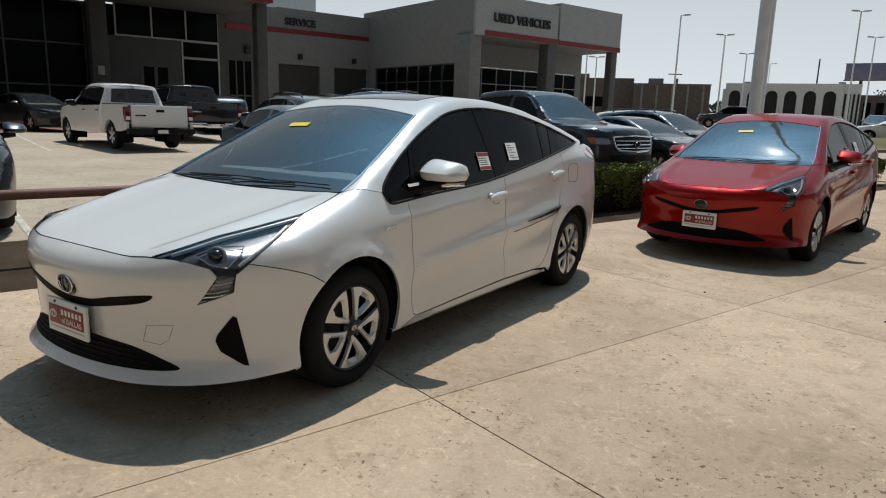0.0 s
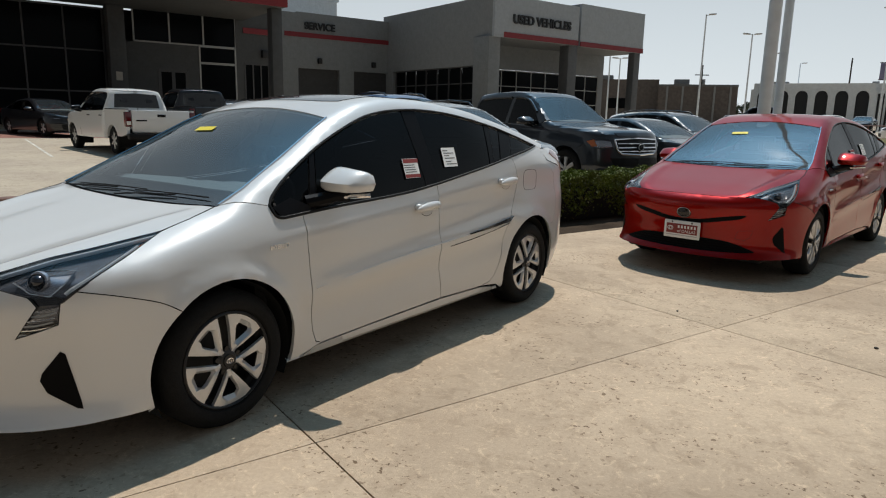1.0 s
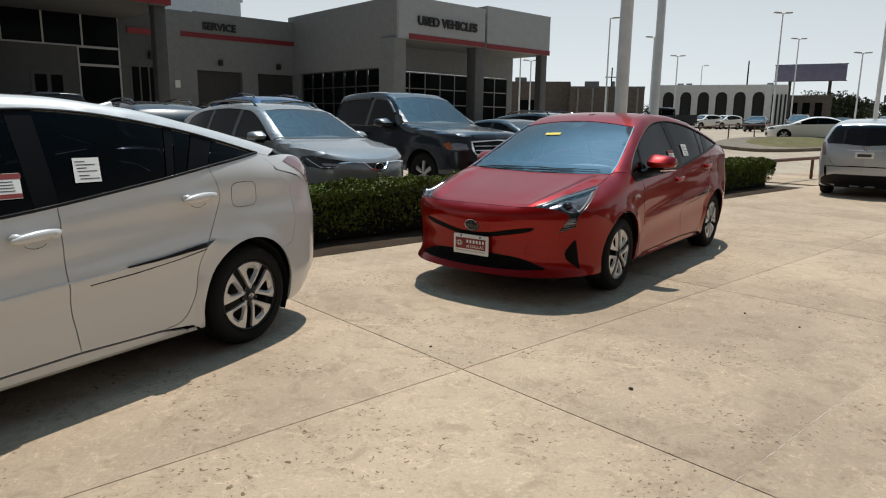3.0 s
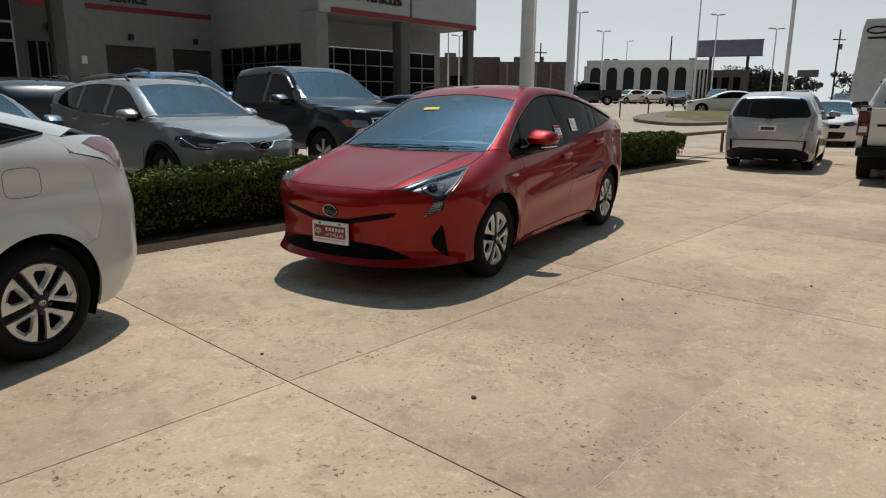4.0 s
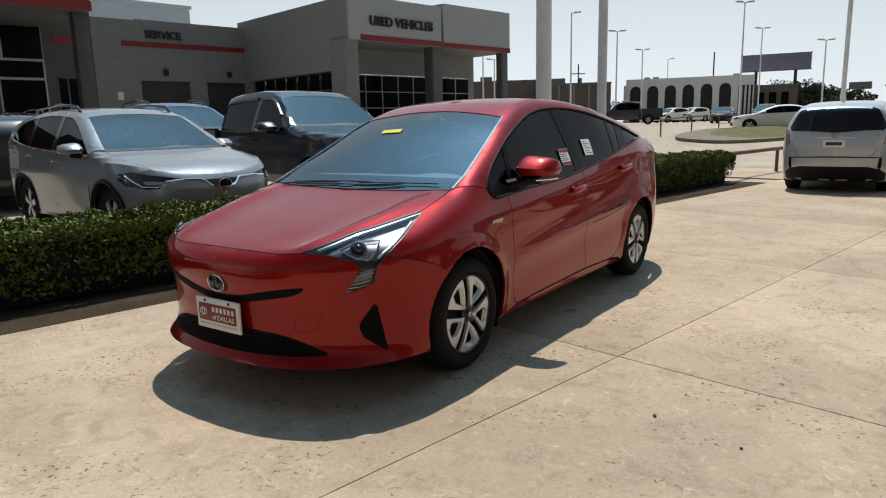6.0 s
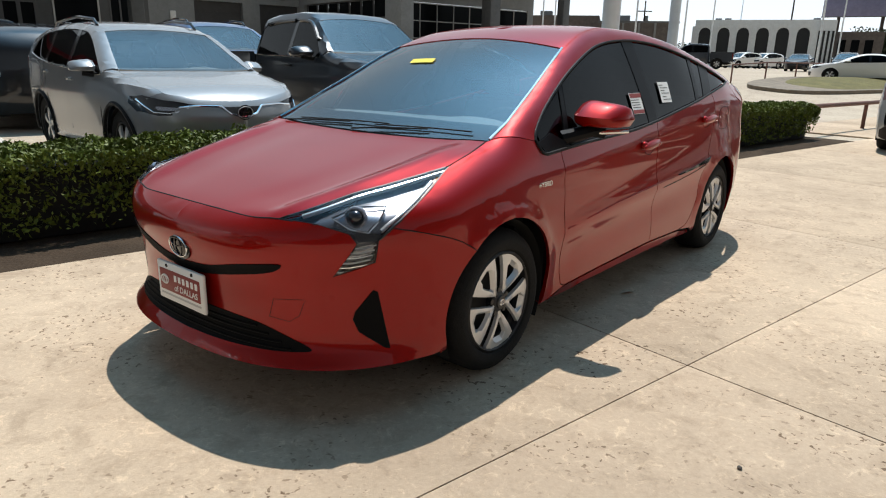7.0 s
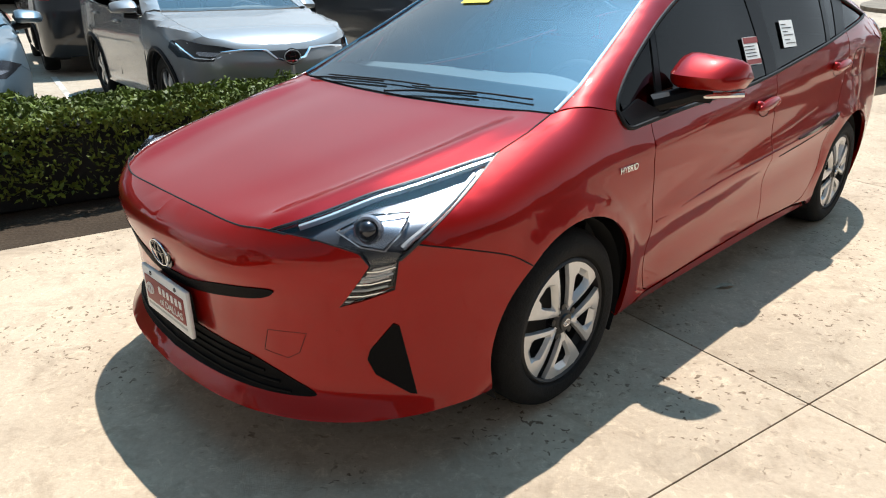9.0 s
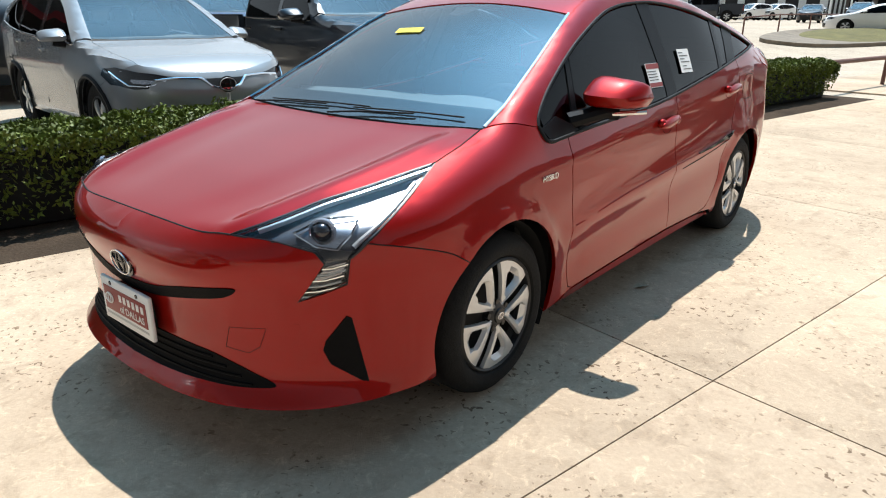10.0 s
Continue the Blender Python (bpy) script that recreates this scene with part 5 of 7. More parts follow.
    for ax in (1.35, -1.35):
        mark = tube([(ax + 0.017 * math.cos(k * math.tau / 16), 0.8535, 0.314 + 0.012 * math.sin(k * math.tau / 16)) for k in range(16)], 0.0022, 5, True)
        mark.add(*(lambda t: (t.v, t.f))(tube([(ax + 0.006 * math.cos(k * math.tau / 12), 0.8535, 0.314 + 0.011 * math.sin(k * math.tau / 12)) for k in range(12)], 0.002, 5, True)))
        part("hub_mark", mark, M["chrome"], car)
    for ax in (1.35, -1.35):
        for k in range(5):
            a = (k + 0.5) * math.tau / 5 - radians(17 * ax)
            part("wheel_nut", lathe([(0.011, -0.02), (0.011, -0.004), (0.0005, -0.003)], 10).moved(pose(ax + 0.056 * math.cos(a), 0.845, 0.314 + 0.056 * math.sin(a))), M["lamp_black"], car)
    # dealer plate in a white frame
    plate = part("license_plate", boxes(((2.305, -0.165, 0.343), (2.321, 0.165, 0.506)), bevel=0.007), M["paper"], car, "white framed dealer plate with a brown red panel")
    part("plate_bracket", boxes(((2.24, -0.12, 0.37), (2.305, 0.12, 0.48)), bevel=0.01), M["trim"], car)
    part("plate_panel", boxes(((2.321, -0.142, 0.386), (2.3235, 0.142, 0.476)), bevel=0.001), M["print_red"], plate)
    for k in range(6):
        y = -0.036 + 0.0295 * k
        part("plate_bar", boxes(((2.3235, y, 0.436), (2.325, y + 0.017, 0.462)), bevel=0.0005), M["paper"], plate)
    words("of DALLAS", 0.036, 0.0006, M["paper"], pose(2.3245, 0.045, 0.409, 90, 0, 90), plate, "plate_text")
    part("plate_line", boxes(((2.321, -0.142, 0.366), (2.3222, 0.142, 0.374)), bevel=0.0004), M["lamp_head"], plate)
    part("plate_logo", tube([(2.3245, -0.104 + 0.025 * math.cos(a), 0.433 + 0.018 * math.sin(a)) for a in (k * math.tau / 16 for k in range(16))], 0.003, 6, True), M["paper"], plate)
    part("plate_logo", tube([(2.3245, -0.104 + 0.009 * math.cos(a), 0.433 + 0.017 * math.sin(a)) for a in (k * math.tau / 16 for k in range(16))], 0.0025, 6, True), M["paper"], plate)
    for y in (-0.09, 0.09):
        part("plate_screw", lathe([(0.008, 0), (0.007, 0.003), (0.0005, 0.004)], 10).moved(pose(2.321, y, 0.491, 0, 0, -90)), M["badge_steel"], plate)
    # papers behind the glass
    def slip(x0, x1, z0, z1, lean, off=0.003):
        return patch(H, S([(x0, z0), (x1, z0), (x1 + lean, z1), (x0 + lean, z1)]), (0, -1, -0.3), 0.03, 0, off, 0)
    card = part("window_sticker", slip(0.065, -0.065, 1.04, 1.15, -0.02), M["paper"], car, "white price slip with red bands")
    part("sticker_band", slip(0.045, -0.085, 1.125, 1.148, -0.004, 0.004), M["print_red"], card)
    part("sticker_band", slip(0.063, -0.067, 1.043, 1.062, -0.003, 0.004), M["print_red"], card)
    for z in (1.072, 1.085, 1.098, 1.111):
        part("sticker_text", slip(0.05, -0.045, z, z + 0.004, 0, 0.004), M["print_dark"], card)
    card = part("window_sticker", slip(-0.315, -0.445, 1.09, 1.205, -0.025), M["paper"], car, "white printed price slip")
    for k, z in enumerate((1.105, 1.12, 1.14, 1.155, 1.17, 1.185)):
        part("sticker_text", slip(-0.345, -0.395 if k % 2 else -0.44, z, z + 0.004, 0, 0.004), M["print_dark"], card)
    part("windscreen_label", patch(H, O([(0.742, -0.05), (0.697, -0.06), (0.697, -0.22), (0.742, -0.21)]), (-0.4, 0, -1), 0.03, 0, 0.002, 0), M["yellow"], car, "yellow paper label")
    part("sensor_box", patch(H, O([(0.44, -0.07), (0.44, 0.07), (0.53, 0.05), (0.55, 0.0), (0.53, -0.05)]), (-0.4, 0, -1), 0.03, 0, -0.012, 0), M["lamp_black"], car)
    rv = bmesh.new()
    box(rv, (0.36, -0.12, 1.2), (0.4, 0.12, 1.27), 0.02, 3)
    part("rear_view_mirror", rv, M["inside"], car)
    # wipers
    for line, arm in (([(1.255, -0.52), (1.24, -0.2), (1.235, 0.1)], [(1.3, -0.6), (1.27, -0.45), (1.25, -0.15)]), ([(1.25, 0.02), (1.235, 0.3), (1.225, 0.58)], [(1.31, -0.08), (1.275, 0.08), (1.245, 0.35)])):
        blade_line = O(spline(line))
        wiper = part("wiper", strip(H, blade_line, 0.0032, 0.007, 6), M["trim"], car)
        part("wiper_arm", strip(H, O(spline(arm)), 0.004, 0.009, 6), M["trim"], wiper)
    # letters on the fender
    at_ = S([(1.06, 0.79)])[0]
    words("HYBRID", 0.032, 0.002, M["chrome"], pose(at_[0], at_[1] + 0.003, at_[2], 90, 0, 180), car, "fender_badge")
    return car, roof_glass


white_car, moonroof = hatchback(pose(0, 0, 0), "pearl white hybrid hatchback parked on the concrete forecourt")
BODY = pose(0, -0.03, 0) @ Matrix.Diagonal((1, 1.035, 1, 1))
WHITE_AT = pose(-0.137, 5.153, 0, 0, 0, -121.8) @ BODY
RED_AT = pose(4.255, 8.85, 0, 0, 0, -129.1) @ BODY
red_car = copy_thing(white_car, RED_AT)
white_car.matrix_basis = WHITE_AT
red_car["label"] = "red metallic hybrid hatchback parked beside the hedge"
for ob in red_car.children_recursive:
    if ob.type == "MESH" and ob.material_slots[0].material == M["white_paint"]:
        ob.material_slots[0].link = "OBJECT"
        ob.material_slots[0].material = M["red_paint"]
part("moonroof", moonroof, M["gloss_black"], white_car)

# ---- other vehicles ----


def suv_shape():
    return Shape(
        top=[(2.28, 0.74), (2.2, 0.84), (2.05, 0.915), (1.9, 0.965), (1.35, 1.06), (1.12, 1.1), (0.85, 1.24), (0.5, 1.43), (0.3, 1.53), (0.0, 1.61), (-0.4, 1.645), (-1.0, 1.63), (-1.7, 1.56), (-2.0, 1.48), (-2.3, 1.22)],
        crown=[(2.4, 0.02), (1.3, 0.01), (0.9, 0.02), (-2.1, 0.03)],
        wide=[(2.4, 0.9), (1.35, 0.925), (0, 0.915), (-1.35, 0.925), (-2.2, 0.88)],
        flank=[(0.2, -0.05), (0.35, -0.02), (0.6, -0.012), (0.8, 0), (1.0, -0.02), (1.8, -0.03)],
        belt=[(2.4, 0.8), (1.8, 0.98), (1.2, 1.05), (0, 1.09), (-1.2, 1.16), (-2.2, 1.18)],
        lean=[(2.4, 0.4), (1.4, 0.6), (0.8, 0.42), (-1.5, 0.42), (-2.2, 0.5)],
        front=[(0.2, 2.2), (0.4, 2.3), (0.7, 2.3), (0.85, 2.26), (1.0, 2.15)],
        front_y=[(0, 0), (0.3, 0.03), (0.5, 0.09), (0.65, 0.17), (0.78, 0.3), (0.87, 0.48), (0.95, 0.8)],
        rear=[(0.2, -2.15), (0.5, -2.3), (0.9, -2.32), (1.2, -2.26), (1.6, -2.05)],
        rear_y=[(0, 0), (0.4, 0.02), (0.65, 0.07), (0.8, 0.17), (0.9, 0.4)],
        bottom=0.24, soft=0.06, lean2=0.1)


def wagon_shape():
    return Shape(
        top=[(2.3, 0.7), (2.2, 0.8), (1.9, 0.9), (1.4, 1.02), (1.2, 1.08), (0.8, 1.32), (0.4, 1.5), (0.1, 1.58), (-0.3, 1.6), (-1.0, 1.59), (-1.7, 1.53), (-2.1, 1.46), (-2.3, 1.2)],
        crown=[(2.4, 0.0), (1.3, 0.01), (-2.1, 0.035)],
        wide=[(2.4, 0.86), (1.35, 0.885), (-1.35, 0.885), (-2.2, 0.84)],
        flank=[(0.2, -0.05), (0.35, -0.02), (0.7, 0), (1.0, -0.02), (1.8, -0.03)],
        belt=[(2.4, 0.7), (1.2, 0.98), (0, 1.02), (-1.2, 1.08), (-2.2, 1.08)],
        lean=[(2.4, 0.4), (1.4, 0.6), (0.8, 0.42), (-1.5, 0.42), (-2.2, 0.5)],
        front=[(0.2, 2.2), (0.4, 2.3), (0.6, 2.3), (0.85, 2.2)],
        front_y=[(0, 0), (0.3, 0.035), (0.5, 0.1), (0.65, 0.2), (0.78, 0.35), (0.87, 0.6)],
        rear=[(0.2, -2.15), (0.45, -2.32), (0.85, -2.32), (1.05, -2.27), (1.5, -2.05)],
        rear_y=[(0, 0), (0.4, 0.03), (0.65, 0.09), (0.78, 0.2), (0.86, 0.42)],
        bottom=0.2, soft=0.06, lean2=0.12)


def sedan_shape():
    return Shape(
        top=[(2.35, 0.68), (2.25, 0.78), (1.9, 0.87), (1.3, 0.97), (1.1, 1.02), (0.7, 1.23), (0.3, 1.38), (0.0, 1.44), (-0.4, 1.45), (-0.8, 1.41), (-1.2, 1.27), (-1.6, 1.12), (-1.9, 1.09), (-2.2, 1.06), (-2.35, 1.0)],
        crown=[(2.4, 0.0), (1.3, 0.01), (-2.3, 0.03)],
        wide=[(2.4, 0.88), (1.35, 0.91), (-1.35, 0.91), (-2.3, 0.86)],
        flank=[(0.15, -0.05), (0.3, -0.02), (0.65, 0), (0.9, -0.02), (1.8, -0.03)],
        belt=[(2.4, 0.66), (1.2, 0.92), (0, 0.96), (-1.2, 1.0), (-2.2, 1.0)],
        lean=[(2.4, 0.4), (1.4, 0.6), (0.8, 0.5), (-1.3, 0.5), (-2.2, 0.6)],
        front=[(0.15, 2.25), (0.3, 2.35), (0.55, 2.36), (0.75, 2.28), (0.9, 2.15)],
        front_y=[(0, 0), (0.3, 0.035), (0.5, 0.1), (0.65, 0.19), (0.78, 0.34), (0.88, 0.6)],
        rear=[(0.2, -2.2), (0.45, -2.4), (0.8, -2.42), (1.05, -2.36)],
        rear_y=[(0, 0), (0.4, 0.03), (0.65, 0.1), (0.8, 0.22), (0.88, 0.45)],
        bottom=0.17, soft=0.06, lean2=0.12)


def cab_shape():
    """Cab and bonnet of a full-size pickup; its bed is built apart."""
    return Shape(
        top=[(2.85, 1.08), (2.75, 1.17), (2.2, 1.23), (1.5, 1.29), (1.3, 1.33), (1.0, 1.56), (0.65, 1.82), (0.4, 1.92), (0.0, 1.96), (-0.7, 1.95), (-1.15, 1.9), (-1.5, 1.8)],
        crown=[(2.9, 0.02), (1.3, 0.01), (-1.5, 0.03)],
        wide=[(2.9, 0.97), (1.85, 1.01), (0, 1.0), (-1.4, 1.0)],
        flank=[(0.3, -0.04), (0.5, -0.01), (0.9, 0), (1.1, -0.02), (2, -0.03)],
        belt=[(2.9, 1.0), (2.0, 1.15), (1.2, 1.2), (-1.4, 1.24)],
        lean=[(2.9, 0.3), (1.5, 0.4), (0.8, 0.36), (-1.4, 0.36)],
        front=[(0.3, 2.75), (0.5, 2.88), (0.9, 2.86), (1.1, 2.78), (1.3, 2.6)],
        front_y=[(0, 0), (0.4, 0.03), (0.65, 0.09), (0.8, 0.17), (0.92, 0.32), (1.02, 0.6)],
        rear=[(0.3, -1.28), (1.2, -1.28), (1.9, -1.16)],
        rear_y=[(0, 0), (0.8, 0.02), (0.95, 0.08), (1.05, 0.3)],
        bottom=0.42, soft=0.06, lean2=0.05)


SPECS = dict(
    suv=dict(shape=suv_shape, ax=(1.33, -1.33), R=0.36, wy=0.895, ar=0.4, az=0.36, hood=[(2.2, 0), (2.17, 0.3), (2.05, 0.6), (1.98, 0.68)], seam=[(1.98, 0.68), (1.6, 0.75), (1.1, 0.76)], cowl=1.15,
             ws_side=[(1.05, 0.745), (0.68, 0.67), (0.3, 0.59)], ws_top=[(0.3, 0.59), (0.26, 0.3), (0.25, 0)],
             low=[(0.95, 1.06), (0.8, 1.06), (0, 1.09), (-1.0, 1.15), (-1.75, 1.25)], up=[(0.95, 1.06), (0.72, 1.2), (0.4, 1.38), (0.2, 1.465), (0, 1.51), (-0.5, 1.54), (-1.0, 1.525), (-1.4, 1.48), (-1.68, 1.38), (-1.75, 1.25)],
             pillars=[(-0.12, -0.22, 0), (-0.95, -1.03, -0.06)], rear_side=[(-1.9, 1.3), (-2.0, 0.9), (-1.95, 0.6)], roof_rear=[(-1.95, 0.62), (-2.02, 0.3), (-2.03, 0)],
             lamp=[(0.9, 0.81), (0.885, 0.872), (0.7, 0.845), (0.5, 0.81), (0.3, 0.778), (0.3, 0.757), (0.5, 0.742), (0.62, 0.706), (0.75, 0.698), (0.87, 0.73)], grille=[(0, 0.775), (0.2, 0.775), (0.4, 0.77), (0.42, 0.752), (0.2, 0.732), (0.14, 0.69), (0, 0.67)], intake=[(0, 0.52), (0.45, 0.52), (0.5, 0.42), (0.4, 0.33), (0, 0.32)],
             tail=[(-1.92, 1.2), (-2.15, 1.22), (-2.2, 1.05), (-2.0, 1.05)], seams=[[(0.95, 1.07), (0.9, 0.7), (0.85, 0.38)], [(-0.17, 1.1), (-0.2, 0.4)], [(-1.1, 1.15), (-1.0, 0.75), (-0.85, 0.4)]], handles=[(-0.05, 0.98), (-0.95, 1.04)],
             mirror=(0.7, 1.0, 1.13), dash=(0.88, 1.02), seat_top=1.3, tail_x=-1.9, rails=True, emb=(2.31, 0.722), fog=True),
    wagon=dict(shape=wagon_shape, ax=(1.39, -1.39), R=0.318, wy=0.85, ar=0.36, az=0.32, hood=[(2.2, 0), (2.17, 0.3), (2.05, 0.55), (1.98, 0.62)], seam=[(1.98, 0.62), (1.6, 0.7), (1.3, 0.7)], cowl=1.32,
               ws_side=[(1.25, 0.7), (0.85, 0.64), (0.4, 0.58)], ws_top=[(0.4, 0.58), (0.36, 0.3), (0.35, 0)],
               low=[(1.05, 1.02), (0.8, 1.02), (0, 1.04), (-1.0, 1.1), (-1.85, 1.15)], up=[(1.05, 1.02), (0.75, 1.2), (0.4, 1.38), (0.15, 1.47), (-0.2, 1.5), (-1.0, 1.5), (-1.6, 1.44), (-1.8, 1.32), (-1.85, 1.15)],
               pillars=[(-0.12, -0.22, 0), (-1.0, -1.08, 0)], rear_side=[(-1.95, 1.18), (-2.02, 0.9), (-1.98, 0.6)], roof_rear=[(-2.0, 0.6), (-2.1, 0.3), (-2.12, 0)],
               lamp=[(0.78, 0.68), (0.62, 0.8), (0.4, 0.72), (0.55, 0.66)], grille=[(0, 0.66), (0.3, 0.64), (0.3, 0.58), (0, 0.58)], intake=[(0, 0.48), (0.5, 0.48), (0.45, 0.3), (0, 0.28)],
               tail=[(-2.0, 1.1), (-2.08, 1.1), (-2.19, 0.85), (-2.1, 0.82)], seams=[[(0.95, 1.0), (0.85, 0.3)], [(-0.17, 1.04), (-0.2, 0.32)], [(-1.15, 1.1), (-0.9, 0.33)]], handles=[(-0.05, 0.92), (-1.0, 0.96)],
               mirror=(0.78, 1.0, 1.1), dash=(1.1, 1.02), seat_top=1.25, tail_x=-1.9, rails=False, emb=None, fog=False, back=True),
    sedan=dict(shape=sedan_shape, ax=(1.4, -1.4), R=0.325, wy=0.875, ar=0.365, az=0.325, hood=[(2.24, 0), (2.21, 0.3), (2.1, 0.55), (2.03, 0.64)], seam=[(2.03, 0.64), (1.6, 0.72), (1.2, 0.72)], cowl=1.22,
               ws_side=[(1.15, 0.7), (0.7, 0.63), (0.3, 0.57)], ws_top=[(0.3, 0.57), (0.26, 0.3), (0.25, 0)],
               low=[(0.95, 0.965), (0.8, 0.965), (0, 0.98), (-0.8, 1.01), (-1.4, 1.05)], up=[(0.95, 0.965), (0.65, 1.13), (0.3, 1.28), (0.05, 1.345), (-0.3, 1.36), (-0.7, 1.335), (-1.1, 1.22), (-1.4, 1.05)],
               pillars=[(-0.12, -0.22, 0), (-0.95, -1.0, 0)], rear_side=[(-1.7, 1.04), (-1.95, 0.95), (-1.95, 0.6)], roof_rear=[(-1.9, 0.66), (-2.3, 0.5), (-2.36, 0)],
               lamp=[(0.84, 0.72), (0.68, 0.78), (0.45, 0.72), (0.5, 0.65), (0.7, 0.64)], grille=[(0, 0.7), (0.4, 0.68), (0.36, 0.58), (0, 0.56)], intake=[(0, 0.48), (0.55, 0.46), (0.5, 0.28), (0, 0.26)],
               tail=[(-2.0, 0.98), (-2.3, 0.98), (-2.34, 0.82), (-2.1, 0.84)], seams=[[(0.9, 0.95), (0.82, 0.28)], [(-0.17, 0.98), (-0.2, 0.28)], [(-1.1, 1.02), (-0.9, 0.3)]], handles=[(-0.05, 0.88), (-0.98, 0.92)],
               mirror=(0.7, 1.01, 1.05), dash=(1.0, 0.95), seat_top=1.15, tail_x=-1.4, rails=False, emb=(2.36, 0.64), fog=False, back_glass=[(-0.75, 0), (-0.78, 0.5), (-1.1, 0.58), (-1.5, 0.58), (-1.6, 0)]),
    cab=dict(shape=cab_shape, ax=(1.85,), R=0.40, wy=0.985, ar=0.46, az=0.4, hood=[(2.77, 0), (2.75, 0.4), (2.66, 0.7), (2.6, 0.78)], seam=[(2.6, 0.78), (2.0, 0.84), (1.32, 0.85)], cowl=1.38,
             ws_side=[(1.27, 0.84), (0.95, 0.79), (0.66, 0.73)], ws_top=[(0.66, 0.73), (0.62, 0.35), (0.6, 0)],
             low=[(1.08, 1.26), (0.9, 1.25), (0, 1.26), (-0.7, 1.27), (-1.12, 1.28)], up=[(1.08, 1.26), (0.85, 1.5), (0.6, 1.72), (0.4, 1.79), (0, 1.81), (-0.7, 1.8), (-1.0, 1.77), (-1.1, 1.65), (-1.12, 1.28)],
             pillars=[(0.1, 0.0, 0)], rear_side=[(-1.22, 1.28), (-1.22, 0.9), (-1.22, 0.5)], roof_rear=[(-1.1, 0.72), (-1.14, 0.4), (-1.15, 0)],
             lamp=[(0.96, 0.98), (0.84, 1.03), (0.66, 1.0), (0.64, 0.86), (0.8, 0.84), (0.93, 0.86)], grille=[(0, 1.03), (0.6, 1.0), (0.56, 0.8), (0.46, 0.74), (0, 0.72)], intake=[(0, 0.66), (0.7, 0.66), (0.62, 0.52), (0, 0.5)],
             tail=None, seams=[[(1.0, 1.22), (0.98, 0.7), (0.95, 0.5)], [(0.05, 1.25), (0.03, 0.5)], [(-1.15, 1.26), (-1.15, 0.5)]], handles=[(0.14, 1.12), (-0.95, 1.12)],
             mirror=(0.85, 1.15, 1.32), dash=(1.08, 1.26), seat_top=1.55, tail_x=-1.1, rails=False, emb=(2.9, 0.87), fog=False, slats=True),
)


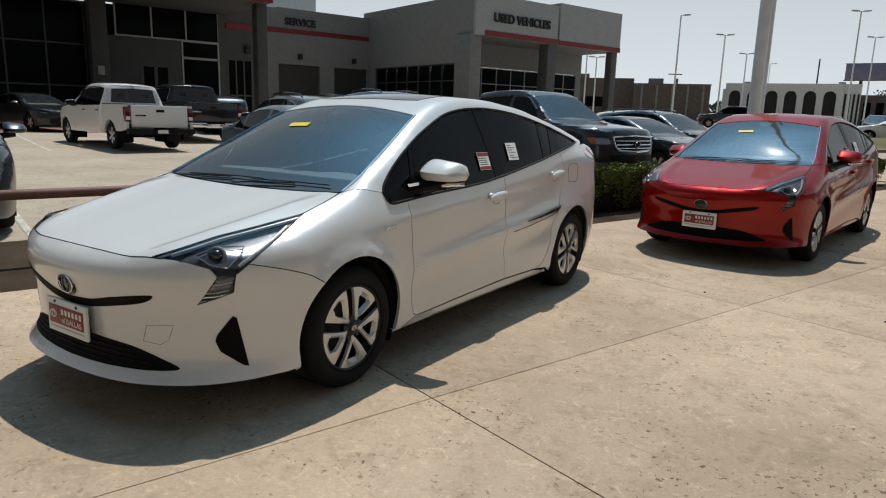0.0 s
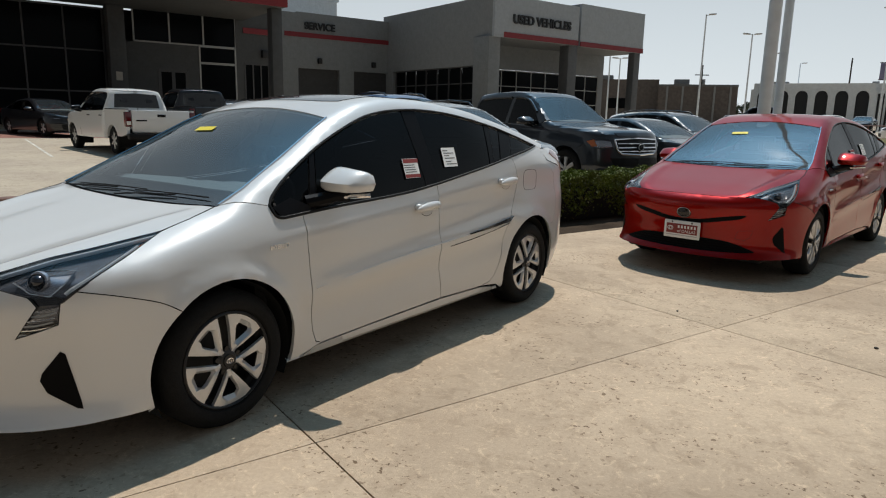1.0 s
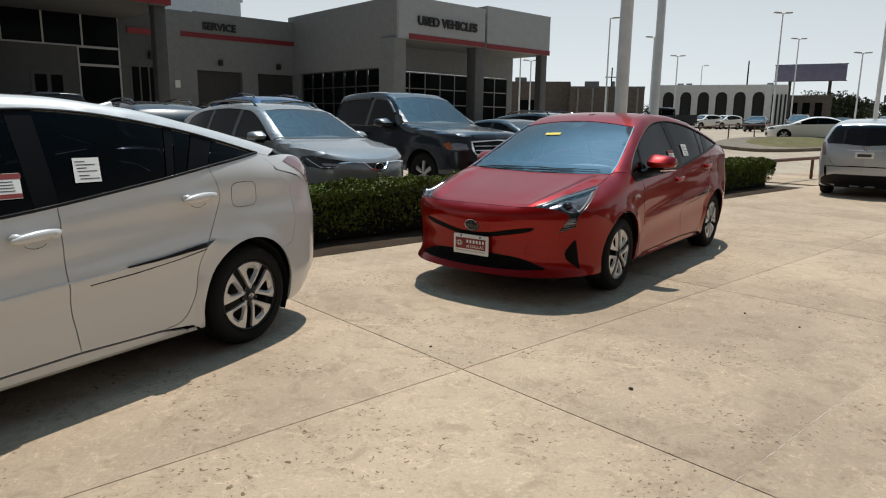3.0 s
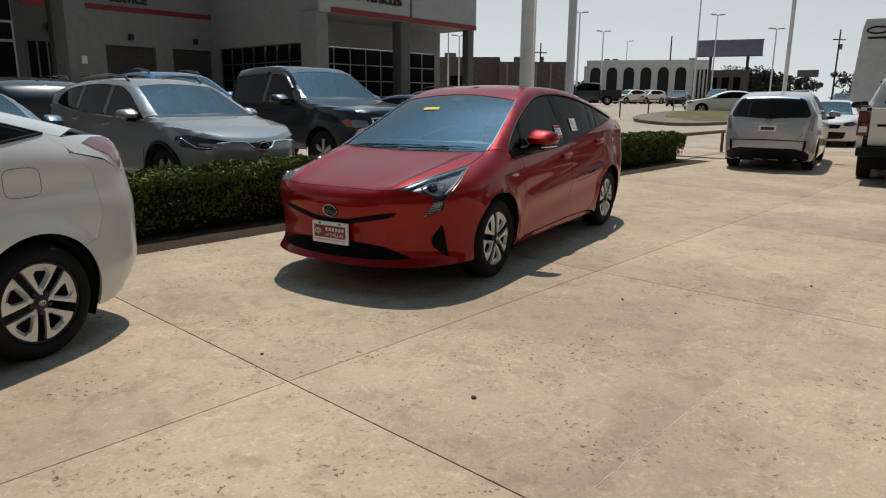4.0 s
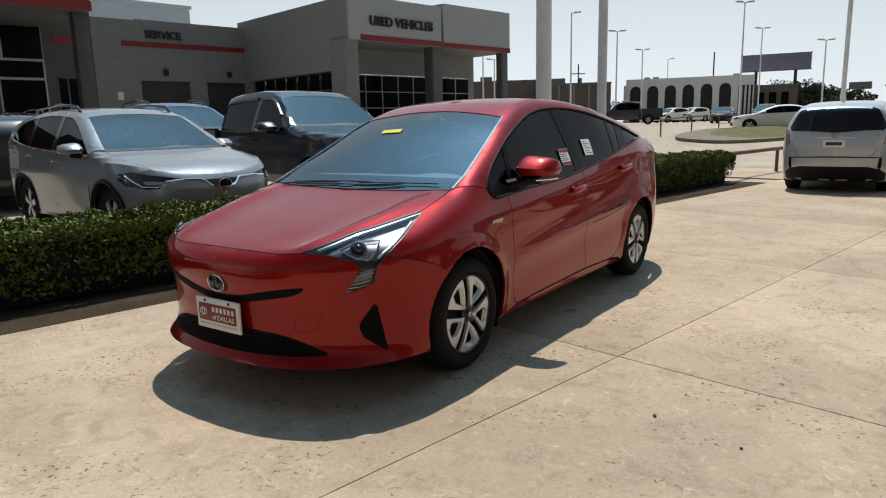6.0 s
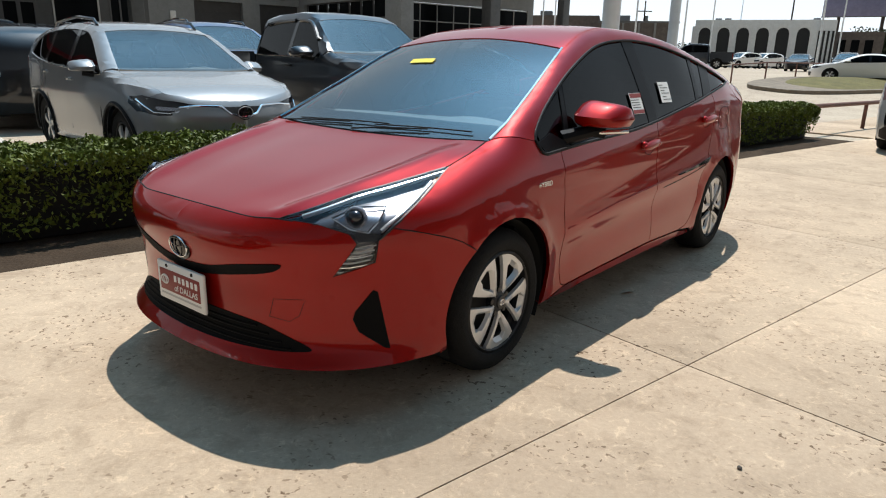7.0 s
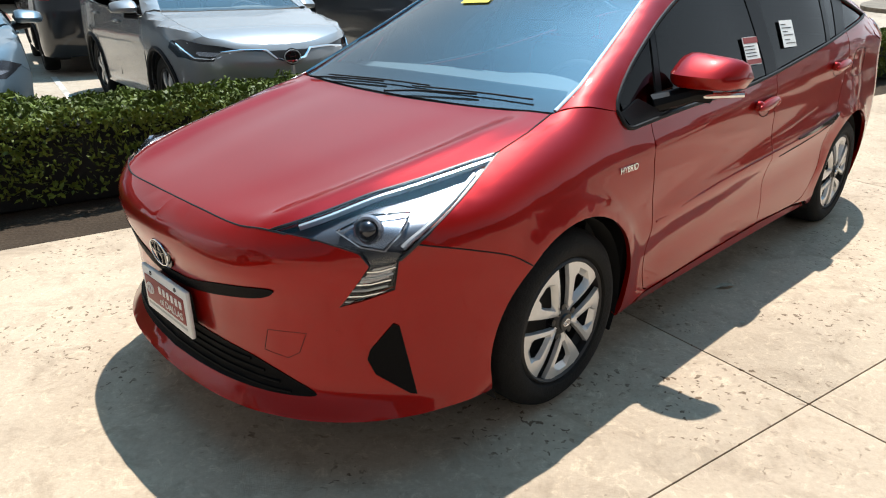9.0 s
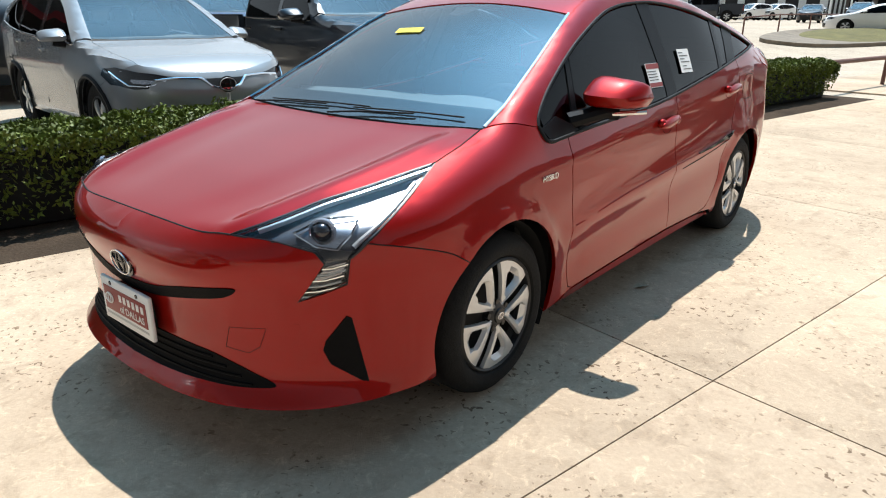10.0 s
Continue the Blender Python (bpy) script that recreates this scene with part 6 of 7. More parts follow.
def vehicle(kind, name, m, label, group="", colour="silver_paint", bumper=None, screen="screen"):
    """A car cut from one of the solids, panel by panel."""
    d = SPECS[kind]
    H = d["shape"]()
    S, O, A = H.side, H.over, H.ahead
    car = thing(name, m, label, "truck" if kind == "cab" else "car", group)
    col = M[colour]
    left = []
    zb = H.bottom + 0.02
    hood_edge, seam = O(spline(d["hood"])), O(d["seam"])
    cx = d["cowl"]
    part("hood", patch(H, np.vstack([hood_edge, seam, O([(cx, 0.4), (cx + 0.02, 0)]), O([((cx + d["hood"][0][0]) / 2, 0)])]), (-0.1, 0, -1), 0.07, 0.0).mirror(), col, car)
    fx = d["ax"][0]
    a0 = arch(fx, d["az"], d["ar"], 55, -18, 10)
    fs = [(fx + d["ar"] * math.cos(radians(55)), d["az"] + d["ar"] * math.sin(radians(55)))]
    corner = hood_edge[-1]
    shut = [(corner[0] + (fs[0][0] - corner[0]) * k, corner[2] - 0.012 + (fs[0][1] - corner[2] + 0.012) * k) for k in (0.12, 0.3, 0.5, 0.7, 0.85)]
    nose = np.vstack([hood_edge, S(shut), S(fs), S(a0), A([(0.75 * H.wide(1.0), zb), (0.4, zb), (0, zb)]), A([(0, zb + 0.15), (0, zb + 0.3)])])
    part("front_bumper", patch(H, nose, (-0.75, -0.6, -0.25), 0.06, 0.0).mirror(), M[bumper] if bumper else col, car)
    low, up = spline(d["low"], 4), spline(d["up"], 4)
    rear_side = d["rear_side"]
    rb = d["ax"][1] if len(d["ax"]) > 1 else None
    side = [tuple(q) for q in low] + rear_side
    if rb is not None:
        side += arch(rb, d["az"], d["ar"], 150, -18, 14)
    else:
        side += [(rear_side[-1][0], zb)]
    side += arch(fx, d["az"], d["ar"], 198, 55, 16) + shut[::-1]
    left.append(("side_panel", patch(H, np.vstack([seam, S(side)]), (-0.1, -0.9, -0.4), 0.06), col))
    ws_side, ws_top = O(d["ws_side"]), O(spline(d["ws_top"]))
    mid = np.linspace(d["roof_rear"][-1][0], d["ws_top"][-1][0], 6)[1:-1]
    roof_loop = np.vstack([ws_top[::-1], ws_side[::-1], S(up), S(rear_side[:1]), O(d["roof_rear"]), O([(x, 0) for x in mid])])
    part("roof", patch(H, roof_loop, (0, -0.4, -0.9), 0.07, 0.0).mirror(), col, car)
    w0 = d["ws_side"][0]
    ws_low = O([(cx - 0.02, 0), (cx - 0.03, 0.4), w0])
    part("windscreen", patch(H, np.vstack([ws_low, ws_side, ws_top, O([((cx + d["ws_top"][-1][0]) / 2, 0)])]), (-0.5, 0, -0.9), 0.08, 0.0, -0.004, 0).mirror(), M[screen], car).visible_shadow = False
    part("cowl", patch(H, np.vstack([O([(cx + 0.02, 0), (cx, 0.4), d["seam"][-1]]), O([(w0[0] - 0.05, w0[1] - 0.02), (cx - 0.09, 0.4), (cx - 0.08, 0)])]), (-0.3, 0, -1), 0.05, 0.0, -0.012, 0).mirror(), M["trim"], car)
    lz = lambda x: float(np.interp(x, low[::-1, 0], low[::-1, 1]))
    uo = up[np.argsort(up[:, 0])]
    uz = lambda x: float(np.interp(x, uo[:, 0], uo[:, 1]))
    cuts = [low[0, 0] - 0.03] + [c for q in d["pillars"] for c in q[:2]] + [low[-1, 0] + 0.03]
    for x0, x1 in zip(cuts[::2], cuts[1::2]):
        xs = np.linspace(x0, x1, 10)
        left.append(("side_window", patch(H, S([(x, lz(x)) for x in xs] + [(x, uz(x)) for x in xs[::-1]]), (0, -1, -0.35), 0.07, 0.012, -0.005, 0), M["tinted"]))
    for x0, x1, sl in d["pillars"]:
        left.append(("window_pillar", patch(H, S([(x0, lz(x0)), (x1, lz(x1)), (x1, uz(x1)), (x0, uz(x0))]), (0, -1, -0.35), 0.06, 0, -0.002, 0.01), M["gloss_black"]))
    left.append(("window_trim", strip(H, S(low), 0.009, 0.002), M["chrome"] if kind in ("suv",) else M["gloss_black"]))
    left.append(("headlamp", patch(H, A(d["lamp"]), (-0.8, -0.5, -0.2), 0.04, 0, 0.001, 0.012), M["gloss_black" if kind == "suv" else "lamp_dark"]))
    if kind == "suv":
        left.append(("running_light", strip(H, A([(0.862, 0.845), (0.83, 0.79), (0.78, 0.73), (0.68, 0.722), (0.62, 0.735), (0.52, 0.772)]), 0.008, 0.006), M["chrome"]))
    c = np.mean(A(d["lamp"]), 0)
    wide_, tall_ = (0.85, 0.7) if kind == "cab" else (0.5, 0.24)
    inner = [(c[1] + (y - c[1]) * wide_, c[2] - 0.012 + (z - c[2]) * tall_) for y, z in d["lamp"]]
    left.append(("lamp_reflector", patch(H, A(inner), (-0.8, -0.5, -0.2), 0.03, 0, 0.004, 0.006), M["lamp_inner"]))
    part("grille", patch(H, A(d["grille"]), (-1, -0.2, 0), 0.05, 0, 0.004, 0.01).mirror(), M["trim"], car)
    part("lower_grille", patch(H, A(d["intake"]), (-1, -0.2, 0), 0.05, 0, 0.004, 0.01).mirror(), M["trim"], car)
    if d.get("slats"):
        for z in (0.79, 0.86, 0.93):
            part("grille_bar", strip(H, A([(y, z) for y in np.linspace(-0.55, 0.55, 15)]), 0.014, 0.012), M["chrome"], car)
        gl = d["grille"]
        part("grille_frame", strip(H, A(gl), 0.022, 0.012).mirror(), M["chrome"], car)
        part("hood_scoop", patch(H, A([(0, 1.13), (0.55, 1.12), (0.5, 1.06), (0, 1.06)]), (-1, -0.1, -0.3), 0.05, 0, 0.012, 0.02).mirror(), col, car)
    if kind == "suv":
        part("grille_bar", strip(H, A([(0.6, 0.775), (0.45, 0.785), (0.22, 0.775), (0.14, 0.705), (0.07, 0.685), (0, 0.68), (-0.07, 0.685), (-0.14, 0.705), (-0.22, 0.775), (-0.45, 0.785), (-0.6, 0.775)]), 0.012, 0.014), M["chrome"], car)
        part("bumper_wing", patch(H, A([(0.07, 0.68), (0.15, 0.7), (0.23, 0.765), (0.45, 0.778), (0.62, 0.765), (0.66, 0.7), (0.5, 0.6), (0.3, 0.55), (0.1, 0.545), (0, 0.545), (0, 0.672)]), (-1, -0.3, -0.1), 0.05, 0, 0.012, 0.02).mirror(), col, car)
        left.append(("arch_trim", strip(H, S(arch(fx, d["az"], d["ar"] + 0.02, 190, -10, 20)), 0.025, 0.0), M["trim"]))
        left.append(("arch_trim", strip(H, S(arch(rb, d["az"], d["ar"] + 0.02, 190, -10, 20)), 0.025, 0.0), M["trim"]))
    if d["emb"]:
        bz = part("badge", lathe([(0.075, -0.01), (0.075, 0.004), (0.0005, 0.01)], 24), M["trim" if kind == "suv" else "lamp_dark"], car, "", Matrix.Translation((d["emb"][0], 0, d["emb"][1])) @ pose(0, 0, 0, 0, 0, -90))
        emblem(bz, pose(0, 0.012, 0, 0, 0, 90), 0.08, 0.058, "alloy")
    for line in d["seams"]:
        left.append(("door_gap", strip(H, S(line), 0.004, 0.0, 5), M["under"]))
    for hx, hz in d["handles"]:
        q = S([(hx, hz)])[0]
        bm = boxes(((q[0] - 0.11, q[1] + 0.012, q[2] - 0.017), (q[0] + 0.11, q[1] + 0.04, q[2] + 0.017)), bevel=0.014)
        bm.verts.index_update()
        s = Soup().add([tuple(w.co) for w in bm.verts], [tuple(w.index for w in f.verts) for f in bm.faces])
        bm.free()
        left.append(("door_handle", s, col if kind != "cab" else M["trim"]))
    mx, my, mz = d["mirror"]
    big = 1.35 if kind == "cab" else 1.05
    left.append(("mirror", mirror_housing(big).moved(pose(mx, my, mz)), col if kind != "cab" else M["black_paint"]))
    left.append(("mirror_arm", tube([(mx + 0.04, my - 0.2, mz - 0.09), (mx, my, mz - 0.06)], 0.035, 8), M["trim"]))
    if d["tail"]:
        left.append(("tail_lamp", patch(H, S(d["tail"]), (0.6, -0.9, -0.1), 0.04, 0.0, 0.005, 0.015), M["clear_tail" if kind == "wagon" else "tail"]))
        # closing panels at the back
        rb_seam = S(rear_side)
        ar = S(arch(rb, d["az"], d["ar"], 150, 200, 5))
        back = np.vstack([rb_seam, ar, A([(0.75, zb), (0.4, zb), (0, zb)], -1), A([(0, 0.5), (0, 0.8)], -1), O([(d["roof_rear"][-1][0] - 0.005, 0)]), O(d["roof_rear"][::-1])])
        part("tailgate", patch(H, back, (0.85, -0.45, -0.25), 0.06, 0.0).mirror(), col, car)
    if d.get("back"):
        glass_loop = A([(0, 1.47), (0.45, 1.46), (0.58, 1.42), (0.72, 1.13), (0.68, 1.07), (0, 1.04)], -1)
        part("rear_window", patch(H, glass_loop, (1, -0.2, -0.3), 0.05, 0, 0.004, 0.008).mirror(), M["gloss_black"], car)
        part("rear_spoiler", patch(H, np.vstack([O([(-1.95, 0), (-1.95, 0.5), (-2.03, 0.48), (-2.06, 0)])]), (0.2, 0, -1), 0.05, 0, 0.012, 0.02).mirror(), col, car)
        part("bumper_underside", patch(H, A([(0, 0.47), (0.5, 0.47), (0.68, 0.43), (0.76, 0.36), (0.76, 0.25), (0.6, 0.21), (0, 0.21)], -1), (1, -0.2, 0), 0.05, 0, 0.004, 0.01).mirror(), M["trim"], car)
        part("tailgate_gap", strip(H, A([(0.62, 1.0), (0.62, 0.75), (0.55, 0.66), (0.2, 0.64), (0, 0.64)], -1), 0.004, 0.0, 5).mirror(), M["under"], car)
        part("license_plate", boxes(((-2.365, -0.16, 0.8), (-2.35, 0.16, 0.92)), bevel=0.004), M["paper"], car)
        part("plate_text", boxes(((-2.37, -0.12, 0.83), (-2.364, 0.12, 0.885))), M["print_dark"], car)
        part("tailgate_bar", strip(H, A([(y, 0.955) for y in np.linspace(-0.3, 0.3, 9)], -1), 0.007, 0.004), M["alloy"], car)
        for s_ in (1, -1):
            slot_ = patch(H, A([(0.66, 0.62), (0.7, 0.6), (0.68, 0.42), (0.64, 0.45)], -1), (0.85, -0.5, 0), 0.04, 0, 0.004, 0.01)
            part("rear_reflector", slot_ if s_ > 0 else slot_.flipped(), M["gloss_black"], car)
        part("tailgate_step", strip(H, A([(y, 0.63 - 0.02 * y * y) for y in np.linspace(-0.7, 0.7, 15)], -1), 0.012, -0.004), M["under"], car)
        bz = part("badge", lathe([(0.05, -0.01), (0.05, 0.004), (0.0005, 0.006)], 20), col, car, "", pose(-2.33, 0, 1.0, 0, 0, 90))
        emblem(bz, pose(0, 0.01, 0, 0, 0, 90), 0.065, 0.045)
    if d.get("back_glass"):
        part("rear_window", patch(H, O(d["back_glass"]), (0.3, 0, -1), 0.06, 0, 0.003, 0.006).mirror(), M["gloss_black"], car)
    if d["rails"]:
        left.append(("roof_rail", tube([(0.05, 0.58, 1.575), (-0.05, 0.58, 1.645), (-0.6, 0.59, 1.685), (-1.4, 0.58, 1.645), (-1.55, 0.57, 1.57)], 0.018, 8), M["gloss_black"]))
    for nm, s, material in left:
        for half_ in (s, s.flipped()):
            part(nm, half_, material, car).visible_shadow = material not in CLEAR
    x0 = d["ax"][-1] - 0.4 if len(d["ax"]) > 1 else -1.1
    part("underbody", boxes(((x0, -0.6, zb), (fx + 0.6, 0.6, zb + 0.06)), bevel=0.02), M["under"], car)
    part("firewall", boxes(((cx - 0.25, -0.75, zb), (cx - 0.18, 0.75, d["dash"][1] - 0.03))), M["under"], car)
    arch_liner(car, d["ax"], d["ar"] - 0.01, 0.5, H.wide(0) - 0.05, d["az"])
    fit_wheels(car, wheel_set(kind), d["ax"], d["wy"] - 0.03, d["R"])
    cabin(car, zb + 0.1, d["dash"], ((0.0, 0.38), (0.0, -0.38)), -0.85 if kind != "cab" else -0.75, H.wide(0) - 0.16, d["seat_top"], d["tail_x"])
    return car


WHEELS = {}


def wheel_set(kind):
    if kind not in WHEELS:
        d = SPECS[kind]
        WHEELS[kind] = wheel_meshes(d["R"], d["R"] * 0.64, 0.22, 5 if kind != "cab" else 6, "blade" if kind in ("wagon",) else "plain")
    return WHEELS[kind]


def pickup(m, label, colour, group=""):
    """Crew cab with an open bed: side panels, tailgate, bumper, lamps."""
    car = vehicle("cab", "pickup_truck", m, label, group, colour)
    col = M[colour]
    lower = arch(-1.85, 0.4, 0.46, 18, 162, 14)
    outline = [(-1.32, 0.54), (-1.32, 1.3), (-3.0, 1.3), (-3.02, 0.62), (-2.6, 0.54)] + lower[::-1]
    for sgn in (1, -1):
        bm = bmesh.new()
        a = [bm.verts.new((x, sgn * 1.0 - sgn * 0.03 * abs(z - 0.95), z)) for x, z in outline]
        b = [bm.verts.new((x, sgn * 0.9, z)) for x, z in outline]
        n = len(outline)
        bm.faces.new(a)
        bm.faces.new(b[::-1])
        for i in range(n):
            bm.faces.new((a[i], b[i], b[(i + 1) % n], a[(i + 1) % n]))
        bmesh.ops.recalc_face_normals(bm, faces=bm.faces)
        part("bed_side", bm, col, car)
        lamp = boxes(((-3.035, sgn * 0.84, 0.82), (-2.9, sgn * 1.008, 1.24)), bevel=0.02)
        part("tail_lamp", lamp, M["tail"], car)
        part("reversing_lamp", boxes(((-3.045, sgn * 0.86, 0.88), (-3.03, sgn * 0.98, 0.98)), bevel=0.008), M["paper"], car)
        part("bed_rail", boxes(((-3.0, sgn * 0.89, 1.3), (-1.34, sgn * 0.99, 1.325)), bevel=0.01), M["trim"], car)
    gate = part("tailgate", boxes(((-3.04, -0.83, 0.66), (-2.97, 0.83, 1.29)), bevel=0.02), col, car)
    part("tailgate_handle", boxes(((-3.052, -0.12, 1.1), (-3.035, 0.12, 1.18)), bevel=0.01), M["trim"], gate)
    part("tailgate_badge", boxes(((-3.05, 0.42, 0.98), (-3.038, 0.72, 1.02)), bevel=0.003), M["chrome"], gate)
    part("rear_bumper", boxes(((-3.2, -0.98, 0.48), (-3.0, -0.3, 0.64)), ((-3.2, 0.3, 0.48), (-3.0, 0.98, 0.64)), ((-3.17, -0.32, 0.46), (-3.0, 0.32, 0.6)), bevel=0.03), M["chrome"] if colour != "truck_white" else col, car)
    part("license_plate", boxes(((-3.185, -0.15, 0.5), (-3.172, 0.15, 0.6))), M["paper"], car)
    part("bed_floor", boxes(((-3.0, -0.9, 0.7), (-1.32, 0.9, 0.76)), ((-1.36, -0.9, 0.7), (-1.3, 0.9, 1.28))), M["trim"], car)
    H = cab_shape()
    for sgn in (1, -1):
        for line in ([(0.9, 1.5), (0.62, 1.71), (0.4, 1.785), (0.12, 1.805)], [(-0.02, 1.805), (-0.6, 1.795), (-0.95, 1.76)]):
            visor = strip(H, H.side(spline(line)), 0.03, 0.004, 6)
            part("window_visor", visor if sgn > 0 else visor.flipped(), M["gloss_black"], car)
        amber_ = patch(H, H.ahead([(0.96, 0.97), (0.9, 1.0), (0.88, 0.88), (0.93, 0.87)]), (-0.6, -0.8, 0), 0.03, 0, 0.006, 0.008)
        part("side_marker", amber_ if sgn > 0 else amber_.flipped(), M["amber"], car)
    part("cab_back", patch(H, H.ahead([(0, 0.5), (0.9, 0.5), (0.95, 1.25), (0.8, 1.78), (0.7, 1.86), (0, 1.9)], -1), (1, -0.2, -0.1), 0.08, 0).mirror(), col, car)
    part("rear_window", patch(H, H.ahead([(0, 1.36), (0.68, 1.36), (0.62, 1.76), (0, 1.79)], -1), (1, 0, -0.1), 0.08, 0, 0.004, 0.01).mirror(), M["gloss_black"], car)
    part("chassis", boxes(((-2.9, -0.55, 0.42), (2.2, -0.4, 0.56)), ((-2.9, 0.4, 0.42), (2.2, 0.55, 0.56)), ((-2.0, -0.85, 0.34), (-1.7, 0.85, 0.46))), M["under"], car)
    arch_liner(car, (-1.85,), 0.45, 0.5, 0.9, 0.4)
    fit_wheels(car, wheel_set("cab"), (-1.85,), 0.955, 0.4)
    return car


def park(p, q, az=-90.0, up=None):
    """A pose on the lot: az turns the nose, -90 faces the forecourt."""
    z = lot_z(p, q) if up is None else up
    return LOT @ pose(p, q, z, 0, 0, az)


def stand(x, y, az):
    """A pose at a world place, on the lot's surface."""
    c, n = math.cos(radians(40.01)), math.sin(radians(40.01))
    return pose(x, y, lot_z(x * c + y * n, y * c - x * n), 0, 0, az)


def recolour(ob, old, fresh):
    for o in ob.children_recursive:
        if o.type == "MESH" and o.material_slots and o.material_slots[0].material == M[old]:
            o.material_slots[0].link = "OBJECT"
            o.material_slots[0].material = M[fresh]
    return ob


suv = vehicle("suv", "suv", park(8.48, 9.9, -85.1), "silver compact suv with roof rails behind the hedge", "cars behind the hedge", "silver_paint")
truck = pickup(park(11.9, 11.15), "dark slate crew cab pickup with chrome grille", "navy_paint", "cars behind the hedge")
sedan = vehicle("sedan", "sedan", park(5.72, 10.1), "pale blue grey sedan parked behind the hedge", "cars behind the hedge", "steel_paint")
wagon = vehicle("wagon", "wagon", pose(12.62, 16.5, 0, 0, 0, 50), "white hybrid wagon seen from behind on the forecourt", "", "cool_white")


def twin(ob, m, label, old, fresh, group="cars in the lot"):
    o = copy_thing(ob, m)
    o["label"], o["group"] = label, group
    return recolour(o, old, fresh) if fresh != old else o


recolour(twin(truck, pose(14.25, 14.4, 0, 0, 0, 49), "plain white crew cab pickup seen from behind", "navy_paint", "truck_white", "trucks"), "chrome", "trim")
recolour(twin(truck, Matrix.Translation((-10.1, 20.3, 0.2)) @ pose(0, 0, 0, 0, 0, 139) @ Matrix.Scale(0.93, 4), "white pickup truck parked on the lot", "navy_paint", "truck_white", "trucks"), "chrome", "trim")
twin(truck, park(8.4, 26.0, 92), "black pickup truck parked nose to the showroom", "navy_paint", "black_paint", "trucks")
twin(sedan, park(0.42, 10.05), "black sedan parked beside the rail", "steel_paint", "black_paint")
twin(sedan, park(4.2, 31.5, -70), "black sedan parked in front of the showroom", "steel_paint", "black_paint")
twin(sedan, park(15.3, 10.9), "black sedan with a bright windscreen behind the hedge", "steel_paint", "black_paint")
twin(suv, park(18.6, 12.2), "black suv parked behind the hedge", "silver_paint", "black_paint")
twin(suv, park(12.25, 17.3) @ Matrix.Scale(1.17, 4), "large blue suv parked in the second row of the lot", "silver_paint", "blue_paint")
twin(sedan, park(22.5, 16.5), "dark sedan parked in the lot", "steel_paint", "navy_paint")
twin(suv, park(26.0, 18.5), "white suv parked in the lot", "silver_paint", "truck_white")
twin(suv, park(11.2, 30.5, 86), "dark suv parked near the service wing", "silver_paint", "navy_paint")
twin(suv, park(7.9, 15.4, 90), "black suv with red tail lamps in the second row", "silver_paint", "black_paint")
twin(suv, park(14.5, 27.0, 90), "black suv parked near the service wing", "silver_paint", "black_paint")
twin(sedan, stand(23.9, 38.2, 152) @ Matrix.Diagonal((1, 1, 0.9, 1)), "white sedan parked behind the grass island", "steel_paint", "truck_white")
twin(suv, stand(34.4, 77.5, 205), "white suv far across the lot", "silver_paint", "truck_white", "far cars")
twin(suv, stand(37.2, 78.5, 205), "white suv far across the lot", "silver_paint", "truck_white", "far cars")
twin(truck, stand(23.6, 61.2, 160), "dark pickup far across the lot", "navy_paint", "navy_paint", "far cars")
for k in range(6):
    twin(suv if k % 2 else sedan, stand(33.5 + 3.1 * k, 63.5 - 1.5 * k, 235), "dark car far across the lot", "silver_paint" if k % 2 else "steel_paint", "black_paint", "far cars")
twin(sedan, pose(18.9, 23.3, 0, 0, 0, 232), "white sedan facing the forecourt", "steel_paint", "truck_white")

# ---- poles, rail, island and the far side ----


def light_pole(x, y, h, arm=(0.4, 0.0), r=0.11, heads=2, z0=0.0):
    ob = thing("street_lamp", pose(x, y, z0), "tall pale lot lamp with flat heads", "lamp", "lot lamps")
    part("pole", tube([(0, 0, 0), (0, 0, h * 0.5), (0, 0, h)], [r, r * 0.8, r * 0.6], 12), M["pole"], ob)
    part("base", lathe([(0.3, 0), (0.3, 0.6), (0.27, 0.65), (0.0005, 0.65)], 16).moved(pose(0, 0, 0, 90, 0, 0)), M["kerb"], ob)
    for k in range(heads):
        s = 1 if k == 0 else -1
        part("lamp_arm", tube([(0, 0, h - 0.1), (s * arm[0], s * arm[1], h)], 0.04, 8), M["pole"], ob)
        bm = boxes(((-0.36, -0.2, -0.08), (0.36, 0.2, 0.06)), bevel=0.05)
        part("lamp_head", bm, M["lamp_head"], ob, "", pose(s * (arm[0] + 0.2), s * arm[1], h + 0.03, 0, s * -4, 0))
    return ob


for x, y, h, n in ((40.0, 73.2, 13.0, 2), (50.1, 87.8, 12.3, 2), (22.1, 74.0, 12.3, 1), (51.2, 76.5, 9.5, 2), (27.9, 76.9, 10.8, 2), (46.1, 107.4, 10.5, 1), (35.7, 90.3, 10.2, 2), (15.8, 85.7, 8.9, 2), (13.8, 80.9, 9.4, 1)):
    light_pole(x, y, h, heads=n)


def mast(x, y, r, h, label):
    ob = thing("flag_pole", pose(x, y, 0), label, "pole", "masts")
    part("shaft", tube([(0, 0, 0), (0, 0, h * 0.5), (0, 0, h)], [r, r * 0.92, r * 0.8], 20), M["pole"], ob)
    part("base", lathe([(r * 2.2, 0), (r * 2.2, 0.06), (r * 1.3, 0.1), (r, 0.25)], 20).moved(pose(0, 0, 0, 90, 0, 0)), M["pole"], ob)


mast(5.87, 13.6, 0.115, 12, "thick white mast standing in the hedge bed")
mast(8.9, 20.6, 0.12, 13, "white steel mast in the parking lot")
mast(20.4, 28.1, 0.085, 14, "slim white mast beside the grass island")


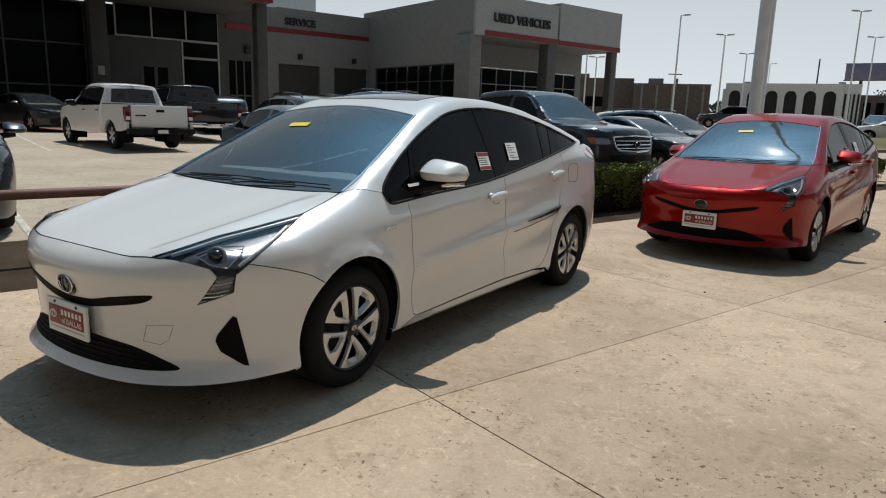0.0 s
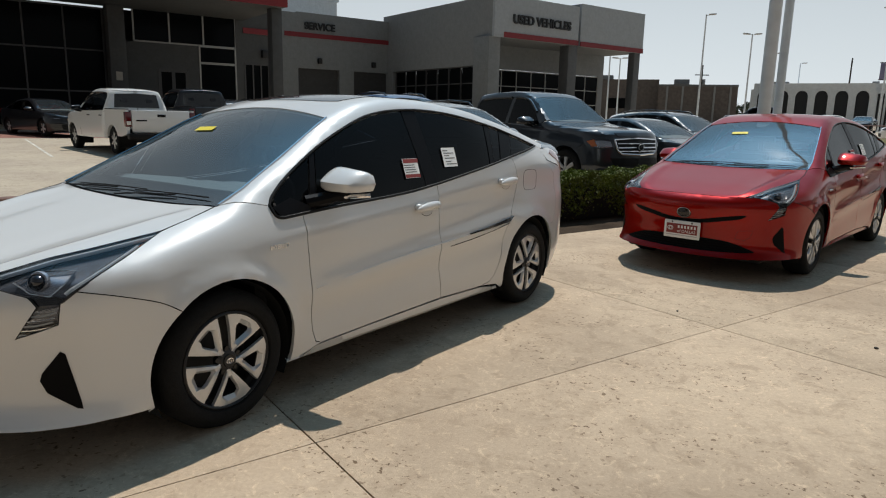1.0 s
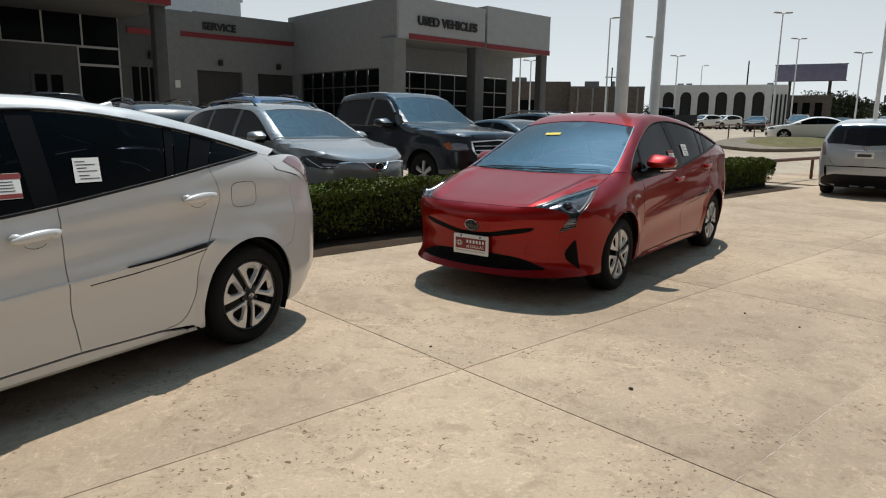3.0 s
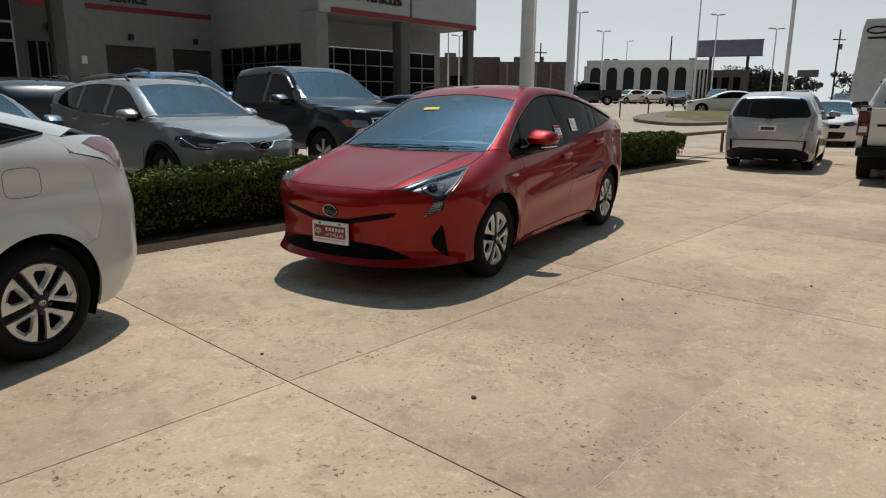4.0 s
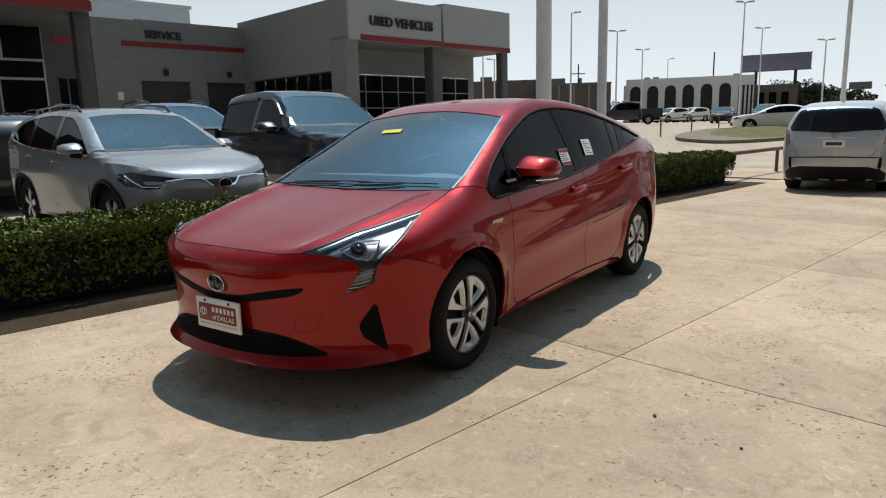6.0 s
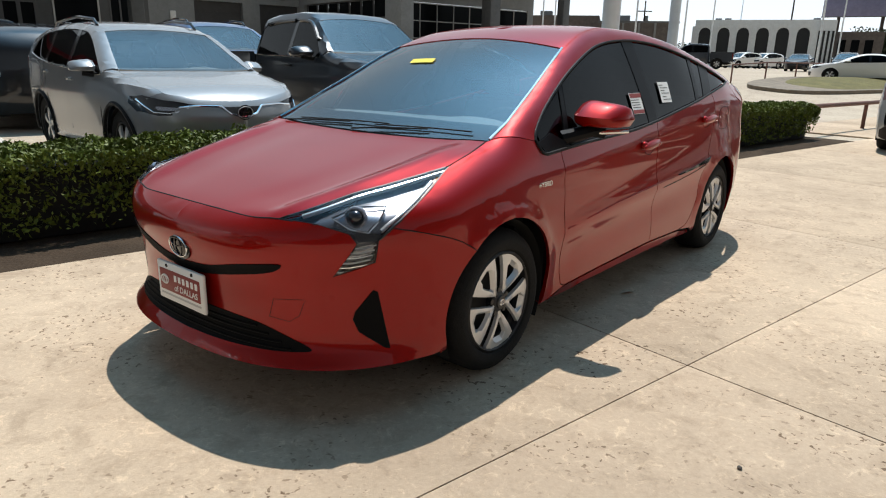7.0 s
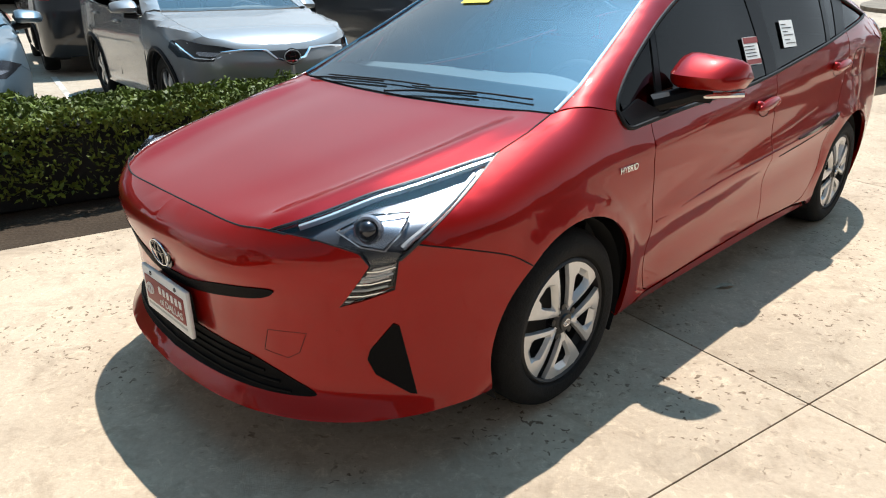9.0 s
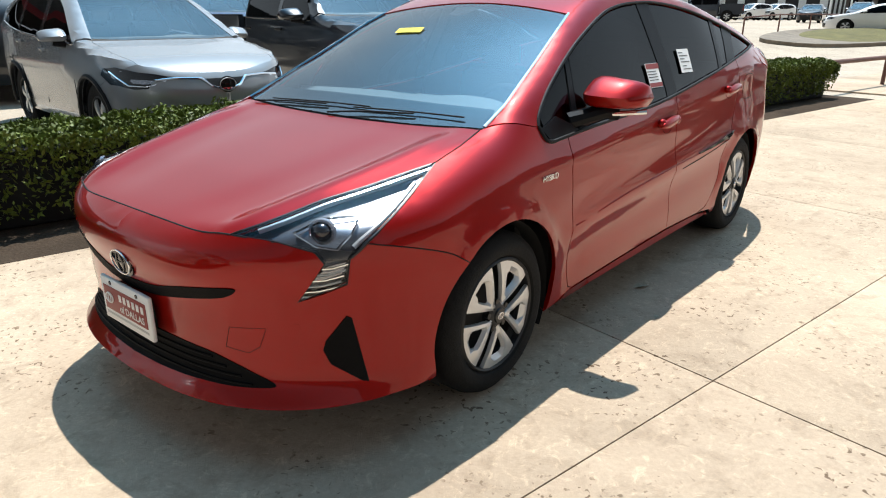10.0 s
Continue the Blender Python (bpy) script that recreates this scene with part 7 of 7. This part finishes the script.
def rail(p0, p1, q, z, step=3.3):
    ob = thing("pipe_rail", LOT, "low red brown pipe rail along the planting bed", "railing", "pipe rails")
    part("top_pipe", tube([(p0, q, z), ((p0 + p1) / 2, q, z), (p1, q, z)], 0.045, 12), M["rust"], ob)
    p = p1 if p0 < 0 else p0
    while p0 - 0.01 <= p <= p1 + 0.01:
        part("post", tube([(p, q, -0.02), (p, q, z)], 0.04, 10), M["rust"], ob)
        p += -step if p0 < 0 else step
    return ob


rail(-18, 2.3, 6.7, 0.61)
rail(19.4, 33.0, 6.7, 0.56, 3.3)

# grass island with a kerb, and a low rail behind it
isl = thing("grass_island", LOT @ pose(39.0, 13.0, 0, 0, 0, -2), "long lawn island with a brown stained kerb", "island", "", "structure")


def island_z(x, y):
    return lot_z(39.0 + x, 13.0 + y)


ring = [(7.2 * math.copysign(abs(math.cos(a)) ** 0.7, math.cos(a)), 1.9 * math.copysign(abs(math.sin(a)) ** 0.7, math.sin(a))) for a in (k * math.tau / 60 for k in range(60))]
kerb_, lawn_ = Soup(), Soup()
rings = [(1.0, -0.1), (1.0, 0.15), (0.93, 0.15), (0.93, 0.14), (0.6, 0.2), (0.3, 0.22), (0.001, 0.22)]
shell = [[(x * k if k > 0.925 and h != 0.14 else x * k * 0.8 + 1.2, y * (k if k > 0.95 else k * 0.97), island_z(x * k, y * k) + h) for x, y in ring] for k, h in rings]
for lo_, hi_, soup in ((0, 3, kerb_), (3, 6, lawn_)):
    for i in range(lo_, hi_):
        soup.add(shell[i] + shell[i + 1], [(j, (j + 1) % 60, 60 + (j + 1) % 60, 60 + j) for j in range(60)])
part("kerb", kerb_, M["island_kerb"], isl)
part("lawn", lawn_, M["grass"], isl)
fence = thing("low_fence", LOT, "low thin pipe fence behind the lawn island", "railing")
for k in range(6):
    p = 33.5 + 3.0 * k
    part("post", tube([(p, 15.6, lot_z(p, 15.6)), (p, 15.6, lot_z(p, 15.6) + 0.75)], 0.035, 8), M["rust"], fence)
part("top_pipe", tube([(33.5 + 3.0 * k, 15.6, lot_z(33.5 + 3.0 * k, 15.6) + 0.75) for k in range(6)], 0.03, 8), M["rust"], fence)

# far buildings
white = thing("arched_building", pose(36.4, 97.9, 0, 0, 0, -24), "low white office block with tall arched windows", "building", "far buildings")
n_arch = 6
W_, H_ = 14.0, 6.9
part("wall", boxes(((0, 0.4, 0), (W_, 14, H_ - 0.1))), M["stucco_light"], white)
part("parapet", boxes(((-0.1, 0, H_ - 0.8), (W_ + 0.1, 0.42, H_))), M["stucco_light"], white)
for k in range(n_arch + 1):
    x = W_ * k / n_arch
    part("pier", boxes(((x - 0.42, 0, 0), (x + 0.42, 0.42, H_ - 0.8))), M["stucco_light"], white)
for k in range(n_arch):
    c, w = W_ * (k + 0.5) / n_arch, W_ / n_arch / 2 - 0.42
    pts = [(c - w, 0.05), (c + w, 0.05), (c + w, 5.2), (c + w * 0.8, 5.65), (c + w * 0.45, 5.88), (c, 5.95), (c - w * 0.45, 5.88), (c - w * 0.8, 5.65), (c - w, 5.2)]
    bm = bmesh.new()
    bm.faces.new([bm.verts.new((x, 0.36, z)) for x, z in pts])
    part("arched_window", bm, M["hazed_glass"], white)
    for s in (1, -1):
        bm = bmesh.new()
        bm.faces.new([bm.verts.new((x, 0.2, z)) for x, z in ((c, 5.95), (c + s * w * 0.45, 5.88), (c + s * w * 0.8, 5.65), (c + s * w, 5.2), (c + s * w, 6.15), (c, 6.15))])
        part("arch_spandrel", bm, M["stucco_light"], white)
part("wing", boxes(((W_ + 0.1, 0.5, 0), (W_ + 2.4, 14, H_))), M["stucco_light"], white)
for k in range(4):
    part("wing_window", boxes(((W_ + 0.5 + 0.5 * k, 0.43, 0.3), (W_ + 0.74 + 0.5 * k, 0.49, 5.6))), M["hazed_glass"], white)
part("side_block", boxes(((W_ + 2.4, 3, 0), (W_ + 8, 14, 5.6))), M["brick_dark"], white)
for k in range(3):
    part("side_window", boxes(((W_ + 3.0 + 1.5 * k, 2.9, 0.6), (W_ + 3.9 + 1.5 * k, 2.98, 4.6))), M["far_glass"], white)
for x in (2.0, 3.2, 14.0):
    part("roof_unit", boxes(((x, 5, H_ - 0.1), (x + 0.8, 6, H_ + 0.5)), bevel=0.03), M["stucco"], white)

dark = thing("brick_warehouse", pose(23.0, 95.9, 0, 0, 0, -13), "long brown brick warehouse with roof units", "building", "far buildings")
part("wall", boxes(((0, 0, 0), (10, 12, 6.3)), ((-12, 2, 0), (0, 12, 7.2))), M["brick_dark"], dark)
part("parapet", boxes(((-0.05, -0.06, 6.2), (10.05, 0.2, 6.45))), M["stucco_dark"], dark)
for k in range(5):
    part("pilaster", boxes(((1.0 + 2 * k, -0.12, 0), (1.25 + 2 * k, 0.02, 6.2))), M["stucco"], dark)
part("roof_unit", boxes(((2, 3, 6.3), (4, 5, 7.3)), bevel=0.05), M["stucco"], dark)
part("window", boxes(((-7, 1.9, 3.2), (-4, 2.0, 4.6))), M["far_glass"], dark)
part("roof_unit", boxes(((-8, 4, 7.2), (-6.4, 5.5, 7.9)), bevel=0.05), M["stucco"], dark)

bb = thing("billboard", pose(78.6, 133.8, 0, 0, 0, -31), "wide faded violet billboard on two posts", "billboard")
part("board", boxes(((-6.2, 0, 10.3), (6.2, 0.35, 13.3)), bevel=0.04), M["billboard"], bb)
part("board_frame", boxes(((-6.35, 0.1, 10.15), (6.35, 0.5, 10.3)), ((-6.35, 0.1, 13.3), (6.35, 0.5, 13.45))), M["stucco_dark"], bb)
for x in (-3.4, 3.6):
    part("post", tube([(x, 0.5, 0), (x, 0.5, 11.5)], 0.3, 12), M["wood"], bb)
bb2 = thing("billboard", pose(107.5, 149.3, 0, 0, 0, -33), "small dark billboard far beyond the lot", "billboard")
part("board", boxes(((-2.2, 0, 6.9), (2.2, 0.3, 8.5)), bevel=0.03), M["stucco_dark"], bb2)
part("post", tube([(0, 0.3, 0), (0, 0.3, 7)], 0.25, 10), M["wood"], bb2)

pyl = thing("pylon_sign", pose(31.7, 37.35, 0, 0, 0, -40), "tall pale pylon sign with an oval badge", "sign")
s = Soup()
prof = [(0, -0.9, 0.85), (3.0, -0.75, 0.85), (5.3, -0.62, 0.85), (5.85, -0.5, 0.8)]
v = [(x, y, z) for z, a, b2 in prof for x, y in ((a, -0.25), (b2, -0.25), (b2, 0.25), (a, 0.25))]
f = [(4 * i + j, 4 * i + (j + 1) % 4, 4 * i + 4 + (j + 1) % 4, 4 * i + 4 + j) for i in range(3) for j in range(4)] + [(12, 13, 14, 15)]
part("sign_body", s.add(v, f), M["stucco_light"], pyl, "", None, 20)
part("oval_badge", tube([(0.1 + 0.5 * math.cos(k * math.tau / 28), -0.27, 5.25 + 0.17 * math.sin(k * math.tau / 28)) for k in range(28)], 0.05, 8, True), M["sign_dark"], pyl)
part("sign_text", boxes(((-0.35, -0.27, 4.78), (0.6, -0.24, 4.9))), M["sign_dark"], pyl)

for x, y, h in ((53.1, 106.7, 11.3), (33.8, 113.9, 10.5), (78.7, 102.2, 12.4)):
    up = thing("utility_pole", pose(x, y, 0), "dark wooden utility pole", "pole", "utility poles")
    part("shaft", tube([(0, 0, 0), (0, 0, h)], [0.16, 0.1], 8), M["wood"], up)
    if x != 53.1:
        part("crossarm", boxes(((-1.1, -0.06, h - 1.6), (1.1, 0.06, h - 1.45)), bevel=0.01), M["wood"], up)
        part("transformer", lathe([(0.0005, -0.4), (0.25, -0.4), (0.25, 0.4), (0.0005, 0.4)], 12).moved(pose(0.35, 0, h - 2.6, 90, 0, 0)), M["stucco"], up)


def tree(x, y, h, w, seed):
    rnd = random.Random(seed)
    ob = thing("tree", pose(x, y, 0), "dark green leafy tree in the distance", "tree", "far trees")
    tr = tube([(0, 0, 0), (0.1, 0, h * 0.3), (0, 0.1, h * 0.55)], [0.35, 0.25, 0.15], 8)
    for k in range(6):
        a = k * 1.05 + rnd.random()
        tr.add(*(lambda t: (t.v, t.f))(tube([(0, 0, h * 0.35), (math.cos(a) * w * 0.3, math.sin(a) * w * 0.3, h * 0.6), (math.cos(a) * w * 0.42, math.sin(a) * w * 0.42, h * 0.75)], [0.12, 0.07, 0.03], 6)))
    part("trunk", tr, M["bark"], ob)
    clumps = [(rnd.gauss(0, w * 0.24), rnd.gauss(0, w * 0.2), h * rnd.uniform(0.38, 0.9), rnd.uniform(0.5, 1.1)) for _ in range(40)]
    v, f = [], []
    for _ in range(4200):
        cx_, cy_, cz_, r = rnd.choice(clumps)
        d = Vector((rnd.gauss(0, 1), rnd.gauss(0, 1), rnd.gauss(0, 0.8))).normalized() * r * rnd.uniform(0.6, 1.05)
        c = Vector((cx_, cy_, cz_)) + d
        n = Vector((rnd.gauss(0, 1), rnd.gauss(0, 1), rnd.gauss(0, 1))).normalized()
        a = n.orthogonal().normalized() * rnd.uniform(0.12, 0.24)
        b2 = n.cross(a) * 0.7
        k = len(v)
        v += [c - a, c - b2, c + a, c + b2]
        f.append((k, k + 1, k + 2, k + 3))
    part("crown", Soup().add(v, f).mesh("crown", 180, 0), M["tree_leaf"], ob)


for i, (x, y, h, w) in enumerate(((67.0, 109.5, 7.2, 7.0), (71.0, 107.5, 6.4, 6.0), (92.0, 112.0, 7.0, 8.0), (100.0, 108.0, 6.5, 8.0), (84.0, 120.0, 6.0, 8.0), (30.0, 112.0, 5.5, 8.0), (108.0, 118.0, 6.5, 9.0))):
    tree(x, y, h, w, i)
for i in range(9):
    tree(-40 + 13 * i, 165 + (i % 3) * 6, 7.0 + (i % 2), 10.0, 40 + i)

# behind the walk, unseen: asphalt street and tall plain wall, added to darken reflections
lot_part("road", boxes(((-120, -60, -0.03), (160, -6.0, -0.008))), mat("worn asphalt", (0.05, 0.05, 0.052), 0.85, vary=0.3, scale=40, bump=0.4), None, "unseen dark asphalt street added behind the forecourt to darken reflections", "structure", "road")
lot_part("kerb_line", boxes(((-120, -6.1, -0.03), (160, -5.9, 0.01)), bevel=0.01), M["kerb"], None, "low concrete kerb", "structure", "kerb")
lot_part("boundary_wall", boxes(((-120, -34.4, -0.03), (160, -34, 9.0))), M["brick_dark"], None, "plain brown wall, unseen, added to darken car reflections", "structure", "wall")


# fallen leaves on the paving
def fallen_leaf(x, y, az, w):
    rows, v, f = 6, [], []
    for i in range(rows + 1):
        t = i / rows
        half = w * 0.22 * math.sin(math.pi * min(1, t * 0.95 + 0.04)) + 0.001
        for s, up in ((-1, 0.35), (0, 0.0), (1, 0.3)):
            v.append((w * (t - 0.5), s * half, 0.002 + up * half + 0.006 * math.sin(t * 3)))
    for i in range(rows):
        for j in range(2):
            f.append((i * 3 + j, i * 3 + j + 1, i * 3 + j + 4, i * 3 + j + 3))
    ob = part("fallen_leaf", Soup().add(v, f), M["dry_leaf"], None, "", pose(x, y, 0, 0, 0, az))
    tagged(ob, "small pale dry leaf lying on the concrete", "leaf", "fallen leaves")


LEAVES = ((4.9, 8.31, 20, 0.1), (4.87, 7.93, 60, 0.045), (0.66, 4.75, 35, 0.05))
M["dry_leaf"] = mat("pale dry leaf", (0.42, 0.36, 0.26), 0.8, vary=0.3, scale=60)
PEBBLES = ((3.5, 5.1, 0.014), (2.43, 5.78, 0.01), (4.83, 6.55, 0.011), (5.06, 6.21, 0.009), (6.42, 6.73, 0.011))
M["stone_dark"] = mat("dark pebble", (0.06, 0.05, 0.042), 0.8, vary=0.3, scale=200)
for x, y, az, w in LEAVES:
    fallen_leaf(x, y, az, w)

# ---- paving slabs of the forecourt, each a piece of its own ----
forecourt = thing("forecourt_pavement", LOT, "worn pale concrete slabs with dark joints", "pavement", "", "structure")
part("joint_bed", boxes(((-30, -5.88, -0.028), (60, 5.75, -0.012))), M["joint"], forecourt)
slab_cache = {}
P0, STEP = 2.437, 3.03
for i in range(-6, 12):
    p = P0 + STEP * i
    for q0, q1 in ((2.455, 5.75), (0.85, 2.455), (-2.2, 0.85), (-5.9, -2.2)):
        if q1 == 5.75 and p > 19.5:
            q1 = 7.9
        w, d = STEP - 0.007, q1 - q0 - (0.0125 if q0 != 0.85 and q1 != 0.85 else -0.003)
        key = (round(w, 3), round(d, 3))
        if key not in slab_cache:
            slab_cache[key] = from_bm("slab", boxes(((-w / 2, -d / 2, -0.03), (w / 2, d / 2, 0)), bevel=0.0022))
        part("slab", slab_cache[key], M["slab"], forecourt, "", pose(p + STEP / 2, (q0 + q1) / 2, 0))

# broken remains of pale filler along the tight lengthwise joint
rnd = random.Random(17)
M["filler"] = mat("pale mortar filler", (0.62, 0.56, 0.47), 0.9, vary=0.25, scale=60, bump=0.3)
p = -2.0
while p < 15.0:
    length = rnd.uniform(0.05, 0.32)
    n = max(3, int(length / 0.03))
    v, f = [], []
    for k in range(n + 1):
        x, half, off = length * k / n, rnd.uniform(0.0015, 0.0052) * (0.3 if k in (0, n) else 1.0), rnd.uniform(-0.002, 0.002)
        v += [(x, off - half, -0.001), (x, off, 0.0016), (x, off + half, -0.001)]
    for k in range(n):
        f += [(3 * k + j, 3 * k + j + 1, 3 * k + j + 4, 3 * k + j + 3) for j in (0, 1)]
    part("joint_filler", Soup().add(v, f), M["filler"], forecourt, "", pose(p, 0.857, 0.0))
    p += length + rnd.choice((0.01, 0.015, 0.03, 0.07, 0.14))

# a few dark pebbles
for x, y, r in PEBBLES:
    bm = bmesh.new()
    bmesh.ops.create_icosphere(bm, subdivisions=2, radius=1.0)
    for w in bm.verts:
        w.co *= 1.0 + 0.22 * noise.noise(w.co * 1.3 + Vector((x * 5, y * 5, 0)))
    bmesh.ops.transform(bm, matrix=Matrix.Diagonal((r, r * 0.8, r * 0.55, 1)), verts=bm.verts)
    tagged(part("pebble", bm, M["stone_dark"], None, "", pose(x, y, r * 0.45, 0, 0, x * 90)), "small dark pebble on the concrete", "pebble", "pebbles")
